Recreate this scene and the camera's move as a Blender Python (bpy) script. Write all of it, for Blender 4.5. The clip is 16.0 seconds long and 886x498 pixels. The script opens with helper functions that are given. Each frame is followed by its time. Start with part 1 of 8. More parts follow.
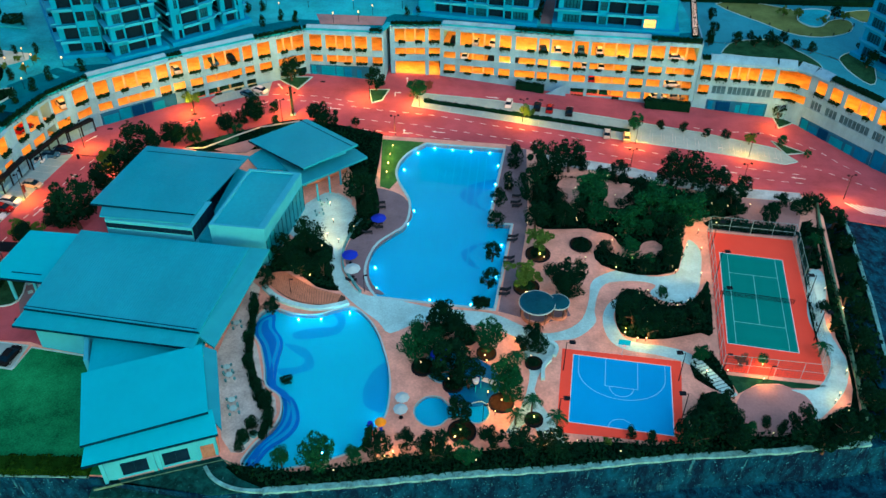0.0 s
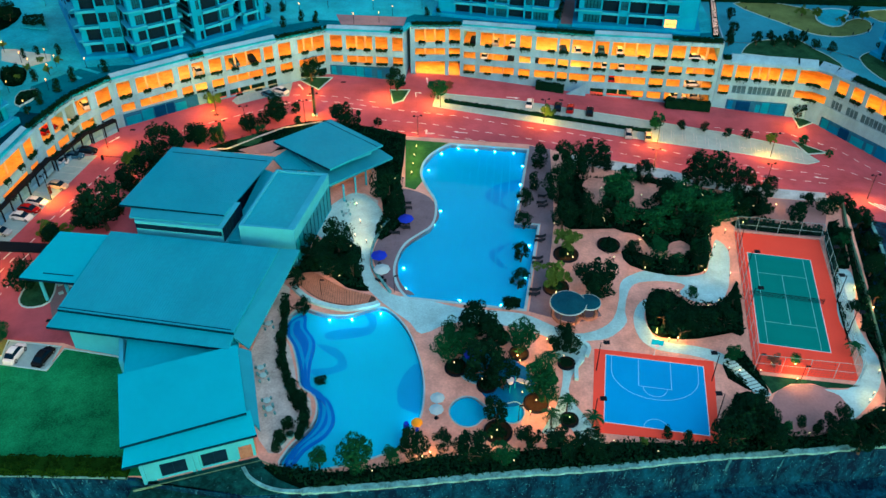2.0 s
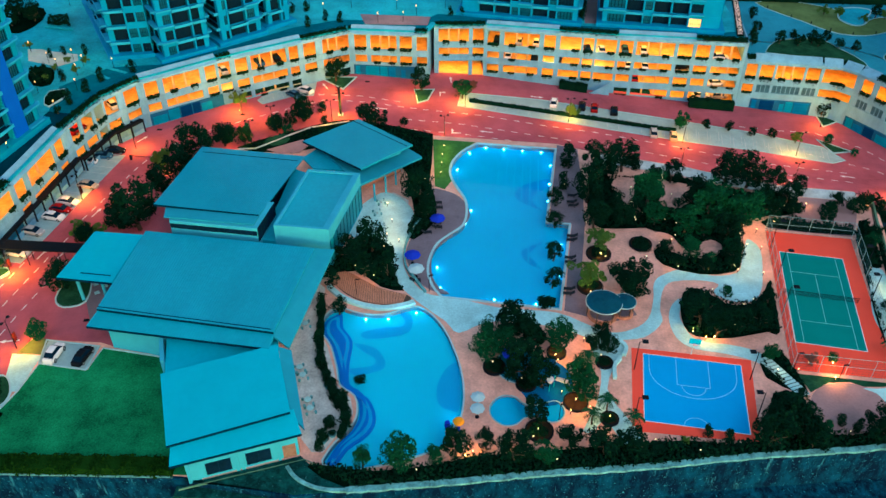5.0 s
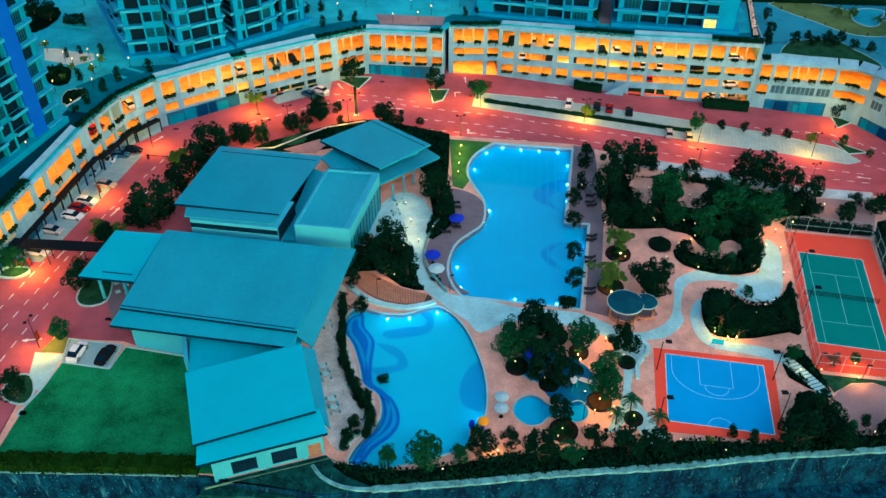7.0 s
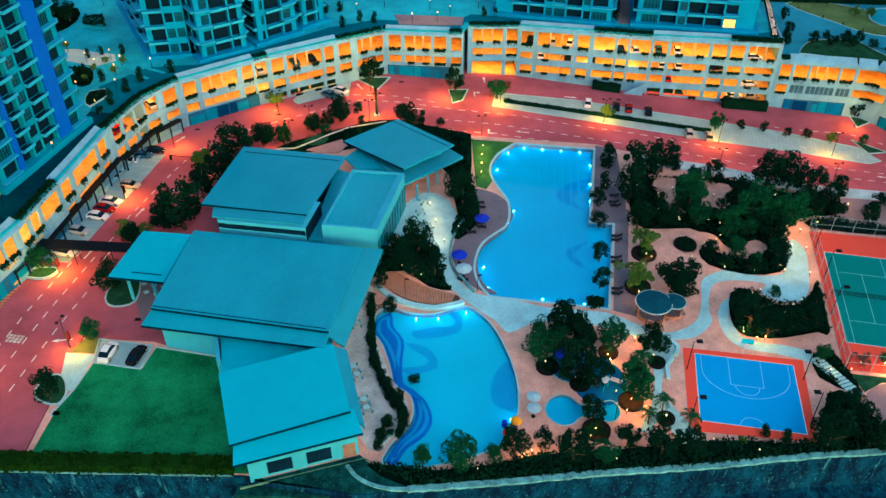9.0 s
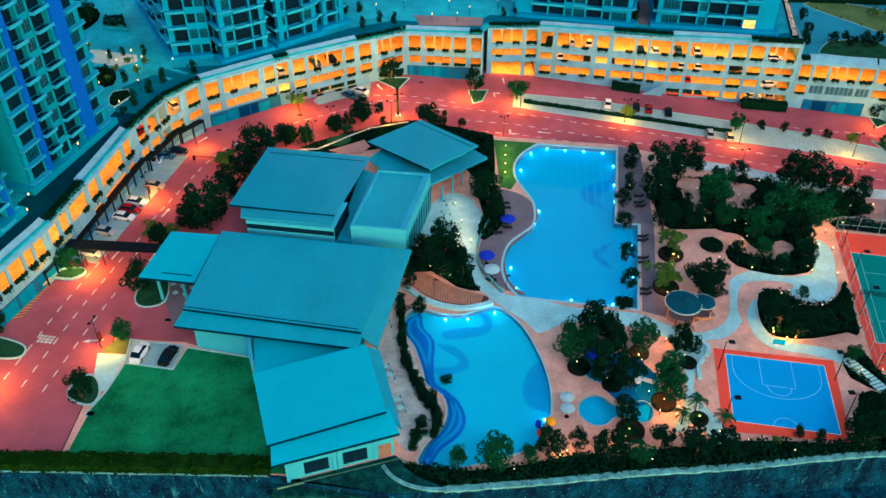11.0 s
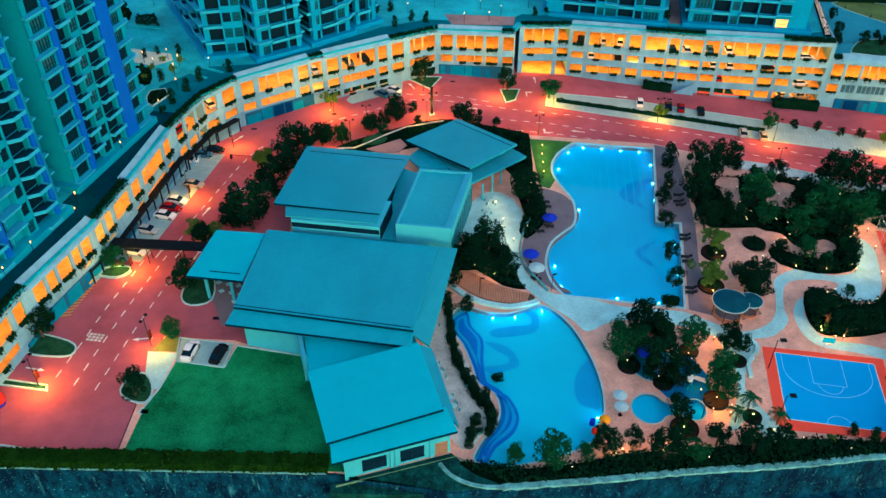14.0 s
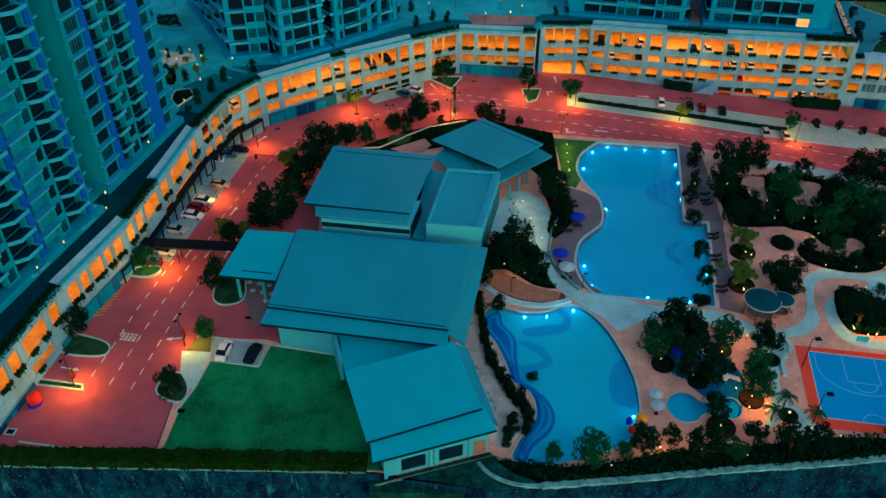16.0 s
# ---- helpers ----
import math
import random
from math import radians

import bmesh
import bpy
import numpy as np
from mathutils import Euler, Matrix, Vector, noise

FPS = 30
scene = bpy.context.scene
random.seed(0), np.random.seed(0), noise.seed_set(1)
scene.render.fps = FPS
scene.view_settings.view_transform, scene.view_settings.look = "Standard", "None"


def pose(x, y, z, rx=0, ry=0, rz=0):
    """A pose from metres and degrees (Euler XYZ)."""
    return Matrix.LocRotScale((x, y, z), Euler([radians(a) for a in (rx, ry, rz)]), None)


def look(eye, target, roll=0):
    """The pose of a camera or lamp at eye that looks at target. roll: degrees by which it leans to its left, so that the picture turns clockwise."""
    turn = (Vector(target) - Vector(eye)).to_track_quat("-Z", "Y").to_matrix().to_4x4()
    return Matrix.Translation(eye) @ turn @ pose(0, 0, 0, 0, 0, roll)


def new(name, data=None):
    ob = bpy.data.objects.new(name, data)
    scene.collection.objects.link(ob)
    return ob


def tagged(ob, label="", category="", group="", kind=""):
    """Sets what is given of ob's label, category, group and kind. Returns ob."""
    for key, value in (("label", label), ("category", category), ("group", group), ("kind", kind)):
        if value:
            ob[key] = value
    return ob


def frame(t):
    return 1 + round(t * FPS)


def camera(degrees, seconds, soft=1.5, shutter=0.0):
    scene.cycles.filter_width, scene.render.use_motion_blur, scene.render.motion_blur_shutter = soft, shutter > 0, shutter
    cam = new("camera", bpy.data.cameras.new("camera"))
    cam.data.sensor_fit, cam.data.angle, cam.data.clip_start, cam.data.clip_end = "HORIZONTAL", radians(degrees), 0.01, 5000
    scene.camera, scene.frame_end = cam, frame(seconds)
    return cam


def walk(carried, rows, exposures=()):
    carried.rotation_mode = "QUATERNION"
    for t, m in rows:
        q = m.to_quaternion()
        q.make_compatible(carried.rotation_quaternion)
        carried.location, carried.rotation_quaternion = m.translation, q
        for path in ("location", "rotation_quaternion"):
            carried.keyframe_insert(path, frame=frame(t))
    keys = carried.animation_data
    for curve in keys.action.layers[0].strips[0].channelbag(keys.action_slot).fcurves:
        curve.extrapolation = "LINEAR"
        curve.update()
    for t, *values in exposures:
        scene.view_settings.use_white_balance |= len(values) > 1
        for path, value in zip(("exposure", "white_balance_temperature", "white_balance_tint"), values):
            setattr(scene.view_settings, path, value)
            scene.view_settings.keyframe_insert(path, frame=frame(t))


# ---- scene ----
cam = camera(55.7, 16.0)
PATH = [
    (0, (-0.914, 0.092, 95.05), (-0.941, 1.66, 93.808), 0.3),
    (0.5, (-2.244, 0.037, 95.109), (-2.27, 1.605, 93.868), 0.3),
    (1, (-3.585, 0.004, 95.156), (-3.61, 1.571, 93.914), 0.3),
    (1.5, (-4.853, -0.016, 95.232), (-4.879, 1.551, 93.99), 0.2),
    (2, (-6.032, -0.053, 95.302), (-6.059, 1.514, 94.059), 0.2),
    (2.5, (-7.237, -0.107, 95.33), (-7.263, 1.46, 94.087), 0.2),
    (3, (-8.286, -0.171, 95.369), (-8.314, 1.396, 94.126), 0.1),
    (3.5, (-9.249, -0.222, 95.506), (-9.279, 1.343, 94.261), 0.1),
    (4, (-10.225, -0.293, 95.563), (-10.254, 1.272, 94.319), 0.1),
    (6.5, (-14.237, -0.539, 95.602), (-14.267, 1.025, 94.356), 0.1),
    (7, (-15.327, -0.632, 95.533), (-15.357, 0.934, 94.289), 0.2),
    (7.5, (-16.453, -0.722, 95.566), (-16.483, 0.844, 94.322), 0.1),
    (8, (-17.677, -0.747, 95.643), (-17.708, 0.818, 94.399), 0.1),
    (8.5, (-18.836, -0.807, 95.7), (-18.868, 0.758, 94.456), 0.1),
    (9, (-19.92, -0.865, 95.796), (-19.952, 0.7, 94.551), 0.1),
    (11.5, (-26.161, -1.146, 95.998), (-26.193, 0.419, 94.753), 0.1),
    (12, (-27.486, -1.22, 95.962), (-27.519, 0.344, 94.717), 0.1),
    (12.5, (-28.87, -1.276, 95.953), (-28.902, 0.288, 94.708), 0.1),
    (13, (-30.148, -1.373, 95.912), (-30.18, 0.192, 94.667), 0.1),
    (13.5, (-31.432, -1.415, 95.989), (-31.464, 0.149, 94.743), 0.1),
    (14, (-32.677, -1.535, 95.967), (-32.71, 0.03, 94.721), 0.1),
    (14.5, (-34.024, -1.596, 95.942), (-34.056, -0.032, 94.696), 0.1),
    (15, (-35.334, -1.659, 95.945), (-35.367, -0.094, 94.7), 0.0),
    (15.5, (-36.657, -1.789, 96.021), (-36.69, -0.224, 94.776), 0.0),
    (16, (-37.912, -1.905, 95.95), (-37.946, -0.34, 94.705), 0.0),
]
walk(cam, [(t, look(eye, target, roll)) for t, eye, target, roll in PATH],
     exposures=[(0.0, 0.0), (13.5, 0.0), (14.5, -0.1), (15.0, -0.22), (15.5, -0.5), (16.0, -0.92)])

DUSK = (0.77, 0.91, 1.0, 1.0)
SKY_STRENGTH, SUN_STRENGTH = 0.64, 0.75

# ---- light ----
world = bpy.data.worlds.new("world")
scene.world = world
world.use_nodes = True
wn = world.node_tree.nodes
wl = world.node_tree.links
sky = wn.new("ShaderNodeTexSky")
sky.sky_type = "NISHITA"
sky.sun_disc = False
sky.sun_elevation = radians(6.0)
sky.sun_rotation = radians(150.0)
tint = wn.new("ShaderNodeMix")
tint.data_type = "RGBA"
tint.blend_type = "MULTIPLY"
tint.inputs[0].default_value = 1.0
tint.inputs[7].default_value = DUSK
wl.new(sky.outputs[0], tint.inputs[6])
wl.new(tint.outputs[2], wn["Background"].inputs[0])
wn["Background"].inputs[1].default_value = SKY_STRENGTH
sun_data = bpy.data.lights.new("sun", "SUN")
sun_data.energy = SUN_STRENGTH
sun_data.angle = radians(25)
sun_data.color = (1.0, 0.86, 0.9)
sun = new("sun", sun_data)
sun.matrix_world = look((60, -20, 150), (0, 100, 0))


def point_lamp(name, at, watts, color, radius=0.15):
    data = bpy.data.lights.new(name, "POINT")
    data.energy, data.color, data.shadow_soft_size = watts, color, radius
    ob = new(name, data)
    ob.location = at
    return ob


def area_lamp(name, at, target, watts, color, w, h):
    data = bpy.data.lights.new(name, "AREA")
    data.shape, data.size, data.size_y = "RECTANGLE", w, h
    data.energy, data.color = watts, color
    ob = new(name, data)
    ob.matrix_world = look(at, target)
    return ob


# ---- materials ----
def material(name, color, rough=0.7, metal=0.0, vary=0.25, scale=0.4, fine=6.0, bump=0.15, island=0.0, spec=0.02, streak=None, spread=0.325):
    """A painted or mineral surface: two scales of mottling, grain in the relief."""
    m = bpy.data.materials.new(name)
    m.use_nodes = True
    n, l = m.node_tree.nodes, m.node_tree.links
    b = n["Principled BSDF"]
    b.inputs["Roughness"].default_value = rough
    b.inputs["Metallic"].default_value = metal
    b.inputs["Specular IOR Level"].default_value = spec
    co = n.new("ShaderNodeTexCoord")
    src = co.outputs["Object"]
    if streak:
        mp = n.new("ShaderNodeMapping")
        mp.inputs["Scale"].default_value = streak
        l.new(src, mp.inputs[0])
        src = mp.outputs[0]
    big = n.new("ShaderNodeTexNoise")
    big.inputs["Scale"].default_value = scale
    big.inputs["Detail"].default_value = 5
    big.inputs["Roughness"].default_value = 0.65
    small = n.new("ShaderNodeTexNoise")
    small.inputs["Scale"].default_value = fine
    small.inputs["Detail"].default_value = 3
    l.new(src, big.inputs[0])
    l.new(co.outputs["Object"], small.inputs[0])
    add = n.new("ShaderNodeMath")
    add.operation = "MULTIPLY_ADD"
    add.inputs[1].default_value = 0.45
    l.new(small.outputs[0], add.inputs[0])
    l.new(big.outputs[0], add.inputs[2])
    last = add.outputs[0]
    if island:
        geo = n.new("ShaderNodeNewGeometry")
        info = n.new("ShaderNodeObjectInfo")
        for out in (geo.outputs["Random Per Island"], info.outputs["Random"]):
            a = n.new("ShaderNodeMath")
            a.operation = "MULTIPLY_ADD"
            a.inputs[1].default_value = island
            l.new(out, a.inputs[0])
            l.new(last, a.inputs[2])
            last = a.outputs[0]
    ramp = n.new("ShaderNodeValToRGB")
    lo, hi = ramp.color_ramp.elements
    lo.position, hi.position = 0.725 - spread, 0.725 + spread + 0.9 * island
    c = Vector(color[:3])
    lo.color = (*(c * (1 - vary)), 1)
    hi.color = (*[min(v, 1.0) for v in c * (1 + vary)], 1)
    l.new(last, ramp.inputs[0])
    l.new(ramp.outputs[0], b.inputs["Base Color"])
    if bump:
        bp = n.new("ShaderNodeBump")
        bp.inputs["Strength"].default_value = bump
        bp.inputs["Distance"].default_value = 0.05
        l.new(small.outputs[0], bp.inputs["Height"])
        l.new(bp.outputs[0], b.inputs["Normal"])
    return m


def glowing(name, color, strength):
    m = bpy.data.materials.new(name)
    m.use_nodes = True
    b = m.node_tree.nodes["Principled BSDF"]
    b.inputs["Base Color"].default_value = (*color, 1)
    b.inputs["Emission Color"].default_value = (*color, 1)
    b.inputs["Emission Strength"].default_value = strength
    return m


def foliage(name, color, vary=0.5):
    m = material(name, color, rough=0.6, vary=vary, scale=0.5, fine=3.0, bump=0, island=0.5, spec=0.0)
    return m


RED_ROAD = material("red_asphalt", (0.4, 0.095, 0.12), 0.85, vary=0.3, scale=0.1, fine=9, spec=0.0, spread=0.2)
PAVER = material("pink_paving", (0.74, 0.36, 0.27), 0.8, vary=0.22, scale=0.25, fine=2.5, spread=0.18)
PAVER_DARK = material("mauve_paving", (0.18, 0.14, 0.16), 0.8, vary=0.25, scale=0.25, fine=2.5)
CONCRETE = material("pale_concrete", (0.34, 0.62, 0.62), 0.8, vary=0.2, scale=0.2, fine=3, spread=0.18)
BAY_PAVING = material("grey_bay_paving", (0.28, 0.42, 0.41), 0.85, vary=0.2, scale=0.3, fine=3)
KERB = material("kerb_concrete", (0.32, 0.54, 0.55), 0.8, vary=0.2)
LINE = material("line_paint", (0.75, 0.72, 0.7), 0.6, vary=0.15)
FAINT_LINE = material("worn_line_paint", (0.4, 0.48, 0.47), 0.7, vary=0.3)
YELLOW = material("yellow_paint", (0.75, 0.42, 0.03), 0.6, vary=0.2)
GRASS = material("lawn_grass", (0.006, 0.18, 0.068), 0.9, vary=0.5, scale=0.12, fine=4, bump=0.5, spec=0.0, spread=0.16)
# Near black: the shade beneath the shrubs is put into the soil colour.
SOIL = material("shaded_ground_cover", (0.0008, 0.008, 0.0045), 0.9, vary=0.6, scale=0.3, fine=3, bump=0.6, spec=0.0)


def stained(name, dark, mid, pale, runs=0.6, specks=0.66):
    """Weathered concrete or rock: dark blotches, pale runs down the face, small pale specks."""
    m = bpy.data.materials.new(name)
    m.use_nodes = True
    n, l = m.node_tree.nodes, m.node_tree.links
    b = n["Principled BSDF"]
    b.inputs["Roughness"].default_value = 0.85
    b.inputs["Specular IOR Level"].default_value = 0.05
    co = n.new("ShaderNodeTexCoord").outputs["Object"]

    def spots(scale, lo, hi, stretch=None, detail=5):
        src = co
        if stretch:
            mp = n.new("ShaderNodeMapping")
            mp.inputs["Scale"].default_value = stretch
            l.new(co, mp.inputs[0])
            src = mp.outputs[0]
        t = n.new("ShaderNodeTexNoise")
        t.inputs["Scale"].default_value = scale
        t.inputs["Detail"].default_value = detail
        t.inputs["Roughness"].default_value = 0.7
        l.new(src, t.inputs[0])
        r = n.new("ShaderNodeMapRange")
        r.inputs[1].default_value, r.inputs[2].default_value = lo, hi
        l.new(t.outputs[0], r.inputs[0])
        return r.outputs[0]

    last = None
    for colour, mask in ((mid, spots(0.55, 0.42, 0.66, (1, 1, 0.5))), (pale, spots(1.0, runs, runs + 0.14, (0.6, 0.6, 0.1))), (pale, spots(2.6, specks, specks + 0.06, None, 3))):
        mix = n.new("ShaderNodeMix")
        mix.data_type = "RGBA"
        mix.inputs[6].default_value = (*dark, 1)
        mix.inputs[7].default_value = (*colour, 1)
        if last is not None:
            l.new(last, mix.inputs[6])
        l.new(mask, mix.inputs[0])
        last = mix.outputs[2]
    l.new(last, b.inputs["Base Color"])
    bp = n.new("ShaderNodeBump")
    bp.inputs["Strength"].default_value = 0.5
    l.new(spots(1.6, 0.3, 0.7), bp.inputs["Height"])
    l.new(bp.outputs[0], b.inputs["Normal"])
    return m


ROCK = stained("dark_hillside", (0.0, 0.01, 0.026), (0.0, 0.07, 0.12), (0.02, 0.24, 0.3), 0.74, 0.64)
RETAIN = stained("weathered_wall", (0.0, 0.009, 0.028), (0.0, 0.06, 0.115), (0.05, 0.33, 0.42), 0.61, 0.635)
MOSS_PALE = stained("mossy_pale_concrete", (0.06, 0.16, 0.1), (0.1, 0.24, 0.17), (0.2, 0.3, 0.22), 0.8, 0.66)
MOSS = stained("mossy_concrete", (0.001, 0.026, 0.024), (0.004, 0.09, 0.08), (0.05, 0.22, 0.22), 0.8, 0.65)
# White paint with the blue of the dusk light put into its colour.
DUSK_WHITE_WALL = material("dusk_blue_white_wall", (0.155, 0.36, 0.49), 0.7, vary=0.2, scale=0.35, streak=(1, 1, 0.35), spread=0.2)
# Car park interior: part of the orange lamp glow is in this colour.
INNER_GLOW = material("orange_glow_interior", (0.62, 0.38, 0.13), 0.8, vary=0.45, scale=0.5)
DECK = material("deck_paving", (0.005, 0.33, 0.41), 0.75, vary=0.3, scale=0.15, fine=2, spread=0.2)
DECK_GREY = material("grey_deck_paving", (0.015, 0.24, 0.32), 0.75, vary=0.25, scale=0.12, fine=2)
BLUE_WALL = material("blue_painted_wall", (0.01, 0.1, 0.2), 0.6, vary=0.25)
CLUB_WALL = material("pale_blue_wall", (0.03, 0.35, 0.47), 0.7, vary=0.12)
ROOF = material("blue_green_metal_roof", (0.0, 0.3, 0.395), 0.5, vary=0.14, scale=0.07, fine=1.5, bump=0.05, spec=0.12, spread=0.2, streak=(1.0, 0.5, 1.0))
ROOF_PALE = material("turquoise_metal_roof", (0.0, 0.42, 0.52), 0.55, vary=0.12, scale=0.08, fine=1.5, bump=0.05)
FASCIA = material("roof_fascia", (0.01, 0.27, 0.36), 0.5, vary=0.1)
DARK = material("dark_metal", (0.006, 0.01, 0.014), 0.5, vary=0.2)
GLASS = material("dark_window_glass", (0.002, 0.014, 0.03), 0.45, vary=0.6, scale=0.3, bump=0, spec=0.008)
TOWER_WALL = material("tower_paint", (0.0, 0.22, 0.36), 0.75, vary=0.12, scale=0.15)
TOWER_BLUE = material("tower_blue_paint", (0.0, 0.085, 0.46), 0.7, vary=0.15, scale=0.15)
TIMBER = material("timber_decking", (0.5, 0.2, 0.12), 0.6, vary=0.3, scale=1.0, fine=4)
POOL_TILE = material("pool_tile", (0.0, 0.41, 0.66), 0.3, vary=0.1, scale=0.08, fine=2, bump=0)
POOL_PALE = material("pale_pool_tile", (0.0, 0.5, 0.68), 0.3, vary=0.08, scale=0.08, fine=2, bump=0)
POOL_DEEP = material("pool_tile_dark", (0.0, 0.28, 0.58), 0.3, vary=0.12, scale=0.1, fine=2, bump=0)
POOL_MID = material("pool_tile_mid", (0.0, 0.33, 0.6), 0.3, vary=0.12, scale=0.1, fine=2, bump=0)
STEP_TILE = material("step_tile", (0.0, 0.15, 0.5), 0.3, vary=0.12, scale=0.1, fine=2, bump=0)
LANE_TILE = material("lane_tile", (0.0, 0.45, 0.69), 0.3, vary=0.1, scale=0.1, fine=2, bump=0)
COURT_BLUE = material("court_blue", (0.0, 0.32, 0.66), 0.7, vary=0.07, scale=0.1)
COURT_GREEN = material("court_green", (0.0, 0.2, 0.17), 0.7, vary=0.1, scale=0.1)
COURT_RED = material("court_red", (1.0, 0.085, 0.05), 0.7, vary=0.1, scale=0.1)
BARK = material("bark", (0.09, 0.06, 0.045), 0.9, vary=0.4, scale=3)
# Darker than real leaves: the black shade within crowns is in the colour.
LEAF_DARK = foliage("shaded_leaf", (0.0014, 0.0125, 0.0065), 0.9)
LEAF_MID = foliage("leaf_mid", (0.0025, 0.036, 0.014), 0.85)
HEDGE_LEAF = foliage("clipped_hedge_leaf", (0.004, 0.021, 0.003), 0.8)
LEAF_LIGHT = foliage("leaf_light", (0.042, 0.095, 0.018))
LEAF_RED = foliage("leaf_copper", (0.16, 0.06, 0.04))
LAMP_WARM = glowing("warm_lamp", (1.0, 0.5, 0.15), 2.6)
LAMP_WHITE = glowing("white_lamp", (1.0, 0.72, 0.36), 3)
LAMP_AQUA = glowing("underwater_lamp", (0.12, 0.8, 1.0), 0.9)
LIT_GLASS = glowing("lit_window", (1.0, 0.45, 0.12), 2.2)
PAVER_MID = material("rose_paving", (0.34, 0.2, 0.19), 0.8, vary=0.22, scale=0.25, fine=2.5)
SIDEWALK = material("worn_sidewalk", (0.52, 0.53, 0.48), 0.85, vary=0.3, scale=0.3, fine=3, spread=0.18)
ASPHALT = material("dark_drive", (0.0, 0.035, 0.055), 0.8, vary=0.35, scale=0.2, fine=3, spec=0.0)
DRIVE_PAVING = material("drive_paving", (0.0, 0.12, 0.165), 0.8, vary=0.35, scale=0.2, fine=3, spec=0.0)
COPING = material("worn_coping", (0.1, 0.32, 0.33), 0.85, vary=0.55, scale=0.8, fine=3, spread=0.22)
# Grass with the yellow of lamp light mixed into its colour.
LAMPLIT_GRASS = material("lamplit_grass", (0.10, 0.15, 0.05), 0.9, vary=0.4, scale=0.3, fine=3)
LIGHT_FLECK = material("pink_light_fleck", (0.8, 0.55, 0.5), 0.7, vary=0.4, scale=2.0, island=0.3)
GARDEN_GRASS = material("garden_ground_cover", (0.012, 0.062, 0.03), 0.9, vary=0.6, scale=0.4, fine=3, bump=0.5, spec=0.0)
POOL_GRASS = material("pool_lawn_grass", (0.04, 0.14, 0.035), 0.9, vary=0.5, scale=0.3, fine=3, bump=0.5, spec=0.0)
TENNIS_LINE = material("tennis_line", (0.12, 0.55, 0.5), 0.6, vary=0.1)
BALL_LINE = material("court_line", (0.16, 0.6, 0.85), 0.6, vary=0.1)
# ---- the plan, in metres ----
LAP_POOL = [(-7.2, 156.7), (9.3, 154.7), (5.3, 128.1), (9.7, 127.7), (5.8, 104.1), (-13.9, 106.8), (-15.5, 109.6), (-16.4, 113.4), (-16.1, 117.4), (-14.8, 121.5), (-12.1, 124.7), (-10.3, 126.9), (-9.5, 130.5), (-9.7, 135.3), (-11.2, 139.2), (-12.3, 142.2), (-12.9, 145.3), (-12.6, 148.6), (-11.3, 152.0), (-9.4, 154.7)]
LAGOON = [(-33.2, 101.3), (-31.3, 103.4), (-27.6, 102.1), (-23.8, 101.9), (-20.6, 103.2), (-18.2, 104.0), (-16.3, 102.8), (-14.4, 100.3), (-13.1, 97.7), (-12.0, 94.5), (-11.0, 90.8), (-10.4, 86.7), (-10.4, 82.8), (-10.9, 80.1), (-12.2, 77.9), (-12.9, 75.4), (-17.8, 72.8), (-22.9, 71.3), (-26.4, 70.7), (-29.6, 71.6), (-29.3, 73.5), (-28.3, 75.5), (-26.5, 78.1), (-25.8, 80.8), (-26.5, 84.1), (-29.0, 86.3), (-29.9, 89.8), (-31.5, 94.7), (-33.4, 97.9)]
PATH_MAIN = [(-26.9, 137.4), (-24.0, 136.9), (-20.8, 133.1), (-19.8, 129.4), (-20.4, 124.9), (-21.3, 119.8), (-21.0, 114.9), (-19.5, 111.1), (-16.6, 107.4), (-11.7, 106.4), (-4.9, 104.2), (-1.1, 103.8), (5.5, 103.0), (10.0, 100.4), (13.6, 98.5), (17.3, 99.3), (20.4, 102.0), (22.1, 107.0), (22.8, 110.7), (24.5, 113.0), (28.8, 114.9), (33.5, 113.2), (38.1, 114.1), (39.7, 117.3), (41.3, 121.4), (42.6, 124.0), (44.0, 120.6), (42.4, 113.4), (41.1, 109.6), (39.0, 106.7), (35.2, 106.6), (32.7, 108.7), (34.1, 110.9), (31.3, 111.9), (26.3, 111.5), (24.1, 109.2), (22.7, 104.1), (22.6, 101.4), (20.5, 98.7), (17.6, 97.1), (10.8, 96.9), (6.3, 99.0), (-1.1, 100.8), (-6.7, 100.4), (-11.1, 97.9), (-13.2, 100.5), (-16.3, 103.5), (-19.3, 106.7), (-21.8, 110.3), (-23.4, 114.9), (-23.7, 119.7), (-26.3, 121.3), (-29.6, 122.1), (-33.4, 126.4), (-31.1, 131.9)]
PATH_LOOP = [(27.4, 107.1), (25.6, 106.3), (24.1, 103.5), (23.7, 100.1), (24.5, 96.8), (26.8, 95.0), (31.1, 94.1), (34.4, 93.0), (36.6, 91.8), (37.5, 93.3), (35.7, 95.0), (32.3, 96.1), (28.8, 96.6), (26.7, 97.8), (25.8, 100.8), (25.8, 103.5)]
PATH_EAST = [(62.0, 115.5), (64.2, 115.2), (63.0, 109.4), (60.7, 103.7), (60.4, 98.4), (60.8, 93.4), (59.2, 88.6), (56.1, 84.6), (52.2, 81.3), (52.6, 83.9), (52.0, 86.1), (50.3, 87.2), (53.7, 87.3), (56.3, 89.7), (58.3, 93.3), (58.2, 97.0), (57.8, 102.3), (59.2, 107.9)]
PLAZA_ROUND = [(42.3, 85.9), (45.4, 87.9), (48.8, 88.1), (51.5, 87.0), (52.8, 84.5), (52.5, 81.8), (50.0, 79.6), (46.0, 78.3), (42.0, 78.4), (39.5, 79.9)]
COURT_T = [(46.6, 126.5), (61.7, 124.3), (56.1, 89.0), (40.7, 90.9)]
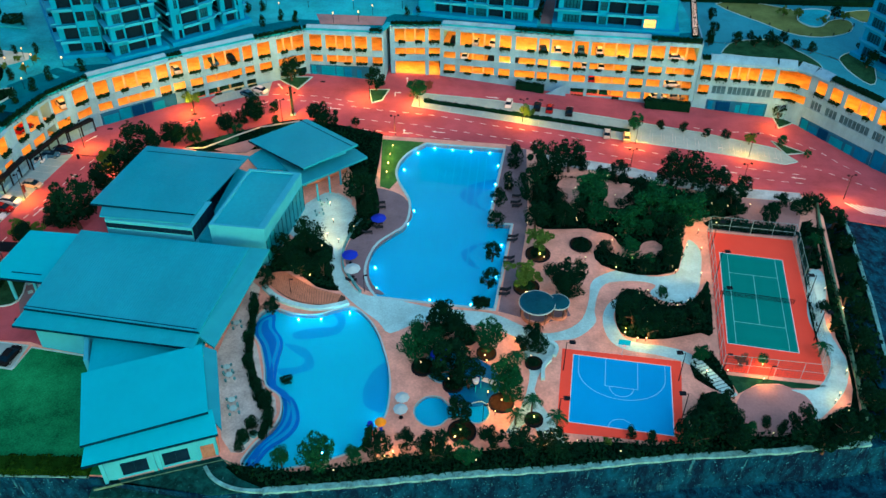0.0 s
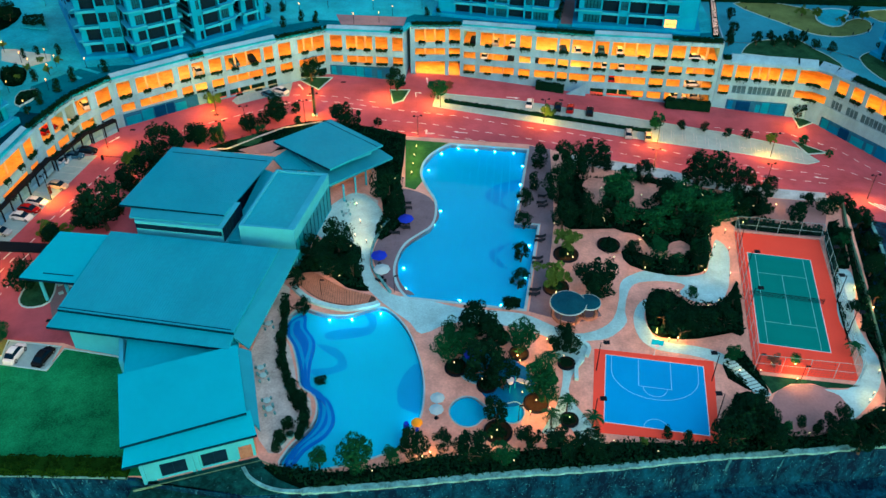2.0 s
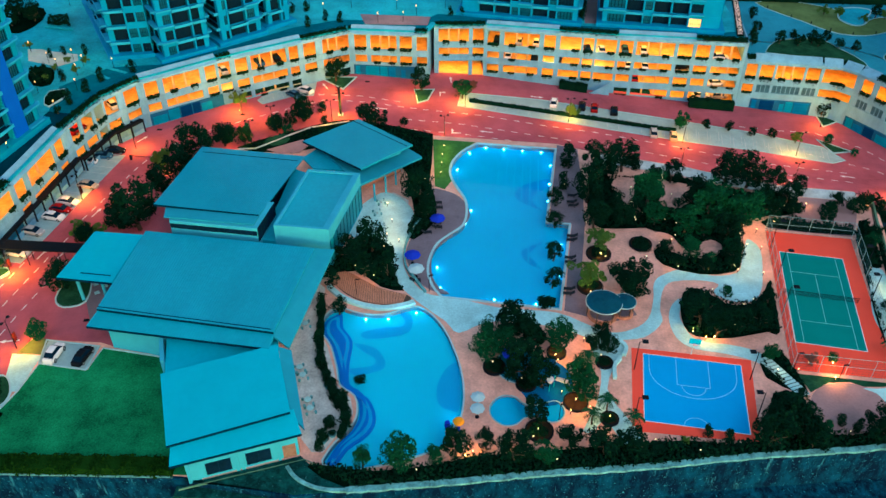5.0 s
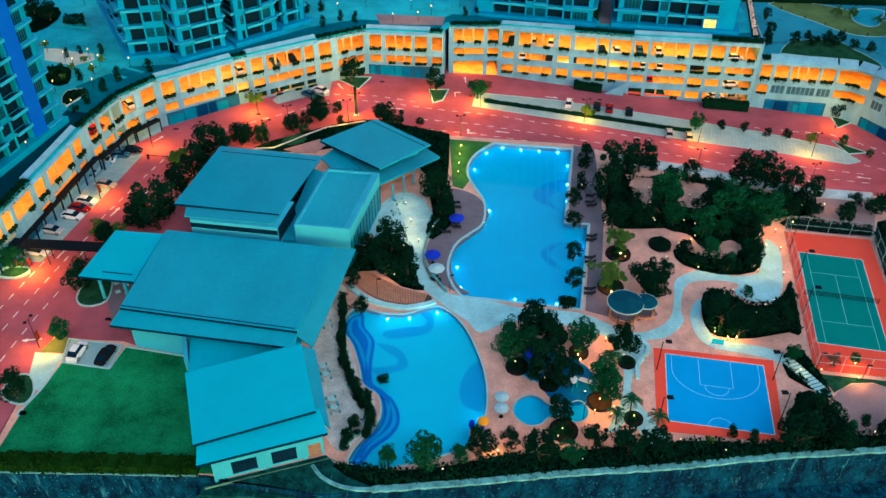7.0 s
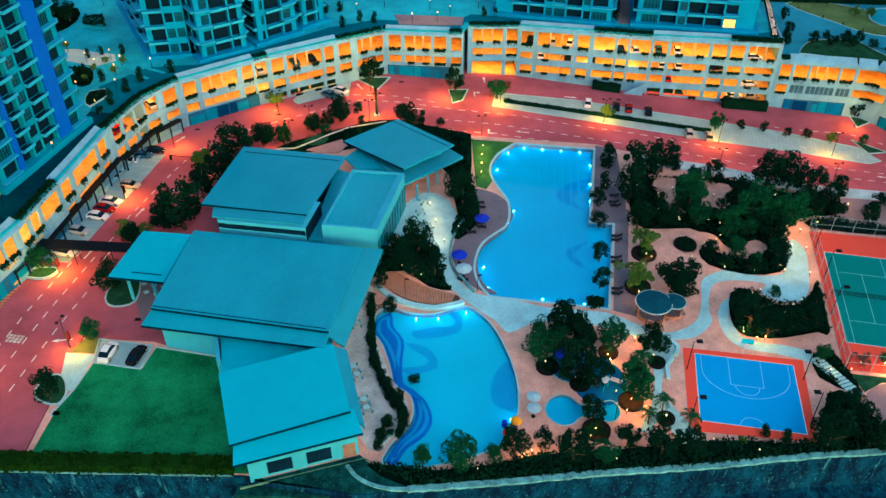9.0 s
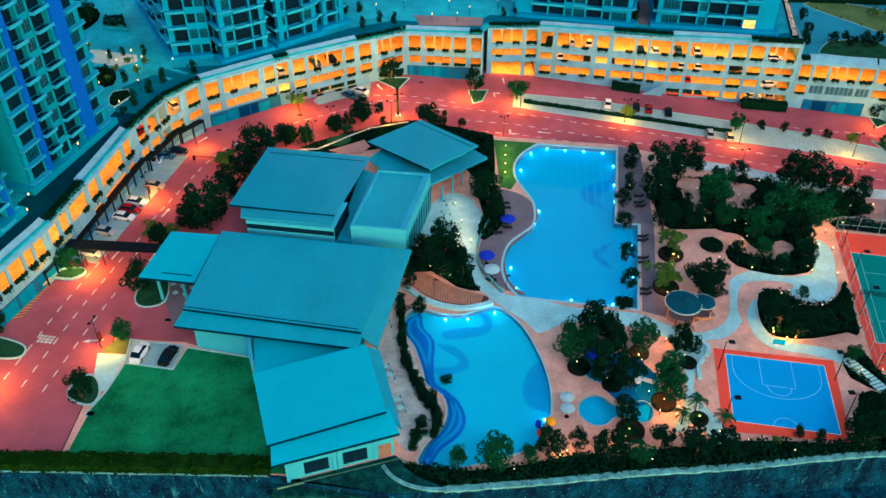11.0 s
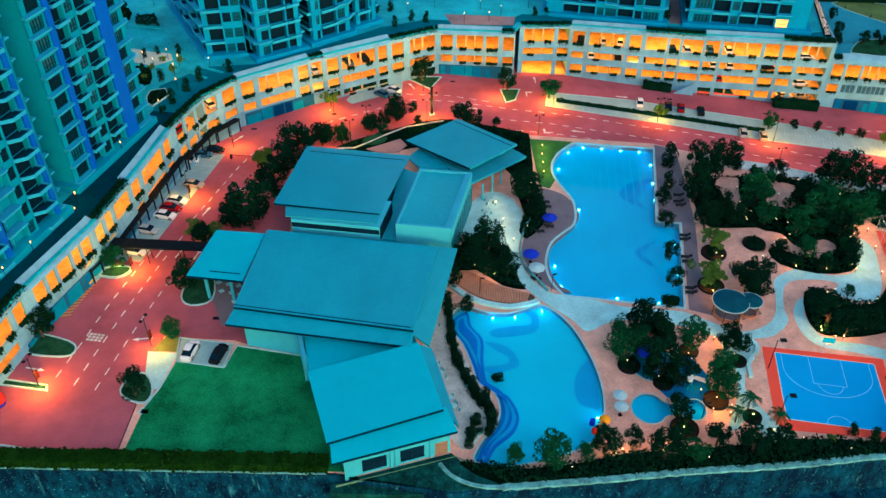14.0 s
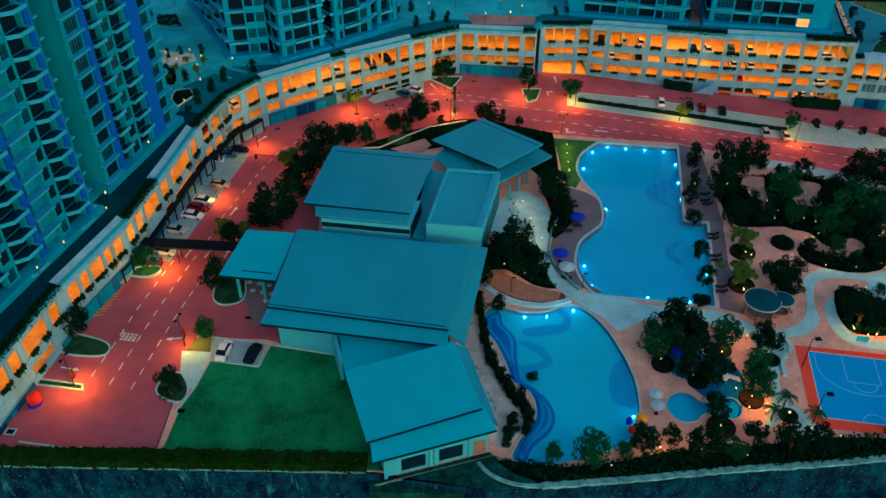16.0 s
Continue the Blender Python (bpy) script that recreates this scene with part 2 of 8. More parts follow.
COURT_B = [(16.5, 95.1), (34.8, 92.7), (31.9, 76.5), (14.1, 78.3)]
KID_POOL = [(-6.4, 81.7), (-5.8, 83.4), (-4.3, 84.5), (-2.6, 84.3), (-1.5, 83.1), (0.1, 82.6), (2.0, 83.2), (3.5, 83.6), (4.4, 82.6), (4.5, 81.2), (3.7, 80.0), (2.4, 79.7), (0.4, 80.6), (-1.4, 80.4), (-2.6, 79.2), (-4.3, 78.9), (-5.8, 80.0)]
DECK_WOOD = [(-33.9, 111.5), (-31.1, 112.8), (-27.8, 110.6), (-24.5, 108.4), (-20.0, 106.9), (-19.3, 105.6), (-21.1, 104.3), (-24.0, 104.4), (-27.9, 105.4), (-31.2, 107.8)]
LOUNGE_DECK = [(-17.4, 139.1), (-14.0, 138.6), (-11.0, 136.3), (-9.1, 131.6), (-9.8, 127.9), (-12.9, 123.4), (-15.7, 119.1), (-16.0, 113.5), (-14.9, 109.7), (-12.8, 107.5), (-15.7, 108.2), (-18.5, 111.1), (-20.3, 115.7), (-20.7, 119.8), (-19.4, 125.0), (-17.7, 129.5), (-17.6, 134.2)]
BED_NE = [(17.0, 155.0), (19.7, 143.5), (27.4, 145.0), (35.3, 143.9), (46.9, 138.8), (53.5, 139.4), (54.5, 132.4), (47.9, 131.2), (42.7, 129.2), (39.9, 118.1), (37.7, 114.4), (31.5, 113.5), (25.4, 116.1), (24.4, 120.1), (26.0, 124.4), (24.2, 127.0), (15.7, 126.6), (14.0, 131.0), (14.5, 140.8), (17.8, 147.0)]
BED_MID = [(27.4, 108.5), (30.9, 109.4), (34.1, 105.8), (38.4, 105.9), (41.4, 108.9), (43.3, 111.9), (41.3, 99.2), (39.3, 99.2), (33.5, 97.7), (29.0, 97.6), (26.4, 98.8), (25.9, 102.8)]
BED_W = [(-20.0, 142.1), (-16.9, 140.1), (-15.5, 131.4), (-16.4, 126.8), (-19.6, 122.4), (-21.0, 124.9), (-19.7, 130.3), (-20.8, 137.0)]
BED_CLUB = [(-32.3, 119.5), (-28.8, 123.8), (-23.0, 119.7), (-23.2, 114.9), (-21.8, 110.3), (-20.6, 108.1), (-24.6, 109.0), (-29.2, 113.2), (-33.0, 112.3), (-34.4, 114.6)]
BED_ROAD = [(-59.1, 153.8), (-49.0, 160.5), (-39.5, 165.7), (-33.1, 165.8), (-18.9, 161.2), (-17.0, 158.1), (-17.3, 140.0), (-18.6, 139.0), (-22.9, 146.2), (-28.8, 157.3), (-47.9, 152.2)]
GRASS_POOL = [(-17.0, 158.3), (-7.8, 157.3), (-11.3, 153.1), (-13.1, 147.5), (-12.7, 142.2), (-14.1, 139.1), (-16.1, 140.1)]
BED_S1 = [(-29.6, 71.3), (-22.3, 70.5), (-13.2, 72.0), (-8.7, 73.3), (-0.8, 74.2), (4.0, 74.7), (8.9, 75.4), (14.5, 76.0), (21.6, 76.7), (31.9, 76.6), (36.3, 85.8), (40.4, 85.3), (41.9, 78.2), (50.3, 79.5), (57.6, 84.1), (58.2, 77.4), (30.8, 74.3), (14.8, 72.0), (-0.7, 70.5), (-16.0, 68.6), (-25.8, 67.6), (-31.8, 71.0)]
BED_STEP = [(36.8, 94.0), (40.1, 94.7), (41.7, 87.0), (40.6, 85.9), (36.2, 89.2)]
LAWN = [(-77.5, 83.8), (-78.6, 80.2), (-78.9, 76.5), (-79.3, 69.4), (-46.9, 69.4), (-56.4, 91.2), (-67.6, 93.2), (-68.5, 88.5), (-76.5, 89.5)]
BAY_W = [(-77.2, 94.7), (-68.5, 93.5), (-68.9, 88.6), (-76.5, 89.7)]
PAD_W = [(-81.6, 91.7), (-76.8, 91.4), (-77.5, 83.9), (-79.5, 83.7), (-80.6, 87.0)]
ISLE_W = [(-82.3, 86.4), (-80.4, 86.6), (-78.6, 83.6), (-78.9, 81.2), (-81.5, 81.7), (-83.2, 83.5)]
ISLE_A = [(-102.7, 95.3), (-96.7, 94.1), (-93.7, 92.6), (-93.6, 90.6), (-96.7, 90.3), (-100.8, 91.2)]
ISLE_B = [(-102.3, 85.1), (-94.9, 84.0), (-94.6, 83.2), (-101.9, 84.2)]
ISLE_C = [(-97.1, 111.2), (-92.4, 112.5), (-90.7, 111.6), (-92.4, 109.7), (-96.3, 110.3)]
DRIVE_ISLE = [(-79.2, 110.0), (-75.7, 110.1), (-74.4, 104.2), (-77.5, 102.7), (-79.6, 104.8)]
BAYS_L = [(-90.6, 152.1), (-83.4, 153.0), (-89.9, 114.5), (-97.6, 116.0)]
BAYS_NW = [(-59.9, 178.7), (-58.0, 183.9), (-46.9, 190.2), (-46.6, 181.3), (-52.0, 180.6), (-58.3, 176.8)]
BAYS_N = [(-10.8, 186.4), (8.8, 185.3), (36.0, 180.4), (58.3, 176.0), (74.4, 171.0), (77.8, 165.7), (74.4, 163.9), (59.8, 167.2), (40.5, 169.9), (14.6, 174.9), (-11.6, 179.7)]
TIP1 = [(-46.3, 190.8), (-37.5, 191.0), (-39.9, 184.9)]
TIP2 = [(-22.3, 186.2), (-17.8, 186.9), (-19.1, 181.5), (-21.2, 180.0)]
TIP3 = [(74.4, 174.1), (80.7, 169.8), (76.2, 168.7)]
TIP4 = [(78.2, 189.7), (86.6, 187.0), (78.1, 181.2)]

# ---- building tools ----
from mathutils.geometry import tessellate_polygon


class Shape:
    """Gathers faces for one mesh."""

    def __init__(self):
        self.v, self.f = [], []

    def add(self, verts, faces):
        k = len(self.v)
        self.v += [tuple(p) for p in verts]
        self.f += [tuple(k + i for i in face) for face in faces]
        return self

    def box(self, x0, y0, z0, x1, y1, z1, m=None):
        p = [Vector(q) for q in ((x0, y0, z0), (x1, y0, z0), (x1, y1, z0), (x0, y1, z0), (x0, y0, z1), (x1, y0, z1), (x1, y1, z1), (x0, y1, z1))]
        if m is not None:
            p = [m @ q for q in p]
        return self.add(p, [(3, 2, 1, 0), (4, 5, 6, 7), (0, 1, 5, 4), (1, 2, 6, 5), (2, 3, 7, 6), (3, 0, 4, 7)])

    def tube(self, points, radii, sides=6, cap=True):
        rings = []
        pts = [Vector(p) for p in points]
        for i, p in enumerate(pts):
            way = (pts[min(i + 1, len(pts) - 1)] - pts[max(i - 1, 0)]).normalized()
            q = way.to_track_quat("Z", "Y")
            rings.append([p + q @ Vector((radii[i] * math.cos(a), radii[i] * math.sin(a), 0)) for a in [2 * math.pi * j / sides for j in range(sides)]])
        n = len(rings)
        faces = [(i * sides + j, i * sides + (j + 1) % sides, (i + 1) * sides + (j + 1) % sides, (i + 1) * sides + j) for i in range(n - 1) for j in range(sides)]
        if cap:
            faces += [tuple(range(sides - 1, -1, -1)), tuple((n - 1) * sides + j for j in range(sides))]
        return self.add([p for r in rings for p in r], faces)

    def mesh(self, name):
        me = bpy.data.meshes.new(name)
        me.from_pydata(self.v, [], self.f)
        me.update()
        return me


def part(name, shape, mat, parent=None, label="", m=None):
    """Links a Shape (or a ready mesh) as one mesh object."""
    me = shape.mesh(name) if isinstance(shape, Shape) else shape
    if mat is not None and not me.materials:
        me.materials.append(mat)
    ob = new(name, me)
    if m is not None:
        ob.matrix_basis = m
    if parent is not None:
        ob.parent = parent
    return tagged(ob, label)


def thing(name, label, category, group="", m=None, kind=""):
    ob = new(name)
    ob.empty_display_size = 0.3
    if m is not None:
        ob.matrix_basis = m
    return tagged(ob, label, category, group, kind)


def area2(poly):
    return sum(a[0] * b[1] - b[0] * a[1] for a, b in zip(poly, poly[1:] + poly[:1]))


def smooth(poly, n=4, closed=True):
    """A rounded line through the points."""
    k = len(poly)
    out = []
    for i in range(k if closed else k - 1):
        a, b, c, d = [Vector(poly[j % k] if closed else poly[min(max(j, 0), k - 1)]) for j in (i - 1, i, i + 1, i + 2)]
        for s in range(n):
            t = s / n
            p = 0.5 * (2 * b + (c - a) * t + (2 * a - 5 * b + 4 * c - d) * t * t + (3 * b - a - 3 * c + d) * t ** 3)
            out.append((p.x, p.y))
    if not closed:
        out.append(tuple(poly[-1]))
    return out


def grow(poly, d):
    """The outline moved outwards by d."""
    if area2(poly) < 0:
        poly = poly[::-1]
    out, k = [], len(poly)
    for i in range(k):
        a, b, c = Vector(poly[i - 1]), Vector(poly[i]), Vector(poly[(i + 1) % k])
        u, w = (b - a).normalized(), (c - b).normalized()
        nrm = Vector((u.y + w.y, -u.x - w.x))
        nrm = nrm.normalized() if nrm.length > 1e-6 else Vector((u.y, -u.x))
        out.append(tuple(b + nrm * d / max(nrm.dot(Vector((u.y, -u.x))), 0.5)))
    return out


def road_level(x, y):
    """The road falls gently to the north and the east."""
    north = -2.0 if x < -35 else -2.0 - 0.061 * (x + 35)
    return min(max((y - 100) / 65, 0), 1) * north


def flat(x, y):
    return 0.0


def slab(poly, top, bottom, level=flat, step=0.0, holes=()):
    """A plate with the outline poly; its top lies top above the level, its sides go down to bottom. step: cut so fine as to follow the level."""
    if area2(poly) < 0:
        poly = poly[::-1]
    loops = [[Vector((x, y, 0)) for x, y in lp] for lp in (poly, *holes)]
    bm = bmesh.new()
    vs = [bm.verts.new(p) for lp in loops for p in lp]
    for tri in tessellate_polygon(loops):
        if len(set(tri)) == 3:
            bm.faces.new([vs[i] for i in tri])
    if step:
        for axis in (0, 1):
            lo, hi = min(p[axis] for p in poly), max(p[axis] for p in poly)
            for i in range(1, int((hi - lo) / step) + 1):
                co, no = [0, 0, 0], [0, 0, 0]
                co[axis], no[axis] = lo + i * step, 1
                bmesh.ops.bisect_plane(bm, geom=bm.verts[:] + bm.edges[:] + bm.faces[:], plane_co=co, plane_no=no)
    bm.normal_update()
    for f in bm.faces:
        if f.normal.z < 0:
            f.normal_flip()
    rim = [e for e in bm.edges if e.is_boundary]
    geo = bmesh.ops.extrude_edge_only(bm, edges=rim)["geom"]
    low = {v for v in geo if isinstance(v, bmesh.types.BMVert)}
    for v in bm.verts:
        v.co.z = level(v.co.x, v.co.y) + (bottom if v in low else top)
    me = bpy.data.meshes.new("slab")
    bm.to_mesh(me)
    bm.free()
    return me


def ring(poly, w, top, bottom, level=flat):
    """A kerb or coping that runs round an outline, w wide, outside it."""
    if area2(poly) < 0:
        poly = poly[::-1]
    out = grow(poly, w)
    s, k = Shape(), len(poly)
    for a, b in zip(poly, out):
        za, zb = level(*a), level(*b)
        s.v += [(*a, za + bottom), (*a, za + top), (*b, zb + top), (*b, zb + bottom)]
    for i in range(k):
        j = (i + 1) % k
        for q in range(3):
            s.f.append((4 * i + q, 4 * i + q + 1, 4 * j + q + 1, 4 * j + q))
    return s


def band(line, w, top, bottom, level=flat):
    """A strip along an open line, w wide."""
    s, k = Shape(), len(line)
    for i in range(k):
        a, b = Vector(line[max(i - 1, 0)]), Vector(line[min(i + 1, k - 1)])
        u = (b - a).normalized()
        nrm = Vector((-u.y, u.x)) * w / 2
        p = Vector(line[i])
        for q, z in ((p - nrm, bottom), (p - nrm, top), (p + nrm, top), (p + nrm, bottom)):
            s.v.append((q.x, q.y, level(q.x, q.y) + z))
    for i in range(k - 1):
        for q in range(4):
            s.f.append((4 * i + q, 4 * i + (q + 1) % 4, 4 * i + 4 + (q + 1) % 4, 4 * i + 4 + q))
    s.f += [(3, 2, 1, 0), tuple(4 * (k - 1) + q for q in range(4))]
    return s


def inside(poly, x, y):
    hit = False
    for (x0, y0), (x1, y1) in zip(poly, poly[1:] + poly[:1]):
        if (y0 > y) != (y1 > y) and x < x0 + (y - y0) * (x1 - x0) / (y1 - y0):
            hit = not hit
    return hit


def along(a, b):
    """A pose at a with x towards b and y to the left of it."""
    a, b = Vector((*a[:2], 0)), Vector((*b[:2], 0))
    return pose(a.x, a.y, 0, 0, 0, math.degrees(math.atan2(b.y - a.y, b.x - a.x))), (b - a).length


def between(line, s):
    """The point s metres along a line."""
    for a, b in zip(line, line[1:]):
        a, b = Vector(a), Vector(b)
        d = (b - a).length
        if s <= d:
            return a.lerp(b, s / d), (b - a).normalized()
        s -= d
    return b, (b - a).normalized()


def structure(name, me, mat, label, category, parent=None):
    ob = part(name, me, mat, parent)
    return tagged(ob, label, category, "", "structure")


# ---- ground ----
SOUTH = [(-140, 69.0), (-77, 69.0), (-49, 69.0), (-33, 66.6), (-26, 67.3), (-15.9, 68.4), (-0.7, 70.4), (14.8, 71.9), (30.7, 74.2), (44.7, 75.5), (58.4, 77.3), (70, 79)]


def south_edge(x):
    for (x0, y0), (x1, y1) in zip(SOUTH, SOUTH[1:]):
        if x <= x1:
            return y0 + (y1 - y0) * max(0, (x - x0)) / (x1 - x0)
    return SOUTH[-1][1]


def ground_level(x, y):
    z = road_level(x, y) - 0.3
    d = south_edge(x) - y
    if d > -0.5:
        z = -7.0 - 0.12 * min(max(d, 0), 40) + 0.5 * noise.noise(Vector((x * 0.2, y * 0.2, 0)))
    if -76 < x < 66 and 62 < y < 150:
        z = min(z, -2.4)
    if x > 62 and y < 150:
        z = min(z, -0.5 - 0.25 * min(x - 62, 40))
    return z


ground = Shape()
xs = [-900, -500, -260] + list(range(-160, 161, 4)) + [260, 500, 900]
ys = [-600, -200, -40] + list(range(0, 241, 4)) + [300, 450, 700, 1000]
xs = [float(x) for x in xs]
ys = sorted([float(y) for y in ys if not 64 <= y <= 82] + [64 + 0.9 * i for i in range(20)])
ground.v = [(x, y, ground_level(x, y)) for y in ys for x in xs]
nx = len(xs)
ground.f = [(j * nx + i, j * nx + i + 1, (j + 1) * nx + i + 1, (j + 1) * nx + i) for j in range(len(ys) - 1) for i in range(nx - 1)]
structure("ground", ground, ROCK, "dark blotched hillside and ground under the estate", "ground")

TERRACE = [(-110, 69.3), (-49, 69.3), (-33, 67.0), (-26, 67.7), (-15.9, 68.8), (-0.7, 70.8), (14.8, 72.3), (30.7, 74.6), (44.7, 75.9), (58.4, 77.7), (61.5, 92), (66, 112), (70, 132),
           (68, 140), (54.8, 141.8), (43, 145.5), (36, 148.5), (17, 154), (9.9, 157), (-17.3, 160), (-33, 165.5), (-49, 160.5), (-60, 153), (-66, 143), (-72, 118), (-80, 110), (-80, 69.3)]
TERRACE = TERRACE[1:-1] + [(-80, 69.3)]
lap_line = LAP_POOL[:5] + smooth(LAP_POOL[5:], 3, False)
lag_line = smooth(LAGOON, 3)
kid_line = smooth(KID_POOL, 3)
structure("pavement", slab(TERRACE, 0.0, -11.0, holes=(lap_line, lag_line, kid_line)), PAVER, "pink brick paving of the pool terrace", "paving")
ROAD = [(-112, 69.3), (-80.2, 69.3), (-80.2, 110), (-72.2, 118), (-66.2, 143), (-60.2, 153.2), (-49, 160.8), (-33, 165.8), (-17.2, 160.3), (10, 157.2), (17, 154.3), (36, 148.8), (43.1, 145.8),
        (55, 142), (68.2, 140.3), (72, 140), (150, 120), (150, 165), (96, 186), (60, 190.6), (27.5, 193.0), (-4.5, 198.0), (-4.6, 204), (-18.2, 204), (-19, 193), (-38.6, 194.3), (-50.7, 187.9), (-67.7, 177.7), (-83.5, 166.2), (-88.6, 158.3), (-91.7, 146), (-93.5, 130.4), (-96.1, 112.2), (-101.2, 94.2), (-104.9, 69.3)]
structure("road", slab(ROAD, 0.0, -0.4, road_level, 6.0), RED_ROAD, "red asphalt estate road with white markings", "road")

def worn_line(line, step, wobble):
    """The line in short steps, each a little out of true."""
    rnd = random.Random(8)
    total = sum((Vector(a) - Vector(b)).length for a, b in zip(line, line[1:]))
    out = []
    for i in range(int(total / step) + 1):
        p, u = between(line, i * step)
        out.append((p.x, p.y + rnd.uniform(-wobble, wobble)))
    return out


# retaining wall with a pale coping along the south edge
structure("retaining_wall", band(SOUTH[:-1], 0.5, -0.1, -9.0), RETAIN, "stained concrete retaining wall below the planting", "wall")
structure("wall_coping", band(worn_line(SOUTH[4:-1], 1.0, 0.11), 0.9, 0.3, -0.1), COPING, "pale worn concrete coping on the retaining wall", "coping")
structure("fence_kerb", band(worn_line(SOUTH[:3], 1.5, 0.04), 0.22, 0.1, -0.3), COPING, "pale mossy concrete kerb behind the lawn hedge", "kerb")
EAST_WALL = [(70.5, 138), (68.3, 129.0), (64.7, 109.5), (60.6, 88), (58.6, 78)]
structure("wall_east", band(EAST_WALL, 0.35, 0.7, -9.0), MOSS_PALE, "low mossy concrete boundary wall of the garden", "wall")


def overlay(name, poly, mat, label, category, top=0.03, rounded=0, level=flat, kerb=0.0, kind="structure"):
    line = smooth(poly, rounded) if rounded else poly
    ob = part(name, slab(line, top, top - 0.25, level, 5.0 if level is not flat else 0), mat)
    tagged(ob, label, category, "", kind)
    if kerb:
        part("kerb", ring(line, kerb, top + 0.12, top - 0.3, level), KERB, ob, "pale concrete kerb")
    return ob


overlay("forecourt", [(-80.4, 95.2), (-77, 94.9), (-68.4, 94.5), (-66, 93.6), (-60, 114.4), (-64, 121), (-66, 142.8), (-72.2, 117.8), (-80.2, 109.8)], RED_ROAD, "red asphalt forecourt of the clubhouse", "road", 0.02, 0)
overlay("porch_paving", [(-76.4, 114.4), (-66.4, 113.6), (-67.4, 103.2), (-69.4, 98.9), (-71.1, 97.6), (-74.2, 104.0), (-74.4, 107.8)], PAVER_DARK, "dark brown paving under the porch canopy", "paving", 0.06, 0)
for x, y in ((-75.0, 110.8), (-73.2, 110.4), (-71.4, 110.0), (-74.2, 108.6), (-72.4, 108.2), (-70.6, 107.8), (-73.2, 106.4), (-71.4, 106.0), (-69.8, 105.6), (-70.4, 103.8)):
    tile = part("paving_tile", Shape().box(-0.42, -0.42, 0.05, 0.42, 0.42, 0.085), CONCRETE, None, "", pose(x, y, 0, 0, 0, 35))
    tagged(tile, "pale square tile in the porch paving", "tile", "porch tiles")
overlay("path", PATH_MAIN, CONCRETE, "pale concrete garden path winding between the pools", "path", 0.05, 3)
overlay("path", PATH_LOOP, CONCRETE, "pale concrete path round the planted mound", "path", 0.05, 3)
overlay("path", PATH_EAST, CONCRETE, "pale concrete path beside the tennis court", "path", 0.05, 3)
overlay("path", [(10.3, 97.1), (14.8, 96.9), (15.5, 94.1), (13.2, 91.0), (11.5, 86.3), (12.6, 82.8), (14.6, 78.8), (15.1, 75.8), (13.1, 75.2), (11.7, 77.7), (10.2, 80.3), (8.5, 78.1), (6.9, 78.1), (8.6, 81.3), (10.1, 85.1), (11.0, 89.7), (10.4, 93.4)], CONCRETE, "pale concrete path beside the basketball court", "path", 0.045, 2)
overlay("path", [(-34.2, 108.5), (-33.9, 101.3), (-34.0, 97.9), (-32.1, 94.5), (-30.5, 89.7), (-29.6, 86.2), (-27.2, 83.6), (-26.5, 80.8), (-27.1, 78.3), (-28.9, 75.8), (-30.0, 73.6), (-31.6, 73.6), (-33.5, 76.0), (-36.3, 84.5), (-38.3, 89.0), (-37.6, 97.0), (-36.6, 104.0), (-35.8, 110.0)], SIDEWALK, "pale concrete walk between clubhouse and pool", "path", 0.05, 0)
overlay("ledge", [(-49, 68.9), (-33, 66.6), (-25.5, 67.3), (-26.0, 69.6), (-31.3, 71.2), (-33.0, 72.9), (-47.0, 68.2)], MOSS, "dark mossy concrete ledge below the pavilion", "ledge", 0.06, 0)
structure("ledge_edge", band([(-48.6, 67.0), (-32.4, 72.3), (-30.6, 71.4)], 0.14, 0.12, -0.2), MOSS_PALE, "thin pale edge of the pavilion ledge", "kerb")
structure("ledge_step", band([(-49.5, 67.6), (-40.0, 67.4), (-34.6, 67.9)], 1.6, -1.2, -4.0), MOSS, "lower mossy concrete step below the pavilion", "ledge")
structure("ledge_coping", band(smooth([(-34.6, 71.0), (-33.2, 69.2), (-31.0, 67.9), (-28.6, 67.3), (-25.6, 67.3)], 4, False), 0.5, 0.32, -0.2), COPING, "curved pale coping at the end of the wall", "coping")
overlay("terrace", [(-30.7, 128.2), (-30.0, 131.3), (-24.3, 137.7), (-21.2, 135.1), (-20.9, 130.3), (-25.5, 127.2), (-28.2, 124.9)], SIDEWALK, "pale paved terrace in front of the clubhouse", "paving", 0.042, 0)
VERGE = [(-58.6, 153.2), (-55.1, 153.4), (-51.3, 156.6), (-48.5, 159.3), (-44.5, 162.5), (-39.3, 164.4), (-36.1, 165.5)]
structure("verge_path", band(VERGE, 0.3, 0.3, -0.1), SIDEWALK, "pale kerbed path through the roadside planting", "path")
overlay("paving", [(-52.6, 153.0), (-45.4, 157.5), (-43.8, 154.7), (-45.5, 152.1), (-49.6, 151.7)], PAVER_MID, "rose paved strip behind the halls", "paving", 0.16, 0)
overlay("lawn", [(-53.5, 157.3), (-49.9, 159.8), (-48.3, 157.4), (-50.0, 155.0), (-52.8, 155.1)], GARDEN_GRASS, "small green lawn in the roadside planting", "lawn", 0.2, 2)
overlay("plaza", PLAZA_ROUND, PAVER_MID, "round plaza of rose brick paving", "paving", 0.04, 3)
overlay("lawn", LAWN, GRASS, "mown green lawn beside the clubhouse", "lawn", 0.06, 0)
structure("lawn_kerb", band([(-78.7, 80.2), (-77.5, 83.9), (-76.5, 89.6), (-68.7, 88.4), (-67.6, 93.2), (-56.6, 91.2)], 0.22, 0.16, -0.1), KERB, "pale concrete kerb round the lawn", "kerb")
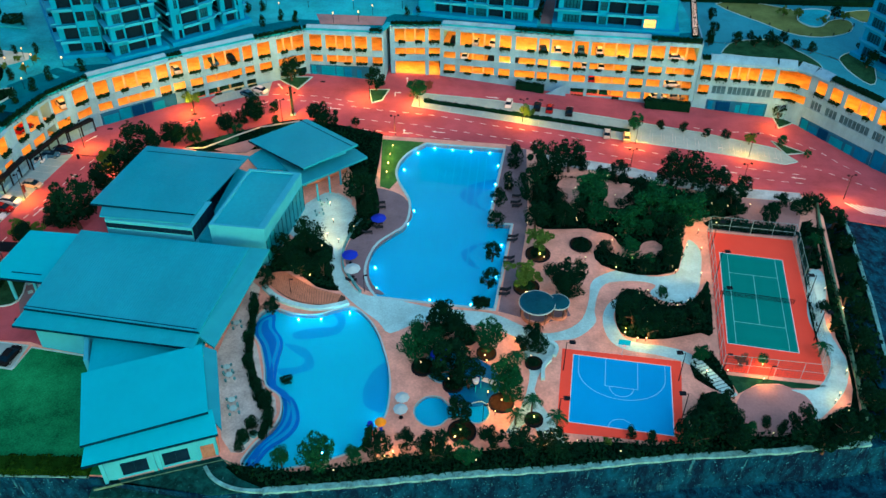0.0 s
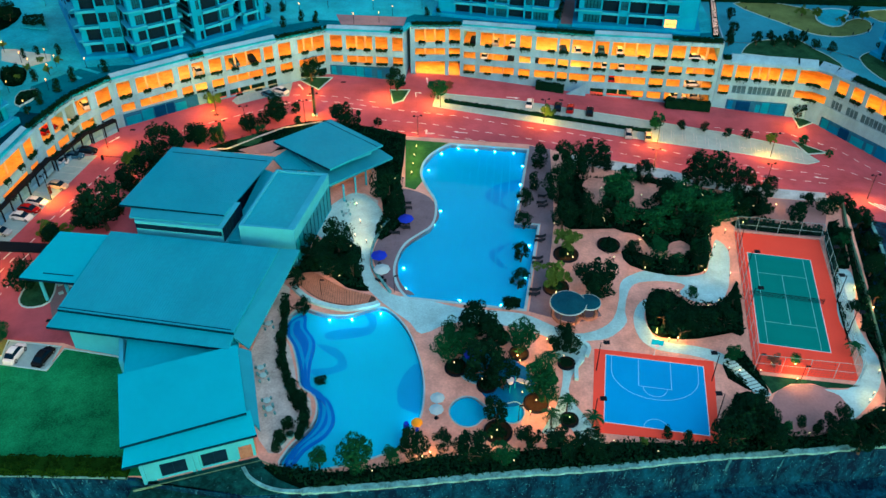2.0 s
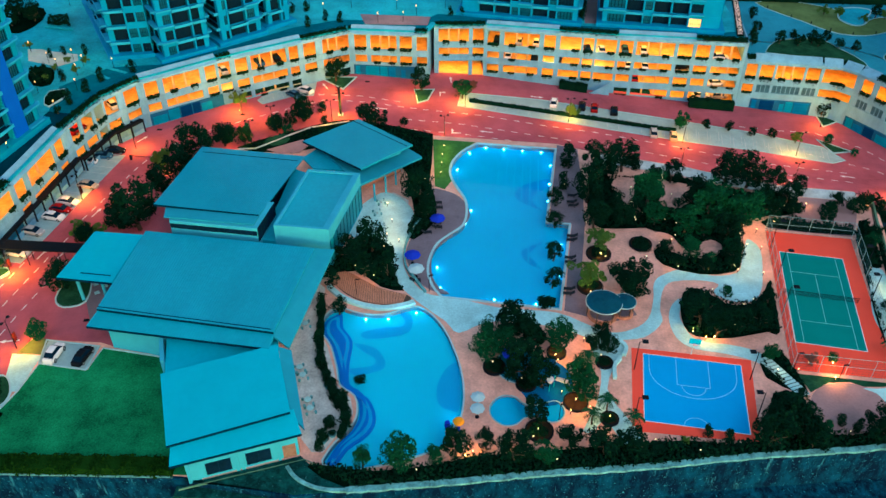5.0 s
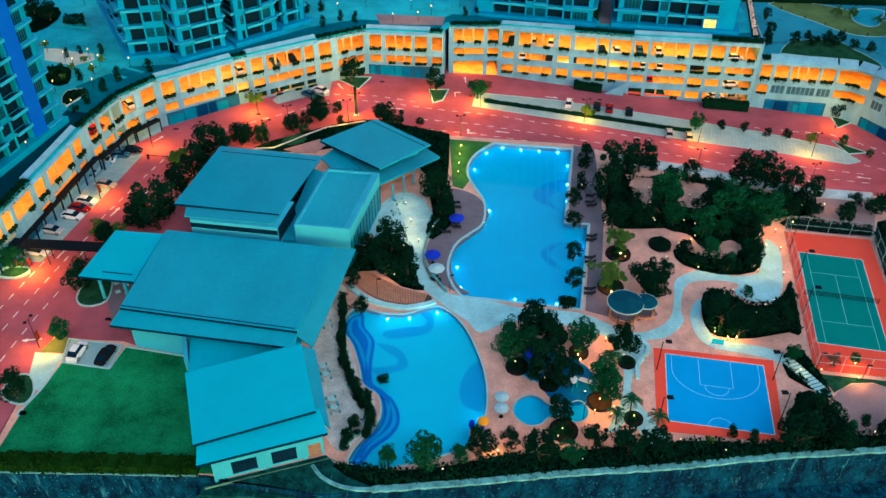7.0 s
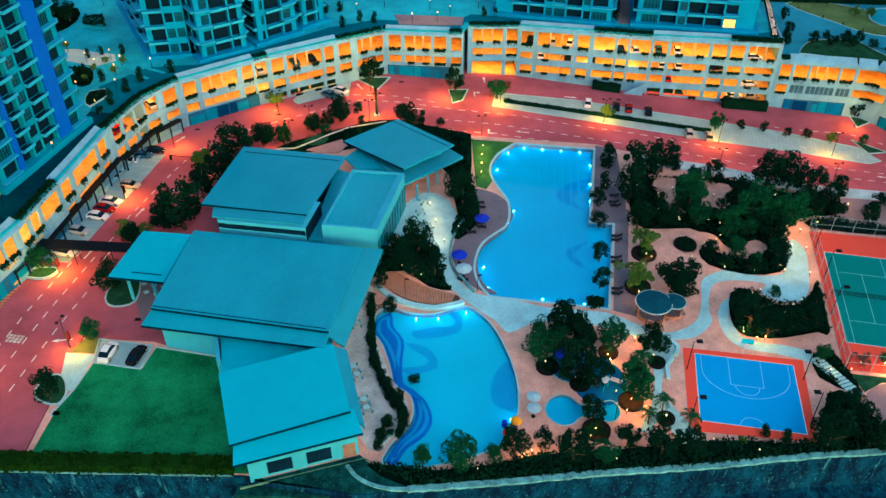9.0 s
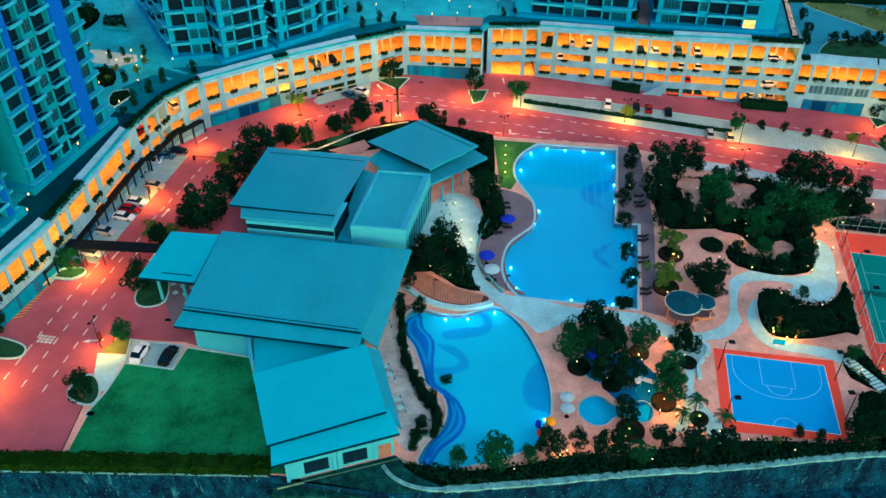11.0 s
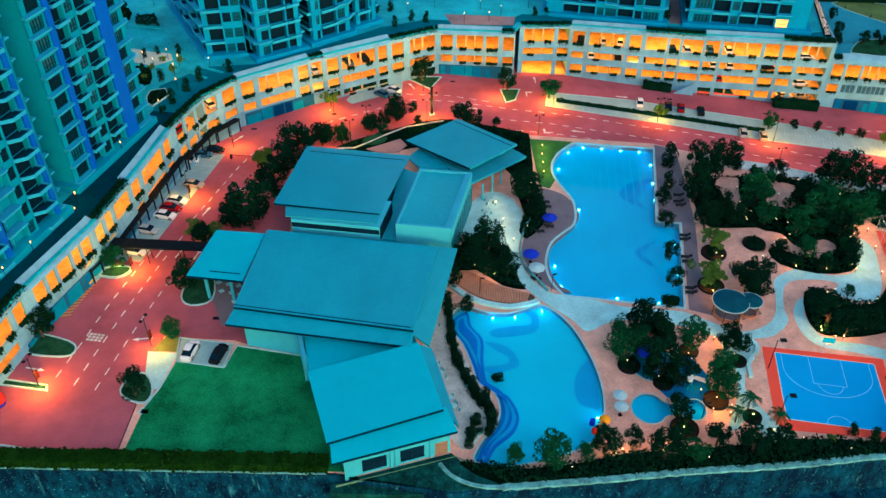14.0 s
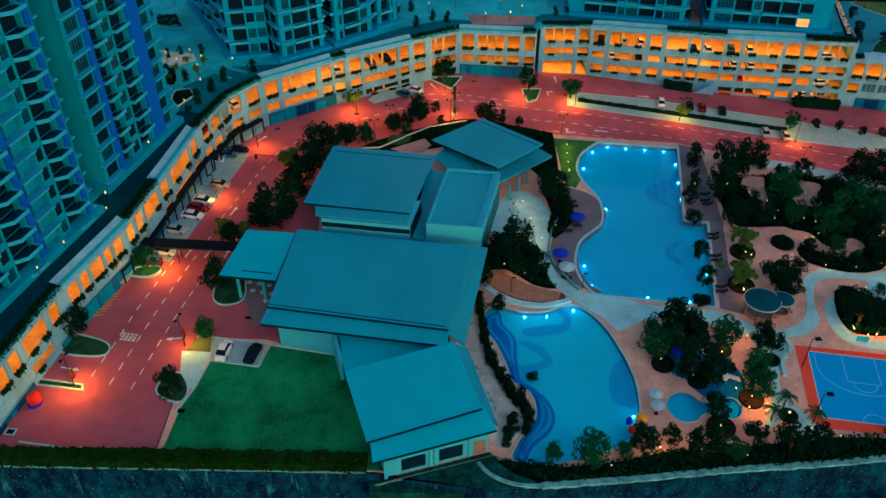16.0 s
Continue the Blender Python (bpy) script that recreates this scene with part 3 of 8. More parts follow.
overlay("lawn", GRASS_POOL, POOL_GRASS, "small lit lawn beside the lap pool", "lawn", 0.06, 0)
overlay("parking_bay", BAY_W, BAY_PAVING, "grey parking bay with white border beside the lawn", "parking", 0.05, 0, kerb=0.2)
overlay("verge", [(-81.0, 91.9), (-77.0, 91.6), (-77.0, 95.0), (-79.6, 95.3)], LAMPLIT_GRASS, "small lit grass verge beside the parking bay", "lawn", 0.055, 0)
overlay("paved_pad", PAD_W, CONCRETE, "pale concrete pad beside the drive", "paving", 0.05, 0)
overlay("pavement", LOUNGE_DECK, PAVER_DARK, "mauve paved sunbathing deck by the lap pool", "paving", 0.04, 3)
overlay("deck_east", [(9.9, 156.5), (14.2, 155), (13.6, 140), (12.8, 128), (10.8, 115), (11.6, 107), (17.6, 106.4), (18.6, 102.8), (14, 100.8), (6.6, 103.6), (10.3, 128.0), (6.1, 128.6), (9.7, 154.2)], PAVER_DARK, "mauve paved strip beside the lap pool", "paving", 0.04, 0)
for nm, poly in (("traffic_island", ISLE_W), ("traffic_island", ISLE_A), ("traffic_island", ISLE_B), ("traffic_island", ISLE_C), ("traffic_island", DRIVE_ISLE)):
    overlay(nm, poly, GARDEN_GRASS, "grassy traffic island with a pale kerb", "traffic island", 0.1, 3 if poly is not ISLE_B else 0, kerb=0.25)
for poly in (TIP1, TIP2, TIP3, TIP4):
    overlay("traffic_island", poly, GARDEN_GRASS, "grassy traffic island with a pale kerb", "traffic island", 0.1, 0, road_level, 0.25)
overlay("parking_bays", BAYS_L, BAY_PAVING, "grey paved row of parking bays", "parking", 0.03, 0, road_level)
overlay("parking_bays", BAYS_NW, BAY_PAVING, "grey paved row of parking bays", "parking", 0.03, 0, road_level)
overlay("parking_bays", BAYS_N, BAY_PAVING, "long grey paved parking strip between the lanes", "parking", 0.03, 0, road_level, 0.15)
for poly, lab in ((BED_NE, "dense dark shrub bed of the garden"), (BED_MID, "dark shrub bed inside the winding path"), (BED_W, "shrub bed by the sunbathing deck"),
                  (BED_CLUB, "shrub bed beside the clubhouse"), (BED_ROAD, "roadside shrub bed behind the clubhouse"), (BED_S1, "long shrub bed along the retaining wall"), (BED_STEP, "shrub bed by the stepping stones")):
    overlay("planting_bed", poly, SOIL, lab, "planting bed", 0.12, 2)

overlay("sidewalk", [(18.0, 153.4), (36.0, 148.3), (43.0, 145.3), (54.8, 141.6), (68.0, 139.8), (67.6, 136.6), (54.5, 138.2), (42.4, 141.9), (35.0, 144.9), (18.6, 149.6)], SIDEWALK, "pale worn sidewalk between road and garden", "pavement", 0.05, 0)
overlay("sidewalk", [(46.6, 127.2), (54.0, 133.4), (54.5, 138.0), (67.4, 136.4), (64.0, 128.0), (62.2, 125.0)], PAVER_MID, "rose paved corner behind the tennis court", "pavement", 0.045, 0)
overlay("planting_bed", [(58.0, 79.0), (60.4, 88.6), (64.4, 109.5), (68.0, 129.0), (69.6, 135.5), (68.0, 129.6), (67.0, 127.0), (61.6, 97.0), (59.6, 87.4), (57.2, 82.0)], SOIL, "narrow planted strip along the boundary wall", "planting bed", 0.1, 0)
structure("road_kerb", band([(-100.0, 73.2), (-94.8, 72.5), (-90.4, 71.8), (-88.9, 71.6)], 0.3, 0.12, -0.1), KERB, "white kerb along the end of the road", "kerb")
BED_TN = [(47.3, 127.6), (62.3, 125.4), (63.0, 127.6), (54.0, 129.6), (48.2, 130.5)]
BED_TE = [(57.6, 97.0), (62.6, 124.3), (67.0, 130.5), (64.4, 116.2), (62.2, 116.2), (59.4, 108.4), (58.0, 101.5)]
BED_EE = [(60.9, 98.6), (61.2, 93.4), (60.4, 88.6), (64.4, 109.5), (67.6, 128.0), (64.5, 115.2), (63.2, 109.4)]
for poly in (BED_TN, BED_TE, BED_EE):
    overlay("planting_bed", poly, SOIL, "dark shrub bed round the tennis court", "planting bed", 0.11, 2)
overlay("grass_strip", [(41.2, 90.0), (56.2, 88.1), (53.4, 87.5), (50.5, 87.5), (48.8, 88.4), (45.4, 88.2), (42.1, 86.2)], GARDEN_GRASS, "narrow grass strip behind the tennis court", "lawn", 0.05, 0)

# ---- pools ----
def pool(outline, label, coping, depth, deep=(), tile=POOL_TILE):
    p = thing("swimming_pool", label, "swimming pool")
    px, py = [q[0] for q in outline], [q[1] for q in outline]
    part("floor", Shape().box(min(px), min(py), -depth - 0.3, max(px), max(py), -depth), tile, p, "bright blue tiled pool floor")
    for d in deep:
        part("floor_pattern", slab(smooth(d, 4), -depth + 0.03, -depth - 0.1), POOL_DEEP if tile is POOL_TILE else POOL_MID, p, "darker blue tile pattern")
    part("pool_wall", ring(outline, 0.2, -0.02, -depth - 0.1), POOL_TILE, p, "blue tiled pool wall")
    w = part("water", slab(outline, -0.1, -0.12), WATER, p, "clear still pool water")
    w.visible_shadow = False
    part("coping", ring(outline, coping, 0.1, -0.02), KERB, p, "pale pool coping")
    return p


def water_material():
    m = bpy.data.materials.new("pool_water")
    m.use_nodes = True
    n, l = m.node_tree.nodes, m.node_tree.links
    b = n["Principled BSDF"]
    b.inputs["Base Color"].default_value = (0.55, 0.95, 1.0, 1)
    b.inputs["Roughness"].default_value = 0.05
    b.inputs["IOR"].default_value = 1.15
    b.inputs["Transmission Weight"].default_value = 1.0
    ripple = n.new("ShaderNodeTexNoise")
    ripple.inputs["Scale"].default_value = 1.2
    bp = n.new("ShaderNodeBump")
    bp.inputs["Strength"].default_value = 0.15
    l.new(ripple.outputs[0], bp.inputs["Height"])
    l.new(bp.outputs[0], b.inputs["Normal"])
    return m


WATER = water_material()
lap_pool = pool(lap_line, "large blue lap pool with a wavy west side", 0.45, 1.2,
     [[(7.4, 144.4), (4.8, 143.7), (1.6, 141.8), (0.0, 138.7), (1.1, 136.1), (3.4, 134.5), (5.4, 133.0), (3.8, 135.5), (3.4, 137.4), (4.6, 139.5), (6.5, 141.2)], [(4.7, 123.5), (1.5, 121.7), (0.3, 120.0), (1.3, 117.1), (3.5, 115.6), (3.1, 116.8), (1.8, 119.2), (2.5, 120.9)]])
for i in range(9):
    f0, f1 = 0.1 + 0.09 * i, 0.1 + 0.09 * i
    a = Vector((-9.0, 155.0)).lerp(Vector((9.0, 152.8)), f0)
    b = Vector((-13.0, 108.0)).lerp(Vector((5.6, 105.4)), f1)
    if i < 4:
        a = a.lerp(b, 0.12)
    part("lane_tile", band([tuple(a.lerp(b, 0.42 if i < 2 else 0.02)), tuple(b)], 0.22, -1.165, -1.25), LANE_TILE, lap_pool, "paler lane of floor tiles")
lagoon = pool(lag_line, "blue freeform leisure pool with stepped west side", 0.24, 0.9,
              [[(-26.9, 98.4), (-23.4, 99.6), (-20.6, 99.9), (-20.0, 101.3), (-21.0, 103.0), (-19.9, 103.3), (-19.1, 102.7), (-18.7, 100.7), (-19.5, 98.4), (-23.0, 97.2), (-26.2, 96.9)],
               [(-27.9, 95.8), (-24.5, 94.9), (-22.7, 92.2), (-22.8, 90.4), (-24.6, 89.5), (-26.7, 88.7), (-28.2, 90.2), (-24.8, 90.9), (-24.2, 92.4), (-26.2, 94.0)],
               [(-11.2, 91.8), (-12.7, 91.0), (-13.9, 88.6), (-14.4, 85.8), (-13.9, 83.2), (-12.2, 82.2), (-11.0, 82.2), (-10.8, 86.8)]], POOL_PALE)
CASCADE = [(-33.2, 100.6), (-30.7, 102.6), (-30.1, 99.3), (-28.2, 96.1), (-28.2, 91.0), (-27.5, 86.3), (-24.6, 84.1), (-23.1, 80.3), (-24.0, 77.2), (-26.6, 74.6), (-28.0, 71.9), (-29.4, 72.1),
           (-28.1, 75.5), (-26.3, 78.1), (-25.6, 80.8), (-26.3, 84.1), (-28.8, 86.3), (-29.7, 89.8), (-31.3, 94.7), (-33.0, 97.6)]
for k, (d, z) in enumerate(((0.0, -0.62), (-0.5, -0.42), (-1.0, -0.25))):
    part("wading_step", slab(smooth(grow(CASCADE, d), 3), z, -1.2), (STEP_TILE, POOL_MID, STEP_TILE)[k], lagoon, "deep blue tiled wading step")
pool(kid_line, "small round blue wading pools", 0.16, 0.4)

# ---- sports courts ----
def strokes(parent, m, lines, mat, w=0.05, z=0.075):
    for x0, y0, x1, y1 in lines:
        a, b = Vector((x0, y0, 0)), Vector((x1, y1, 0))
        u = (b - a).normalized()
        q = Vector((-u.y, u.x, 0)) * w
        part("line", Shape().add([m @ (p + Vector((0, 0, z))) for p in (a - q, b - q, b + q, a + q)], [(0, 1, 2, 3)]), mat, parent)


TEN = pose(50.58, 107.6, 0, 0, 0, -10.27)
BAS = pose(24.49, 85.84, 0, 0, 0, -8.7)
court = thing("tennis_court", "green tennis court with a red surround and white lines", "tennis court")
part("surround", slab(COURT_T, 0.04, -0.2), COURT_RED, court, "red painted run-off")
part("playing_surface", Shape().box(-5.485, -11.885, 0, 5.485, 11.885, 0.06, TEN), COURT_GREEN, court, "green painted playing surface")
W2, L2, S2 = 5.485, 11.885, 4.115
strokes(court, TEN, [(-W2, -L2, W2, -L2), (-W2, L2, W2, L2), (-W2, -L2, -W2, L2), (W2, -L2, W2, L2), (-S2, -L2, -S2, L2), (S2, -L2, S2, L2), (-S2, 6.4, S2, 6.4), (-S2, -6.4, S2, -6.4), (0, -6.4, 0, 6.4)], TENNIS_LINE)
strokes(court, TEN, [(-W2, -L2, W2, -L2), (-W2, L2, W2, L2), (-W2, -L2, -W2, L2), (W2, -L2, W2, L2)], LINE, 0.06, 0.09)
court = thing("basketball_court", "blue half basketball court with a red surround", "basketball court")
part("surround", slab(COURT_B, 0.04, -0.2), COURT_RED, court, "red painted run-off")
part("playing_surface", Shape().box(-7.5, -6.9, 0, 7.5, 6.9, 0.06, BAS), COURT_BLUE, court, "blue painted playing surface")
W2, L2 = 7.5, 6.9
strokes(court, BAS, [(-W2, -L2, W2, -L2), (-W2, L2, W2, L2), (-W2, -L2, -W2, L2), (W2, -L2, W2, L2), (-2.45, L2, -2.45, 1.1), (2.45, L2, 2.45, 1.1), (-2.45, 1.1, 2.45, 1.1), (-6.6, L2, -6.6, L2 - 3), (6.6, L2, 6.6, L2 - 3)], BALL_LINE)
strokes(court, BAS, [(-W2, -L2, W2, -L2), (-W2, L2, W2, L2), (-W2, -L2, -W2, L2), (W2, -L2, W2, L2)], LINE, 0.06, 0.09)


def arc(cx, cy, rx, ry, a0, a1, n=20):
    pts = [(cx + rx * math.cos(radians(a0 + (a1 - a0) * i / n)), cy + ry * math.sin(radians(a0 + (a1 - a0) * i / n))) for i in range(n + 1)]
    return [(*p, *q) for p, q in zip(pts, pts[1:])]


strokes(court, BAS, arc(0, L2 - 3, 6.6, 5.2, 180, 360) + arc(0, 1.1, 1.8, 1.8, 180, 360, 12) + arc(0, -L2, 1.8, 1.8, 0, 180, 12), BALL_LINE)

# ---- podium car park ----
FACE = [(-105.5, 60.0), (-100.2, 94.0), (-95.1, 112.0), (-92.5, 130.4), (-90.7, 145.8), (-87.6, 157.8), (-82.7, 165.2), (-67.2, 176.5), (-50.3, 186.7), (-38.9, 193.2), (-19.4, 191.8)]
GATE = [(-17.5, 196.2), (-5.0, 196.6)]
EAST = [(-5.0, 196.6), (27.0, 191.5), (57.5, 188.3)]
FAR = [(58.5, 189.0), (76.0, 186.5), (80.5, 185.6), (83.4, 182.8), (94.5, 166.2), (112.0, 138.0)]
ORANGE = (1.0, 0.38, 0.03)
LAMP_TOP, LAMP_LOW = 80, 42
# Concrete columns, tinted orange as the lamps make them look.
COLUMN_GLOW = material("orange_glow_column", (0.68, 0.45, 0.2), 0.8, vary=0.2, scale=0.6)
GLAZING = material("blue_grey_glazing", (0.03, 0.1, 0.14), 0.4, vary=0.5, scale=0.5, bump=0, spec=0.05)


def leaf(s, rnd, c, size):
    n = Vector((rnd.gauss(0, 1), rnd.gauss(0, 1), rnd.gauss(0, 1) + 0.6)).normalized()
    q = n.to_track_quat("Z", "Y")
    a = rnd.uniform(0, 6.28)
    u, w = Vector((math.cos(a), math.sin(a), 0)) * size, Vector((-math.sin(a), math.cos(a), 0)) * size * 0.6
    s.add([c + q @ p for p in (-u, w, u, -w)], [(0, 1, 2, 3)])


def planter_mesh(seed):
    """Leaves over a trough, 2 m long, with a few strands that hang down."""
    s = Shape()
    rnd = random.Random(seed)
    s.box(-0.95, -0.3, -0.3, 0.95, 0.1, 0.1)
    for i in range(120):
        leaf(s, rnd, Vector((rnd.uniform(-1.0, 1.0), rnd.uniform(-0.42, 0.2), rnd.uniform(-0.35, 0.4))), 0.24)
    for k in range(6):
        x = rnd.uniform(-0.9, 0.9)
        for i in range(rnd.randrange(3, 9)):
            leaf(s, rnd, Vector((x + rnd.uniform(-0.08, 0.08), -0.4, -0.35 - 0.11 * i)), 0.13)
    return s.mesh("planter_leaves")


PLANTER_LEAVES = [planter_mesh(k) for k in (5, 6, 7)]


def facade(line, top, rows, bays, panels, name, seed, start=0.0, dado=(), gate=False, glazed=(), white=(), depth=11.0, power=1.0):
    """One wing of the car park. bays: the openings, in metres along the whole front, of which this wing begins at start.
    rows: sill, head and the stretches in which the row is open. panels: stretches with a sloping white roof; hedges grow on the rest."""
    rnd = random.Random(seed)
    wing = thing(name, "white open-sided podium car park lit orange inside", "car park")
    for seg, (a, b) in enumerate(zip(line, line[1:])):
        m, length = along(a, b)
        mid = (Vector(a) + Vector(b)) / 2
        low = road_level(mid.x, mid.y) - 1.6
        lift = 0.02 * (seg % 3)
        e0, e1 = (5.0 if seg else 0.0), (5.0 if seg < len(line) - 2 else 0.0)
        own = [(max(p - start, 0.0), min(q - start, length)) for p, q in bays if q - start > 1.2 and p - start < length - 1.2]

        def is_open(row, bay):
            c = start + (bay[0] + bay[1]) / 2
            return any(p <= c <= q for p, q in row[2])

        live = [r for r in rows if r[0] > low + 0.2 and any(is_open(r, bay) for bay in own)]
        if gate:
            live = live + [(low - 0.5, 0.35, rows[0][2])]
        edges = [top - 1.25] + [v for r in live for v in (r[1], r[0])] + [low]
        for k in range(0, len(edges) - 1, 2):
            hi, lo = edges[k], edges[k + 1]
            foot = k == len(edges) - 2
            if foot and gate:
                continue
            part("foot_wall" if foot else "spandrel", Shape().box(0.01, 0, lo, length - 0.01, 0.3, hi, m), DUSK_WHITE_WALL, wing, "white painted wall")
            if k:
                part("ledge", Shape().box(0.03, -0.16, hi - 0.2, length - 0.03, -0.003, hi + 0.02, m), DUSK_WHITE_WALL, wing, "white sill ledge")
            if not foot:
                part("drip_edge", Shape().box(0.03, -0.1, lo, length - 0.03, -0.003, lo + 0.16, m), DUSK_WHITE_WALL, wing)
        cells = [0.0] + [v for bay in own for v in bay] + [length]
        for r_i, (lo, hi, spans) in enumerate(live):
            for x0, x1 in zip(cells[0::2], cells[1::2]):
                if x1 - x0 > 0.08:
                    part("pier", Shape().box(x0 + 0.012, 0.03, lo + 0.003, x1 - 0.012, 0.45, hi - 0.003, m), DUSK_WHITE_WALL, wing, "white painted pier")
            floor_z = lo - (0.9 if r_i == 0 else 0.75) + lift
            part("floor_slab", Shape().box(-e0, 0.3, floor_z - 0.3, length + e1, depth, floor_z, m), INNER_GLOW, wing, "car park floor tinted with orange lamp glow")
            for bay in own:
                x0, x1 = bay
                if gate and r_i == len(live) - 1:
                    continue
                if not is_open((lo, hi, spans), bay):
                    part("wall_panel", Shape().box(x0 + 0.013, 0.05, lo + 0.003, x1 - 0.013, 0.3, hi - 0.003, m), DUSK_WHITE_WALL, wing, "white painted wall")
                    continue
                mid_s = start + (x0 + x1) / 2
                if r_i and any(p <= mid_s <= q for p, q in glazed):
                    pane = part("window", Shape().box(x0 + 0.02, 0.16, lo + 0.003, x1 - 0.02, 0.22, hi - 0.003, m), GLAZING, wing, "blue-grey glazed strip window")
                    n = max(2, round((x1 - x0) / 1.1))
                    for i in range(1, n):
                        x = x0 + (x1 - x0) * i / n
                        part("mullion", Shape().box(x - 0.05, 0.08, lo + 0.01, x + 0.05, 0.16, hi - 0.01, m), DUSK_WHITE_WALL, pane)
                    continue
                wide = x1 - x0
                for i in range(1, 3 if wide > 6 else 1):
                    x = x0 + wide * i / 3
                    part("column", Shape().box(x - 0.2, 2.2, floor_z, x + 0.2, 2.6, hi + 0.1, m), COLUMN_GLOW, wing, "inner column tinted with orange lamp glow")
                if wide > 5.8:
                    spots = [(x0 + wide * 0.24, 0.85), (x0 + wide * 0.8, 0.85)]
                elif wide > 3.6:
                    spots = [(x0 + wide * rnd.choice((0.25, 0.75)), 0.9)]
                else:
                    spots = [((x0 + x1) / 2, wide / 2 * 0.92)]
                for x, sx in spots:
                    if rnd.random() < (0.95 if r_i == 0 else 0.78):
                        q = m @ pose(x, -0.08, lo + (0.1 if r_i == 0 else -0.05)) @ Matrix.Diagonal((sx, 1, 1.0 if r_i == 0 else 0.7, 1))
                        part("planter", PLANTER_LEAVES[rnd.randrange(3)], LEAF_DARK, wing, "dark trailing planter", q)
            watts = power * (100 if gate and r_i == len(live) - 1 else LAMP_TOP if r_i == 0 else LAMP_LOW) * length
            lamp = area_lamp("car_park_lamp", (0, 0, 0), (0, 0, -1), watts, ORANGE, length * 0.94, 1.6)
            lamp.matrix_world = m @ pose(length / 2, 3.6 if r_i == 0 else 2.6, hi + (0.05 if not (gate and r_i) else -0.1), 0, 0, 0)
        for s0, r_i in white:
            if 0 <= s0 - start < length and r_i < len(live):
                point_lamp("car_park_bright_lamp", m @ Vector((s0 - start, 1.9, live[r_i][1] - 0.5)), 420, (1.0, 0.74, 0.42), 0.3)
        part("back_wall", Shape().box(-e0, depth + lift, low, length + e1, depth + 0.3 + lift, top - 1.4, m), INNER_GLOW, wing, "back wall tinted with orange lamp glow")
        part("ceiling_slab", Shape().box(-e0, 0.3, live[0][1] + 0.15 + lift, length + e1, depth, live[0][1] + 0.3 + lift, m), INNER_GLOW, wing)
        for at, out in ((-0.3, seg == 0), (length, seg == len(line) - 2)):
            if out:
                part("end_wall", Shape().box(at, 0.0, low, at + 0.3, depth, top - 0.9, m), DUSK_WHITE_WALL, wing, "white painted end wall")
        # blue service rooms at the foot
        for p, q in dado:
            p, q = max(p - start, 0.05), min(q - start, length - 0.05)
            if q - p < 1:
                continue
            head = min(edges[-2] - 0.4, low + 4.6)
            base = part("dado", Shape().box(p, -0.06, low, q, -0.003, head, m), BLUE_WALL, wing, "blue painted ground floor wall")
            x = p + 0.5
            while x < q - 1.6:
                w = rnd.choice((1.1, 1.8, 2.6, 3.4))
                w = min(w, q - 0.2 - x)
                part("service_door", Shape().box(x, -0.12, low, x + w, -0.062, head - rnd.choice((0.3, 0.3, 0.9)), m), rnd.choice((DOOR_BLUE, DOOR_TEAL, DOOR_TEAL, DOOR_DEEP)), base, "blue painted service door")
                x += w + rnd.choice((0.3, 0.8, 1.4))
        # sloping white roof panels, and hedges between them
        cover = sorted((max(p - start, 0.02), min(q - start, length - 0.02)) for p, q in panels if q > start + 0.3 and p < start + length - 0.3)
        for p, q in cover:
            prof = ((-0.35, top - 1.5), (1.9, top - 0.25), (1.9, top - 0.5), (-0.1, top - 1.75), (-0.35, top - 1.75))
            s, k = Shape(), len(prof)
            s.v = [tuple(m @ Vector((x, y, z))) for x in (p, q) for y, z in prof]
            s.f = [(i, k + i, k + (i + 1) % k, (i + 1) % k) for i in range(k)] + [tuple(range(k)), tuple(range(2 * k - 1, k - 1, -1))]
            part("roof_panel", s, DUSK_WHITE_WALL, wing, "sloping white roof panel")
        gaps, x = [], 0.0
        for p, q in cover + [(length, length)]:
            if p - x > 0.6:
                gaps.append((x, p))
            x = q
        for p, q in gaps:
            s = Shape().box(p + 0.02, 0.45, top - 1.25, q - 0.02, 1.4, top - 0.6, m)
            for i in range(int((q - p) * 75)):
                y = rnd.uniform(-0.2, 1.5)
                drop = rnd.random() ** 2 * (0.9 + 0.6 * noise.noise(Vector((p + i * 0.01, seed, 2)))) if y < 0.1 else 0
                leaf(s, rnd, m @ Vector((rnd.uniform(p, q), y, top - 0.5 - drop + rnd.uniform(-0.15, 0.25))), 0.22)
            part("parapet_hedge", s, LEAF_DARK, wing, "dark hedge spilling over the parapet")
        start += length
    return wing


DOOR_BLUE = material("blue_door_paint", (0.0, 0.13, 0.3), 0.5, vary=0.2)
DOOR_TEAL = material("teal_door_paint", (0.0, 0.2, 0.33), 0.5, vary=0.25)
DOOR_DEEP = material("deep_blue_door_paint", (0.0, 0.035, 0.12), 0.5, vary=0.2)
EVERY = [(-1, 999)]
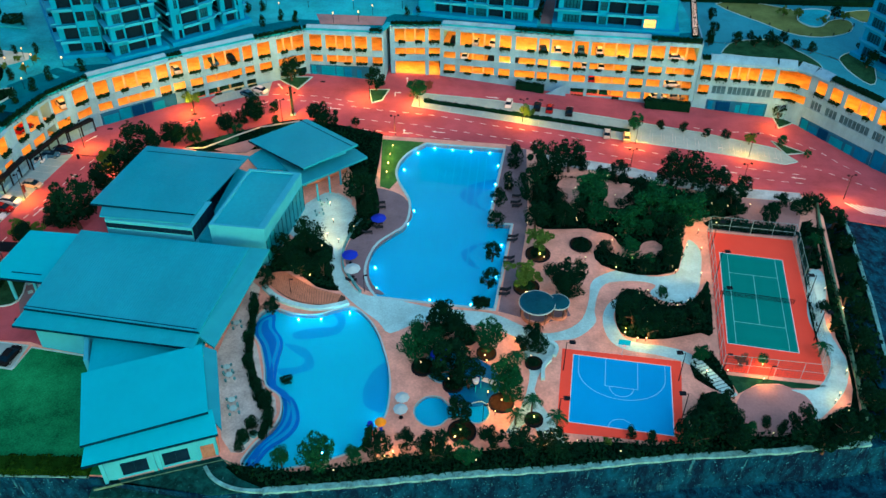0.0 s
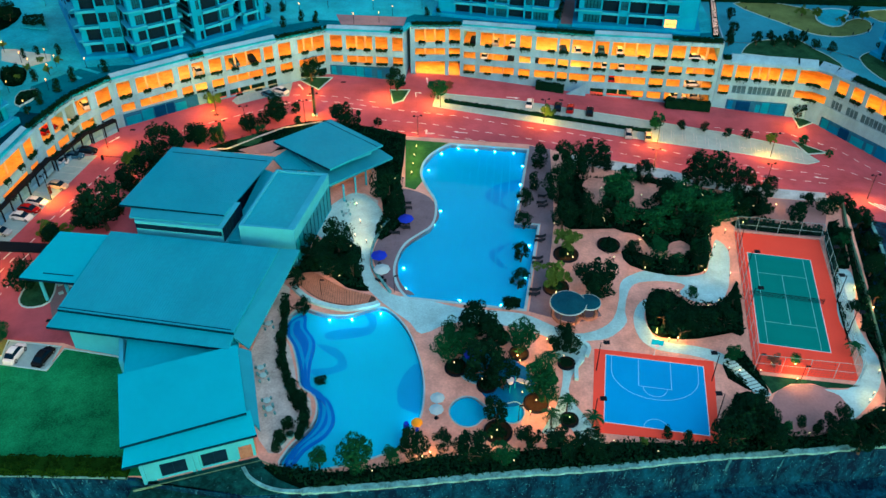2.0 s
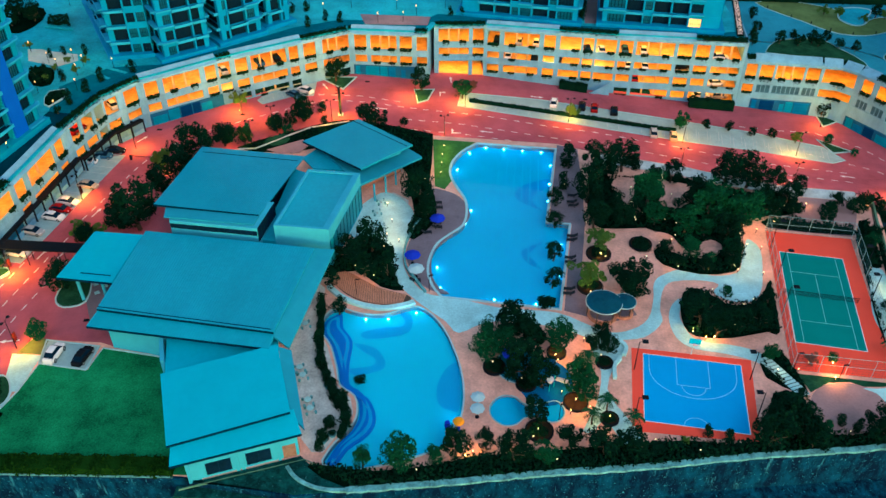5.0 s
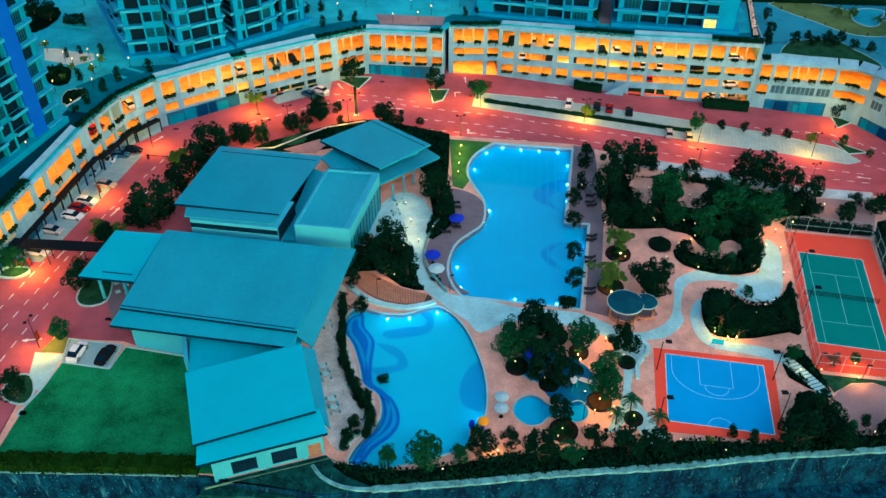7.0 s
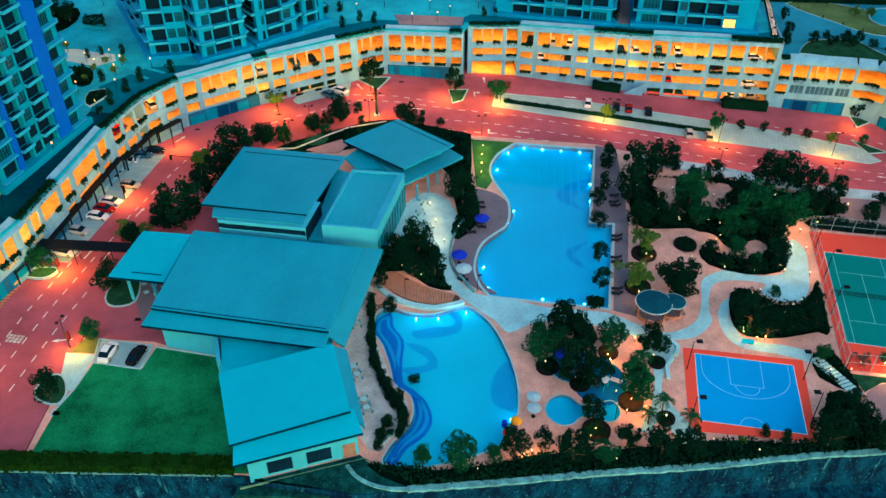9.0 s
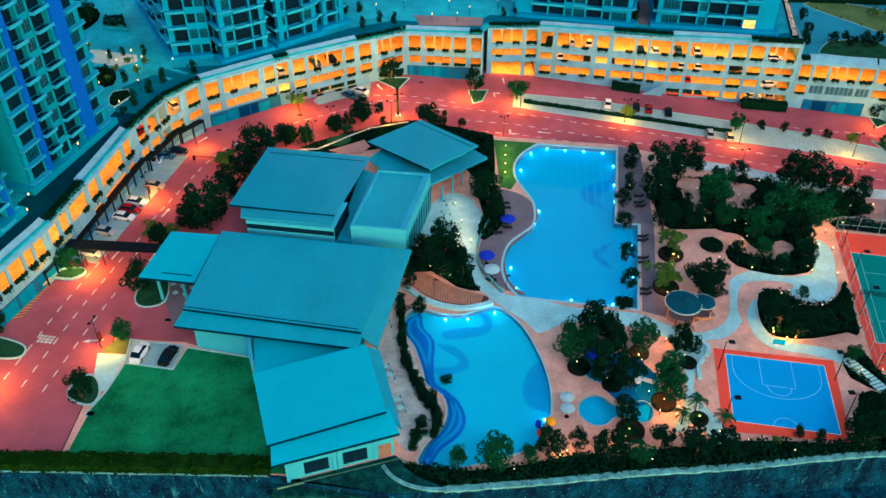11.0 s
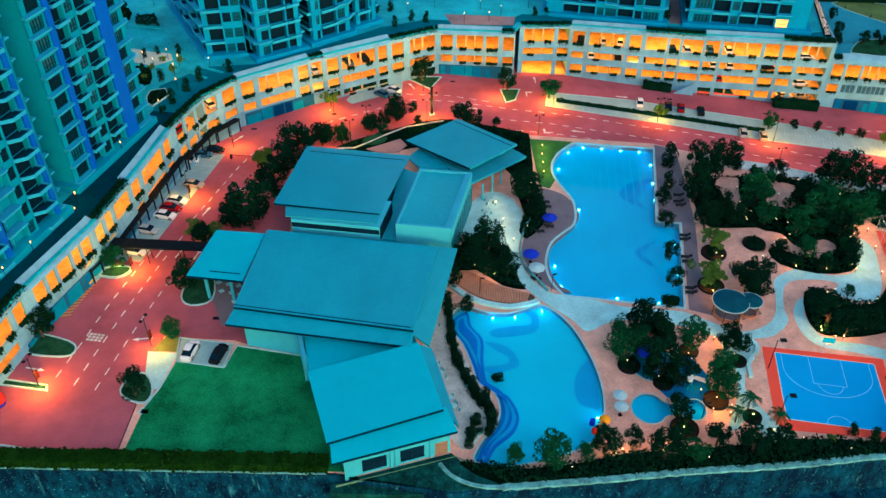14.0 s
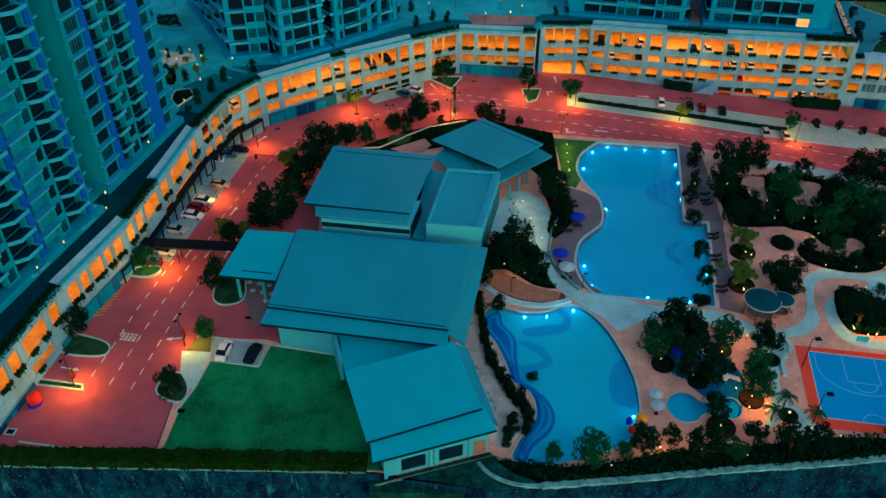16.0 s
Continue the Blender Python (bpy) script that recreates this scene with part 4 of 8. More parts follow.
WEST_BAYS = [(3.0, 5.8), (7.0, 12.5), (13.6, 16.4), (17.6, 20.4), (21.2, 23.6), (24.9, 30.8), (31.9, 35.4), (37.0, 39.7), (40.3, 42.4), (43.0, 46.2), (46.8, 48.8), (49.3, 51.8), (53.4, 56.0), (56.9, 59.4), (60.3, 66.0), (67.2, 70.4), (71.3, 80.9), (81.9, 85.0), (88.0, 91.0), (91.9, 95.6), (96.4, 103.2),
             (105.0, 109.5), (110.2, 113.2), (114.5, 123.1), (124.4, 127.0), (127.6, 130.4), (131.7, 134.6), (135.5, 144.3), (145.1, 148.0), (148.8, 151.9), (153.7, 161.2), (162.0, 165.0), (166.0, 172.5), (173.3, 176.3), (177.5, 180.6)]
WEST_PANELS = [(2.4, 20.0), (36.0, 54.5), (66.5, 85.8), (109.5, 127.6), (131.0, 148.6), (161.2, 177.1)]
facade(FACE[:6], 10.7, [(5.1, 8.75, EVERY), (1.5, 3.4, [(24, 31.5), (66, 104)])], WEST_BAYS, WEST_PANELS, "car_park", 1, 0.0, dado=[(0, 24), (32, 66)], power=0.66, white=[(57.5, 0)])
facade(FACE[5:], 10.7, [(5.0, 8.65, EVERY), (1.45, 3.4, EVERY), (-1.75, -0.1, [(130.5, 149.0), (152, 162)]), (-3.6, -1.0, [(99, 109.8)])], WEST_BAYS, WEST_PANELS, "car_park", 2, 99.62, dado=[(110, 131), (161.5, 177.5)], power=0.75, white=[(125.7, 0), (129.0, 0), (129.0, 1)])
facade(GATE, 10.7, [(5.5, 9.0, EVERY), (2.1, 3.9, EVERY)], [(0.9, 8.4), (9.4, 12.2)], [], "car_park", 3, 0.0, gate=True)
EAST_BAYS = [(13.1, 16.1), (17.3, 26.0), (27.2, 30.0), (31.2, 36.3), (36.9, 39.4), (40.0, 44.9), (45.6, 48.9), (49.7, 58.8), (59.7, 63.1), (64.0, 67.2), (68.2, 75.0)]
facade(EAST, 10.7, [(4.95, 8.5, EVERY), (1.25, 3.05, EVERY), (-2.4, -0.4, EVERY), (-6.0, -4.05, [(45, 99)])], EAST_BAYS, [(12.6, 30.7), (45.2, 63.6)], "car_park", 4, 12.51, white=[(35.5, 0), (38.2, 0), (41.0, 0), (29.6, 1), (57.9, 0), (41.0, 1)])
FAR_BAYS = [(0.3, 2.9), (3.7, 6.9), (7.5, 14.0), (14.6, 17.9), (18.5, 26.0), (27.8, 30.6), (31.9, 34.9), (35.9, 43.6), (44.7, 47.6), (48.8, 52.0), (53.0, 61.0), (62.0, 65.0), (66.2, 69.2), (70.2, 77.5)]
facade(FAR, 6.3, [(0.4, 4.0, EVERY), (-3.5, -1.35, EVERY)], FAR_BAYS, [(2.0, 17.6), (18.0, 30.8), (44.0, 62.0)], "car_park", 5, 0.0, dado=[(3.0, 18.0), (26.0, 80.0)], glazed=[(3.3, 18.2), (26.5, 90.0)])
tagged(part("gate_floor", slab([(-17.1, 196.6), (-5.2, 197.0), (-6.0, 207.0), (-17.1, 207.0)], 0.04, -0.2, road_level, 3.0), INNER_GLOW), "floor inside the car park gate, tinted with orange lamp glow", "floor", "", "structure")
stair = thing("outdoor_stair", "white concrete stair climbing the foot of the car park", "stair")
sm, _ = along(EAST[0], EAST[1])
for i in range(12):
    part("step", Shape().box(26.6 + 0.45 * i, -1.5, -7.2, 27.05 + 0.45 * i, -0.35, -6.5 + 0.3 * i, sm), DUSK_WHITE_WALL, stair)
part("parapet", Shape().add([sm @ Vector(v) for v in ((26.4, -1.75, -6.9), (32.2, -1.75, -3.1), (32.2, -1.75, -2.1), (26.4, -1.75, -5.9), (26.4, -1.55, -6.9), (32.2, -1.55, -3.1), (32.2, -1.55, -2.1), (26.4, -1.55, -5.9))],
                            [(3, 2, 1, 0), (4, 5, 6, 7), (0, 1, 5, 4), (1, 2, 6, 5), (2, 3, 7, 6), (3, 0, 4, 7)]), DUSK_WHITE_WALL, stair, "sloping white parapet")
DECK_LINE = [(-105.3, 60.3)] + [(x - 0.2, y + 0.3) for x, y in FACE[1:-1]] + [(-19.4, 192.2), (-17.5, 196.5), (-5, 197), (27, 191.9), (57.3, 188.8)]
structure("podium_deck", slab(DECK_LINE + [(57.3, 330), (-300, 330), (-300, 60.3)], 9.9, 9.5), DECK, "blue-grey paved podium deck under the towers", "deck")
FAR_DECK = [(58.7, 189.6), (76.2, 187.0), (80.8, 186.0), (83.8, 183.2), (94.9, 166.6), (112.4, 138.2), (250, 138), (250, 330), (57.6, 330)]
structure("podium_deck", slab(FAR_DECK, 4.9, 4.5), DECK_GREY, "grey paved lower podium deck with gardens", "deck")

# ---- towers ----
def lattice(xs, zs, hole, y0, y1):
    """A plate of bars in one piece: the cells of the grid xs by zs, less those that hole(i, j) opens."""
    s, ids = Shape(), {}

    def vert(i, j, k):
        key = (i, j, k)
        if key not in ids:
            ids[key] = len(s.v)
            s.v.append((xs[i], (y0, y1)[k], zs[j]))
        return ids[key]

    solid = {(i, j) for i in range(len(xs) - 1) for j in range(len(zs) - 1) if not hole(i, j)}
    for i, j in solid:
        for k in (0, 1):
            f = (vert(i, j, k), vert(i + 1, j, k), vert(i + 1, j + 1, k), vert(i, j + 1, k))
            s.f.append(f if k == 0 else f[::-1])
        for (di, dj), (p, q) in (((-1, 0), ((0, 0), (0, 1))), ((1, 0), ((1, 1), (1, 0))), ((0, -1), ((1, 0), (0, 0))), ((0, 1), ((0, 1), (1, 1)))):
            if (i + di, j + dj) not in solid:
                s.f.append((vert(i + p[0], j + p[1], 0), vert(i + q[0], j + q[1], 0), vert(i + q[0], j + q[1], 1), vert(i + p[0], j + p[1], 1)))
    return s


def window_meshes(w, h):
    xs = [-w / 2, -w / 2 + 0.08, -w / 6 - 0.03, -w / 6 + 0.03, w / 6 - 0.03, w / 6 + 0.03, w / 2 - 0.08, w / 2]
    zs = [0, 0.08, h * 0.42, h * 0.42 + 0.07, h - 0.08, h]
    return lattice(xs, zs, lambda i, j: i % 2 == 1 and j % 2 == 1, -0.06, 0.06).mesh("window_frame"), Shape().box(-w / 2, 0.02, 0, w / 2, 0.05, h).mesh("pane")


def wide_window(w, h, n):
    """A band of n tall panes under a transom."""
    xs = [-w / 2]
    for i in range(n):
        xs += [-w / 2 + w * i / n + 0.04, -w / 2 + w * (i + 1) / n - 0.04]
    xs.append(w / 2)
    zs = [0, 0.08, h * 0.36, h * 0.36 + 0.07, h - 0.08, h]
    return lattice(xs, zs, lambda i, j: i % 2 == 1 and j % 2 == 1, -0.06, 0.06).mesh("window_frame")


WIN_FRAME, WIN_PANE = window_meshes(2.1, 2.3)
WIN_WIDE = wide_window(2.1, 2.3, 6)
DARK_PANE, LIT_PANE = WIN_PANE.copy(), WIN_PANE.copy()
# The teal sky reflection is painted into the pane's base colour.
PAINTED_SKY_GLASS = material("painted_sky_glass", (0.0, 0.075, 0.13), 0.3, vary=0.6, scale=0.3, bump=0, spec=0.1)
for pane, glass in ((WIN_PANE, PAINTED_SKY_GLASS), (DARK_PANE, GLASS), (LIT_PANE, LIT_GLASS)):
    pane.materials.append(glass)
# Balcony door pane widened to a dark sheet that draws the recess's deep shade.
RECESS_PANE = Shape().box(-1.5, 0.0, 0, 1.5, 0.05, 3.2).mesh("pane")


def balcony_meshes(line):
    """The rim of a balcony along a line from wall to wall, and its floor."""
    inner = [(x * 0.94, y + 0.14) for x, y in line]
    s, k = Shape(), len(line)
    for z in (-0.2, 0.42):
        s.v += [(x, y, z) for x, y in line] + [(x, y, z) for x, y in inner]
    for i in range(k - 1):
        s.f += [(i, i + 1, 2 * k + i + 1, 2 * k + i), (k + i, 3 * k + i, 3 * k + i + 1, k + i + 1), (2 * k + i, 2 * k + i + 1, 3 * k + i + 1, 3 * k + i), (i + 1, i, k + i, k + i + 1)]
    s.f += [(0, 2 * k, 3 * k, k), (k - 1, 2 * k - 1, 4 * k - 1, 3 * k - 1)]
    f = slab([(x * 0.95, y + 0.1) for x, y in line], 0.0, -0.18)
    return s.mesh("balcony"), f


RIM, RIM_FLOOR = balcony_meshes([(-1.6, 0.3), (-1.6, -0.9), (1.6, -0.9), (1.6, 0.3)])
VEE, VEE_FLOOR = balcony_meshes([(-1.6, 0.3), (-1.6, -0.3), (-0.6, -1.6), (1.6, -1.6), (1.6, 0.3)])
# Balcony floor colour with the shadow inside the rim put into it.
BALCONY_SHADE = material("shaded_balcony_floor", (0.0, 0.03, 0.055), 0.6, vary=0.4, scale=0.6)


FRAME_PAINT = material("tower_window_bars", (0.0, 0.022, 0.04), 0.6, vary=0.15)
LEDGE_PAINT = material("pale_ledge_paint", (0.01, 0.28, 0.48), 0.75, vary=0.18, scale=0.4)
# Same paint as TOWER_WALL, brightened and blued for how light falls on these fronts.
TOWER_LIT = material("lit_tower_paint", (0.0, 0.225, 0.43), 0.75, vary=0.18, scale=0.2)


def tower(name, label, outline, faces, base, floors, seed, storey=3.7, wall=None, lobby=0.0):
    """faces: for each side that shows, its corner numbers and its bays: w window, n narrow window, b balcony, v angled balcony, r recessed wall with slabs, s blue stripe, p plain, each with its share of the width."""
    rnd = random.Random(seed)
    t = thing(name, label, "apartment tower")
    TOWER = wall or TOWER_WALL
    top = base + floors * storey + lobby
    part("core", slab(grow(outline, -1.2), top, base), TOWER, t, "teal painted wall")
    part("roof", slab(grow(outline, 0.2), top + 0.6, top), TOWER, t, "flat concrete roof")
    part("plinth", slab(grow(outline, 1.2), base + 0.9 + 0.5 * lobby, base), TOWER, t, "pale plinth ledge")
    for i, j, spec in faces:
        m, length = along(outline[i], outline[j])
        bays = [(q[0], float(q[1:] or 3)) for q in spec.split()]
        unit = length / sum(w for _, w in bays)
        x = 0.0
        stops = []
        for kind, w in bays:
            stops.append((kind, x, x + w * unit))
            x += w * unit
        for k, (kind, x0, x1) in enumerate(stops):
            for e in (x0, x1) if k == 0 else (x1,):
                part("pier", Shape().box(max(0, e - 0.2), 0.0, base, min(length, e + 0.2), 1.25, top, m), TOWER, t)
            if kind == "s":
                part("stripe", Shape().box(x0 + 0.1, -0.4, base, x1 - 0.1, 0.6, top, m), TOWER_BLUE, t, "deep blue painted fin")
            if kind == "p":
                part("wall_panel", Shape().box(x0 + 0.1, 0.05, base, x1 - 0.1, 0.9, top, m), TOWER, t, "plain painted wall")
        for f in range(floors):
            z = base + lobby + f * storey
            for kind, x0, x1 in stops:
                w = x1 - x0
                q = m @ pose((x0 + x1) / 2, 0, z)
                if kind in "wn":
                    part("spandrel", Shape().box(x0 + 0.2, 0.1, z, x1 - 0.2, 0.8, z + 0.8, m), TOWER, t)
                    part("lintel", Shape().box(x0 + 0.2, 0.1, z + 3.0, x1 - 0.2, 0.8, z + storey, m), TOWER, t)
                    win = part("window", WIN_FRAME if kind == "n" else WIN_WIDE, FRAME_PAINT, t, "window with slim bars", q @ pose(0, 0.3, 0.8) @ Matrix.Diagonal(((w - 0.4) / 2.1, 1, 1, 1)))
                    lit = rnd.random() < 0.012
                    part("pane", LIT_PANE if lit else DARK_PANE if rnd.random() < 0.3 else WIN_PANE, None, win, "warm lit pane" if lit else "")
                    if kind == "w":
                        part("ledge", Shape().box(x0 - 0.1, -0.9, z + 0.4, x1 + 0.1, 0.1, z + 0.72, m), LEDGE_PAINT, t, "pale window ledge")
                        part("apron", Shape().box(x0 + 0.1, -0.55, z + 0.1, x1 - 0.1, 0.1, z + 0.4, m), TOWER, t)
                elif kind == "p":
                    part("floor_band", Shape().box(x0 + 0.1, -0.06, z - 0.06, x1 - 0.1, 0.05, z + 0.06, m), TOWER, t, "thin floor band")
                elif kind == "r":
                    part("recess_slab", Shape().box(x0 + 0.1, -0.7, z - 0.15, x1 - 0.1, 1.0, z + 0.2, m), LEDGE_PAINT, t, "pale projecting slab")
                    part("side_pane", Shape().box(x0 + 0.25, 0.75, z + 0.25, x0 + 1.15, 1.2, z + storey - 0.3, m), GLASS, t, "tall narrow dark pane")
                    part("pipe", Shape().tube([m @ Vector((x0 + 1.5, 0.5, z)), m @ Vector((x0 + 1.5, 0.5, z + storey))], [0.06, 0.06], 6), LEDGE_PAINT, t, "white downpipe")
                elif kind in "bv":
                    bal = part("balcony", RIM if kind == "b" else VEE, LEDGE_PAINT, t, "balcony with a low pale rim", q @ Matrix.Diagonal(((w - 0.2) / 3.2, 1, 1, 1)))
                    part("balcony_floor", RIM_FLOOR if kind == "b" else VEE_FLOOR, BALCONY_SHADE, bal, "floor coloured dark for the balcony's shade")
                    part("pane", RECESS_PANE, GLASS, bal, "", pose(0, 1.12, 0.1))
    return t


def box_outline(a, b, depth):
    """An outline whose front runs from a to b, with the depth to its left."""
    m, length = along(a, b)
    return [tuple((m @ Vector(p))[:2]) for p in ((0, 0, 0), (length, 0, 0), (length, depth, 0), (0, depth, 0))]


TEAL = "pale teal apartment tower above the car park"
tower("apartment_tower", TEAL, [(-90.6, 176.0), (-82.0, 178.0), (-97.5, 205.0), (-107.5, 206.5)], [(0, 1, "b4 n2 n2"), (3, 0, "w4 b4 w4 n3 b4 w4 b4 w4")], 9.9, 9, 1, wall=TOWER_LIT)
tower("apartment_tower", TEAL, box_outline((-78.5, 174.9), (-69.6, 181.3), 20), [(0, 1, "w3 b4 b3"), (3, 0, "n3 p3 b4 n3 w4"), (1, 2, "w b w")], 9.9, 9, 2, wall=TOWER_LIT)
tower("apartment_tower", TEAL, box_outline((-67.3, 183.8), (-59.3, 190.5), 18), [(0, 1, "n2 b4 w3"), (3, 0, "w b"), (1, 2, "w b")], 9.9, 9, 7, wall=TOWER_LIT)
tower("apartment_tower", TEAL, box_outline((-58.2, 193.2), (-53.6, 197.2), 14), [(0, 1, "b4 n2"), (3, 0, "w b"), (1, 2, "w b")], 9.9, 9, 8, wall=TOWER_LIT)
tower("apartment_tower", TEAL, box_outline((-11.0, 203.2), (17.5, 197.2), 18), [(0, 1, "p4 b4 b4 n2 w3 b4 n2 w5"), (1, 2, "w b"), (3, 0, "w b")], 9.9, 8, 3, wall=TOWER_LIT)
tower("apartment_tower", TEAL, box_outline((23.5, 197.4), (51.5, 193.2), 18), [(0, 1, "w5 b4 n2 b4 b4 w3 p4"), (1, 2, "p2 n2 b2"), (3, 0, "w b")], 9.9, 8, 9, wall=TOWER_LIT)
FINS = "tall teal apartment tower with deep blue fins"
tower("apartment_tower", FINS, box_outline((-101.26, 122.11), (-95.29, 145.77), 22), [(0, 1, "w4.7 s1.5 b3.4 n2.6 b4.5 s3.7 w4"), (1, 2, "w b w"), (3, 0, "p11")], 9.9, 15, 4, 3.44, lobby=0.85)
tower("apartment_tower", FINS, box_outline((-108.2, 87.0), (-100.9, 114.65), 22), [(0, 1, "w3.5 b3.5 n2.2 v5 s1.4 r4.6 n2 v4.4 s1.2 n0.8"), (1, 2, "w3 p3 n3"), (3, 0, "p w b w")], 9.9, 15, 5, 3.44, lobby=0.85)
tower("apartment_tower", "pale teal apartment tower at the edge of the gardens", box_outline((97.0, 193.0), (108, 168.0), 18), [(0, 1, "w b w b w"), (3, 0, "w b w")], 4.9, 8, 6, wall=TOWER_LIT)

# ---- clubhouse ----
def roof_plane(corners, thick=0.35):
    """A metal roof plate given by its four upper corners, with seams."""
    s = Shape()
    s.add(list(corners) + [(x, y, z - thick) for x, y, z in corners], [(0, 1, 2, 3), (7, 6, 5, 4), (0, 4, 5, 1), (1, 5, 6, 2), (2, 6, 7, 3), (3, 7, 4, 0)])
    return s


def seams(house, roof, corners, n, mat):
    a, b, c, d = [Vector(p) for p in corners]
    s = Shape()
    for i in range(1, 2 * n):
        p, q = a.lerp(b, i / n / 2), d.lerp(c, i / n / 2)
        u = (b - a).normalized() * 0.025
        up = Vector((0, 0, 0.03))
        s.add([p - u, p + u, p + u + up, p - u + up, q - u, q + u, q + u + up, q - u + up], [(3, 2, 6, 7), (0, 3, 7, 4), (2, 1, 5, 6), (0, 1, 2, 3), (7, 6, 5, 4)])
    tagged(part("seams", s, mat, roof), kind="stuff")


def lap(roof, corners, v, u0, u1, w=0.22):
    """A dark strip drawn for the shadow gap at a roof lap, v of the way up the roof."""
    a, b, c, d = [Vector(p) for p in corners]
    p0, p1 = a.lerp(b, u0), a.lerp(b, u1)
    q0, q1 = d.lerp(c, u0), d.lerp(c, u1)
    e0, e1 = p0.lerp(q0, v), p1.lerp(q1, v)
    along_v = (q0 - p0).normalized() * w
    up = Vector((0, 0, 0.05))
    s = Shape().add([e0, e1, e1 + along_v, e0 + along_v, e0 + up, e1 + up, e1 + along_v + up, e0 + along_v + up], [(4, 5, 6, 7), (0, 1, 5, 4), (1, 2, 6, 5), (2, 3, 7, 6), (3, 0, 4, 7)])
    part("lap_shadow", s, EAVE, roof, "dark strip drawn for the shadow gap at the roof lap")


SEAM = material("roof_seam", (0.0, 0.28, 0.37), 0.5, vary=0.15)
SEAM_PALE = material("pale_roof_seam", (0.0, 0.39, 0.49), 0.5, vary=0.15)
EAVE = material("dark_eave", (0.0, 0.022, 0.045), 0.5, vary=0.2)
club = thing("clubhouse", "low clubhouse with large overlapping blue-green metal roofs", "clubhouse")


def roof(corners, mat, n, label="blue-green standing-seam metal roof"):
    r = part("roof", roof_plane(corners), mat, club, label)
    seams(club, r, corners, n, SEAM_PALE if mat is ROOF_PALE else SEAM)
    a, b = Vector(corners[0]), Vector(corners[1])
    out = (a - Vector(corners[3])).normalized() * 0.05
    # A dark strip along the lower edge draws the shade of the eave.
    s = Shape()
    for p in (a, b):
        s.v += [tuple(p + v) for v in (Vector((0, 0, 0.01)) + out * 0.05, Vector((0, 0, -0.42)) + out * 0.05, Vector((0, 0, -0.42)) + out, Vector((0, 0, 0.01)) + out)]
    s.f = [(0, 1, 5, 4), (1, 2, 6, 5), (2, 3, 7, 6), (3, 0, 4, 7), (0, 3, 2, 1), (4, 5, 6, 7)]
    part("eave_shade", s, EAVE, r, "dark blue strip drawn for the shade along the eave")
    return r


def body(poly, top, label="pale blue-white painted wall", mat=None):
    return part("wall", slab(poly, top, -0.3), mat or CLUB_WALL, club, label)


# A: north-east pavilion
A = [(-43.6, 148.3, 5.3), (-30.3, 136.2, 6.5), (-20.7, 145.4, 6.5), (-32.9, 157.1, 5.6)]
lap(roof(A, ROOF, 18), A, 0.9, 0.0, 0.98, 0.15)
body([(-41, 149.5), (-31, 139.6), (-23.2, 145.4), (-32.9, 153.8)], 5.0)
part("lower_roof", roof_plane([(-39, 146, 4.3), (-30.5, 134.0, 4.3), (-18.8, 144.4, 4.3), (-21.6, 147.4, 4.3)], 0.5), FASCIA, club, "pale lower roof edge")
part("link_roof", slab([(-43.1, 143.9), (-40.7, 147.4), (-36.4, 143.6), (-30.8, 140.2), (-30.6, 139.4), (-40.3, 140.0)], 4.0, 3.7), ROOF, club, "low blue-green link roof")
for x, y in [(-27.8, 134.8), (-24.0, 140.6), (-25.8, 137.6)]:
    part("column", Shape().tube([(x, y, -0.1), (x, y, 3.9)], [0.2, 0.2], 10), CLUB_WALL, club, "pale veranda column")
# B: north hall
B = [(-65.6, 120.3, 8.9), (-46.4, 117.8, 8.7), (-42.3, 142.3, 5.4), (-63.6, 145.2, 5.6)]
lap(roof(B, ROOF, 30), B, 0.90, 0.05, 0.97)
body([(-63, 122), (-48, 120), (-44.5, 140.5), (-61.8, 142.6)], 4.9)
BL = [(-62.0, 116.7), (-46.2, 114.6), (-44.6, 122.5), (-62.8, 124.0)]
body(BL, 8.1, "pale clerestory wall")
part("low_eave", slab([(-63.0, 117.2), (-46.8, 115.3), (-46.2, 119.0), (-63.6, 121.0)], 8.45, 8.2), FASCIA, club, "pale stepped eave")


SIDE_GLASS = material("teal_side_glass", (0.0, 0.2, 0.27), 0.35, vary=0.4, scale=0.6, bump=0, spec=0.1)


def window_strip(a, b, z0, z1, n, label, glass=None):
    """A dark ribbon window with slim mullions set on a wall from a to b."""
    m, length = along(a, b)
    strip = part("ribbon_window", Shape().box(0.0, -0.06, z0, length, -0.004, z1, m), glass or GLASS, club, label)
    for i in range(n + 1):
        part("mullion", Shape().box(length * i / n - 0.05, -0.12, z0, length * i / n + 0.05, -0.06, z1, m), EAVE, strip)
    return strip


window_strip((-61.9, 116.69), (-46.3, 114.61), 6.5, 7.45, 16, "dark ribbon window above the main roof")
window_strip((-46.15, 114.7), (-44.65, 122.4), 5.2, 8.0, 6, "dark glazed side of the hall")
window_strip((-48.0, 120.0), (-44.5, 140.4), 2.0, 4.8, 12, "dark glazed side of the hall")
body([(-46.0, 116.0), (-42.0, 115.4), (-38.5, 136.0), (-44.0, 139.0)], 4.6, "low link between the halls", ROOF)
# C: flat-roofed block
C = [(-43.4, 115.4), (-33.7, 114.3), (-30.0, 132.0), (-40.0, 133.2)]
body(C, 7.9)
part("flat_roof", slab(grow(C, -0.3), 7.95, 7.6), ROOF, club, "flat blue-green roof")
part("parapet", ring(grow(C, -0.45), 0.48, 8.3, 7.5), CLUB_WALL, club, "pale parapet")
part("box_gutter", band([(-34.1, 114.9), (-30.6, 131.6)], 1.3, 8.2, 7.6), CLUB_WALL, club, "wide pale box gutter")
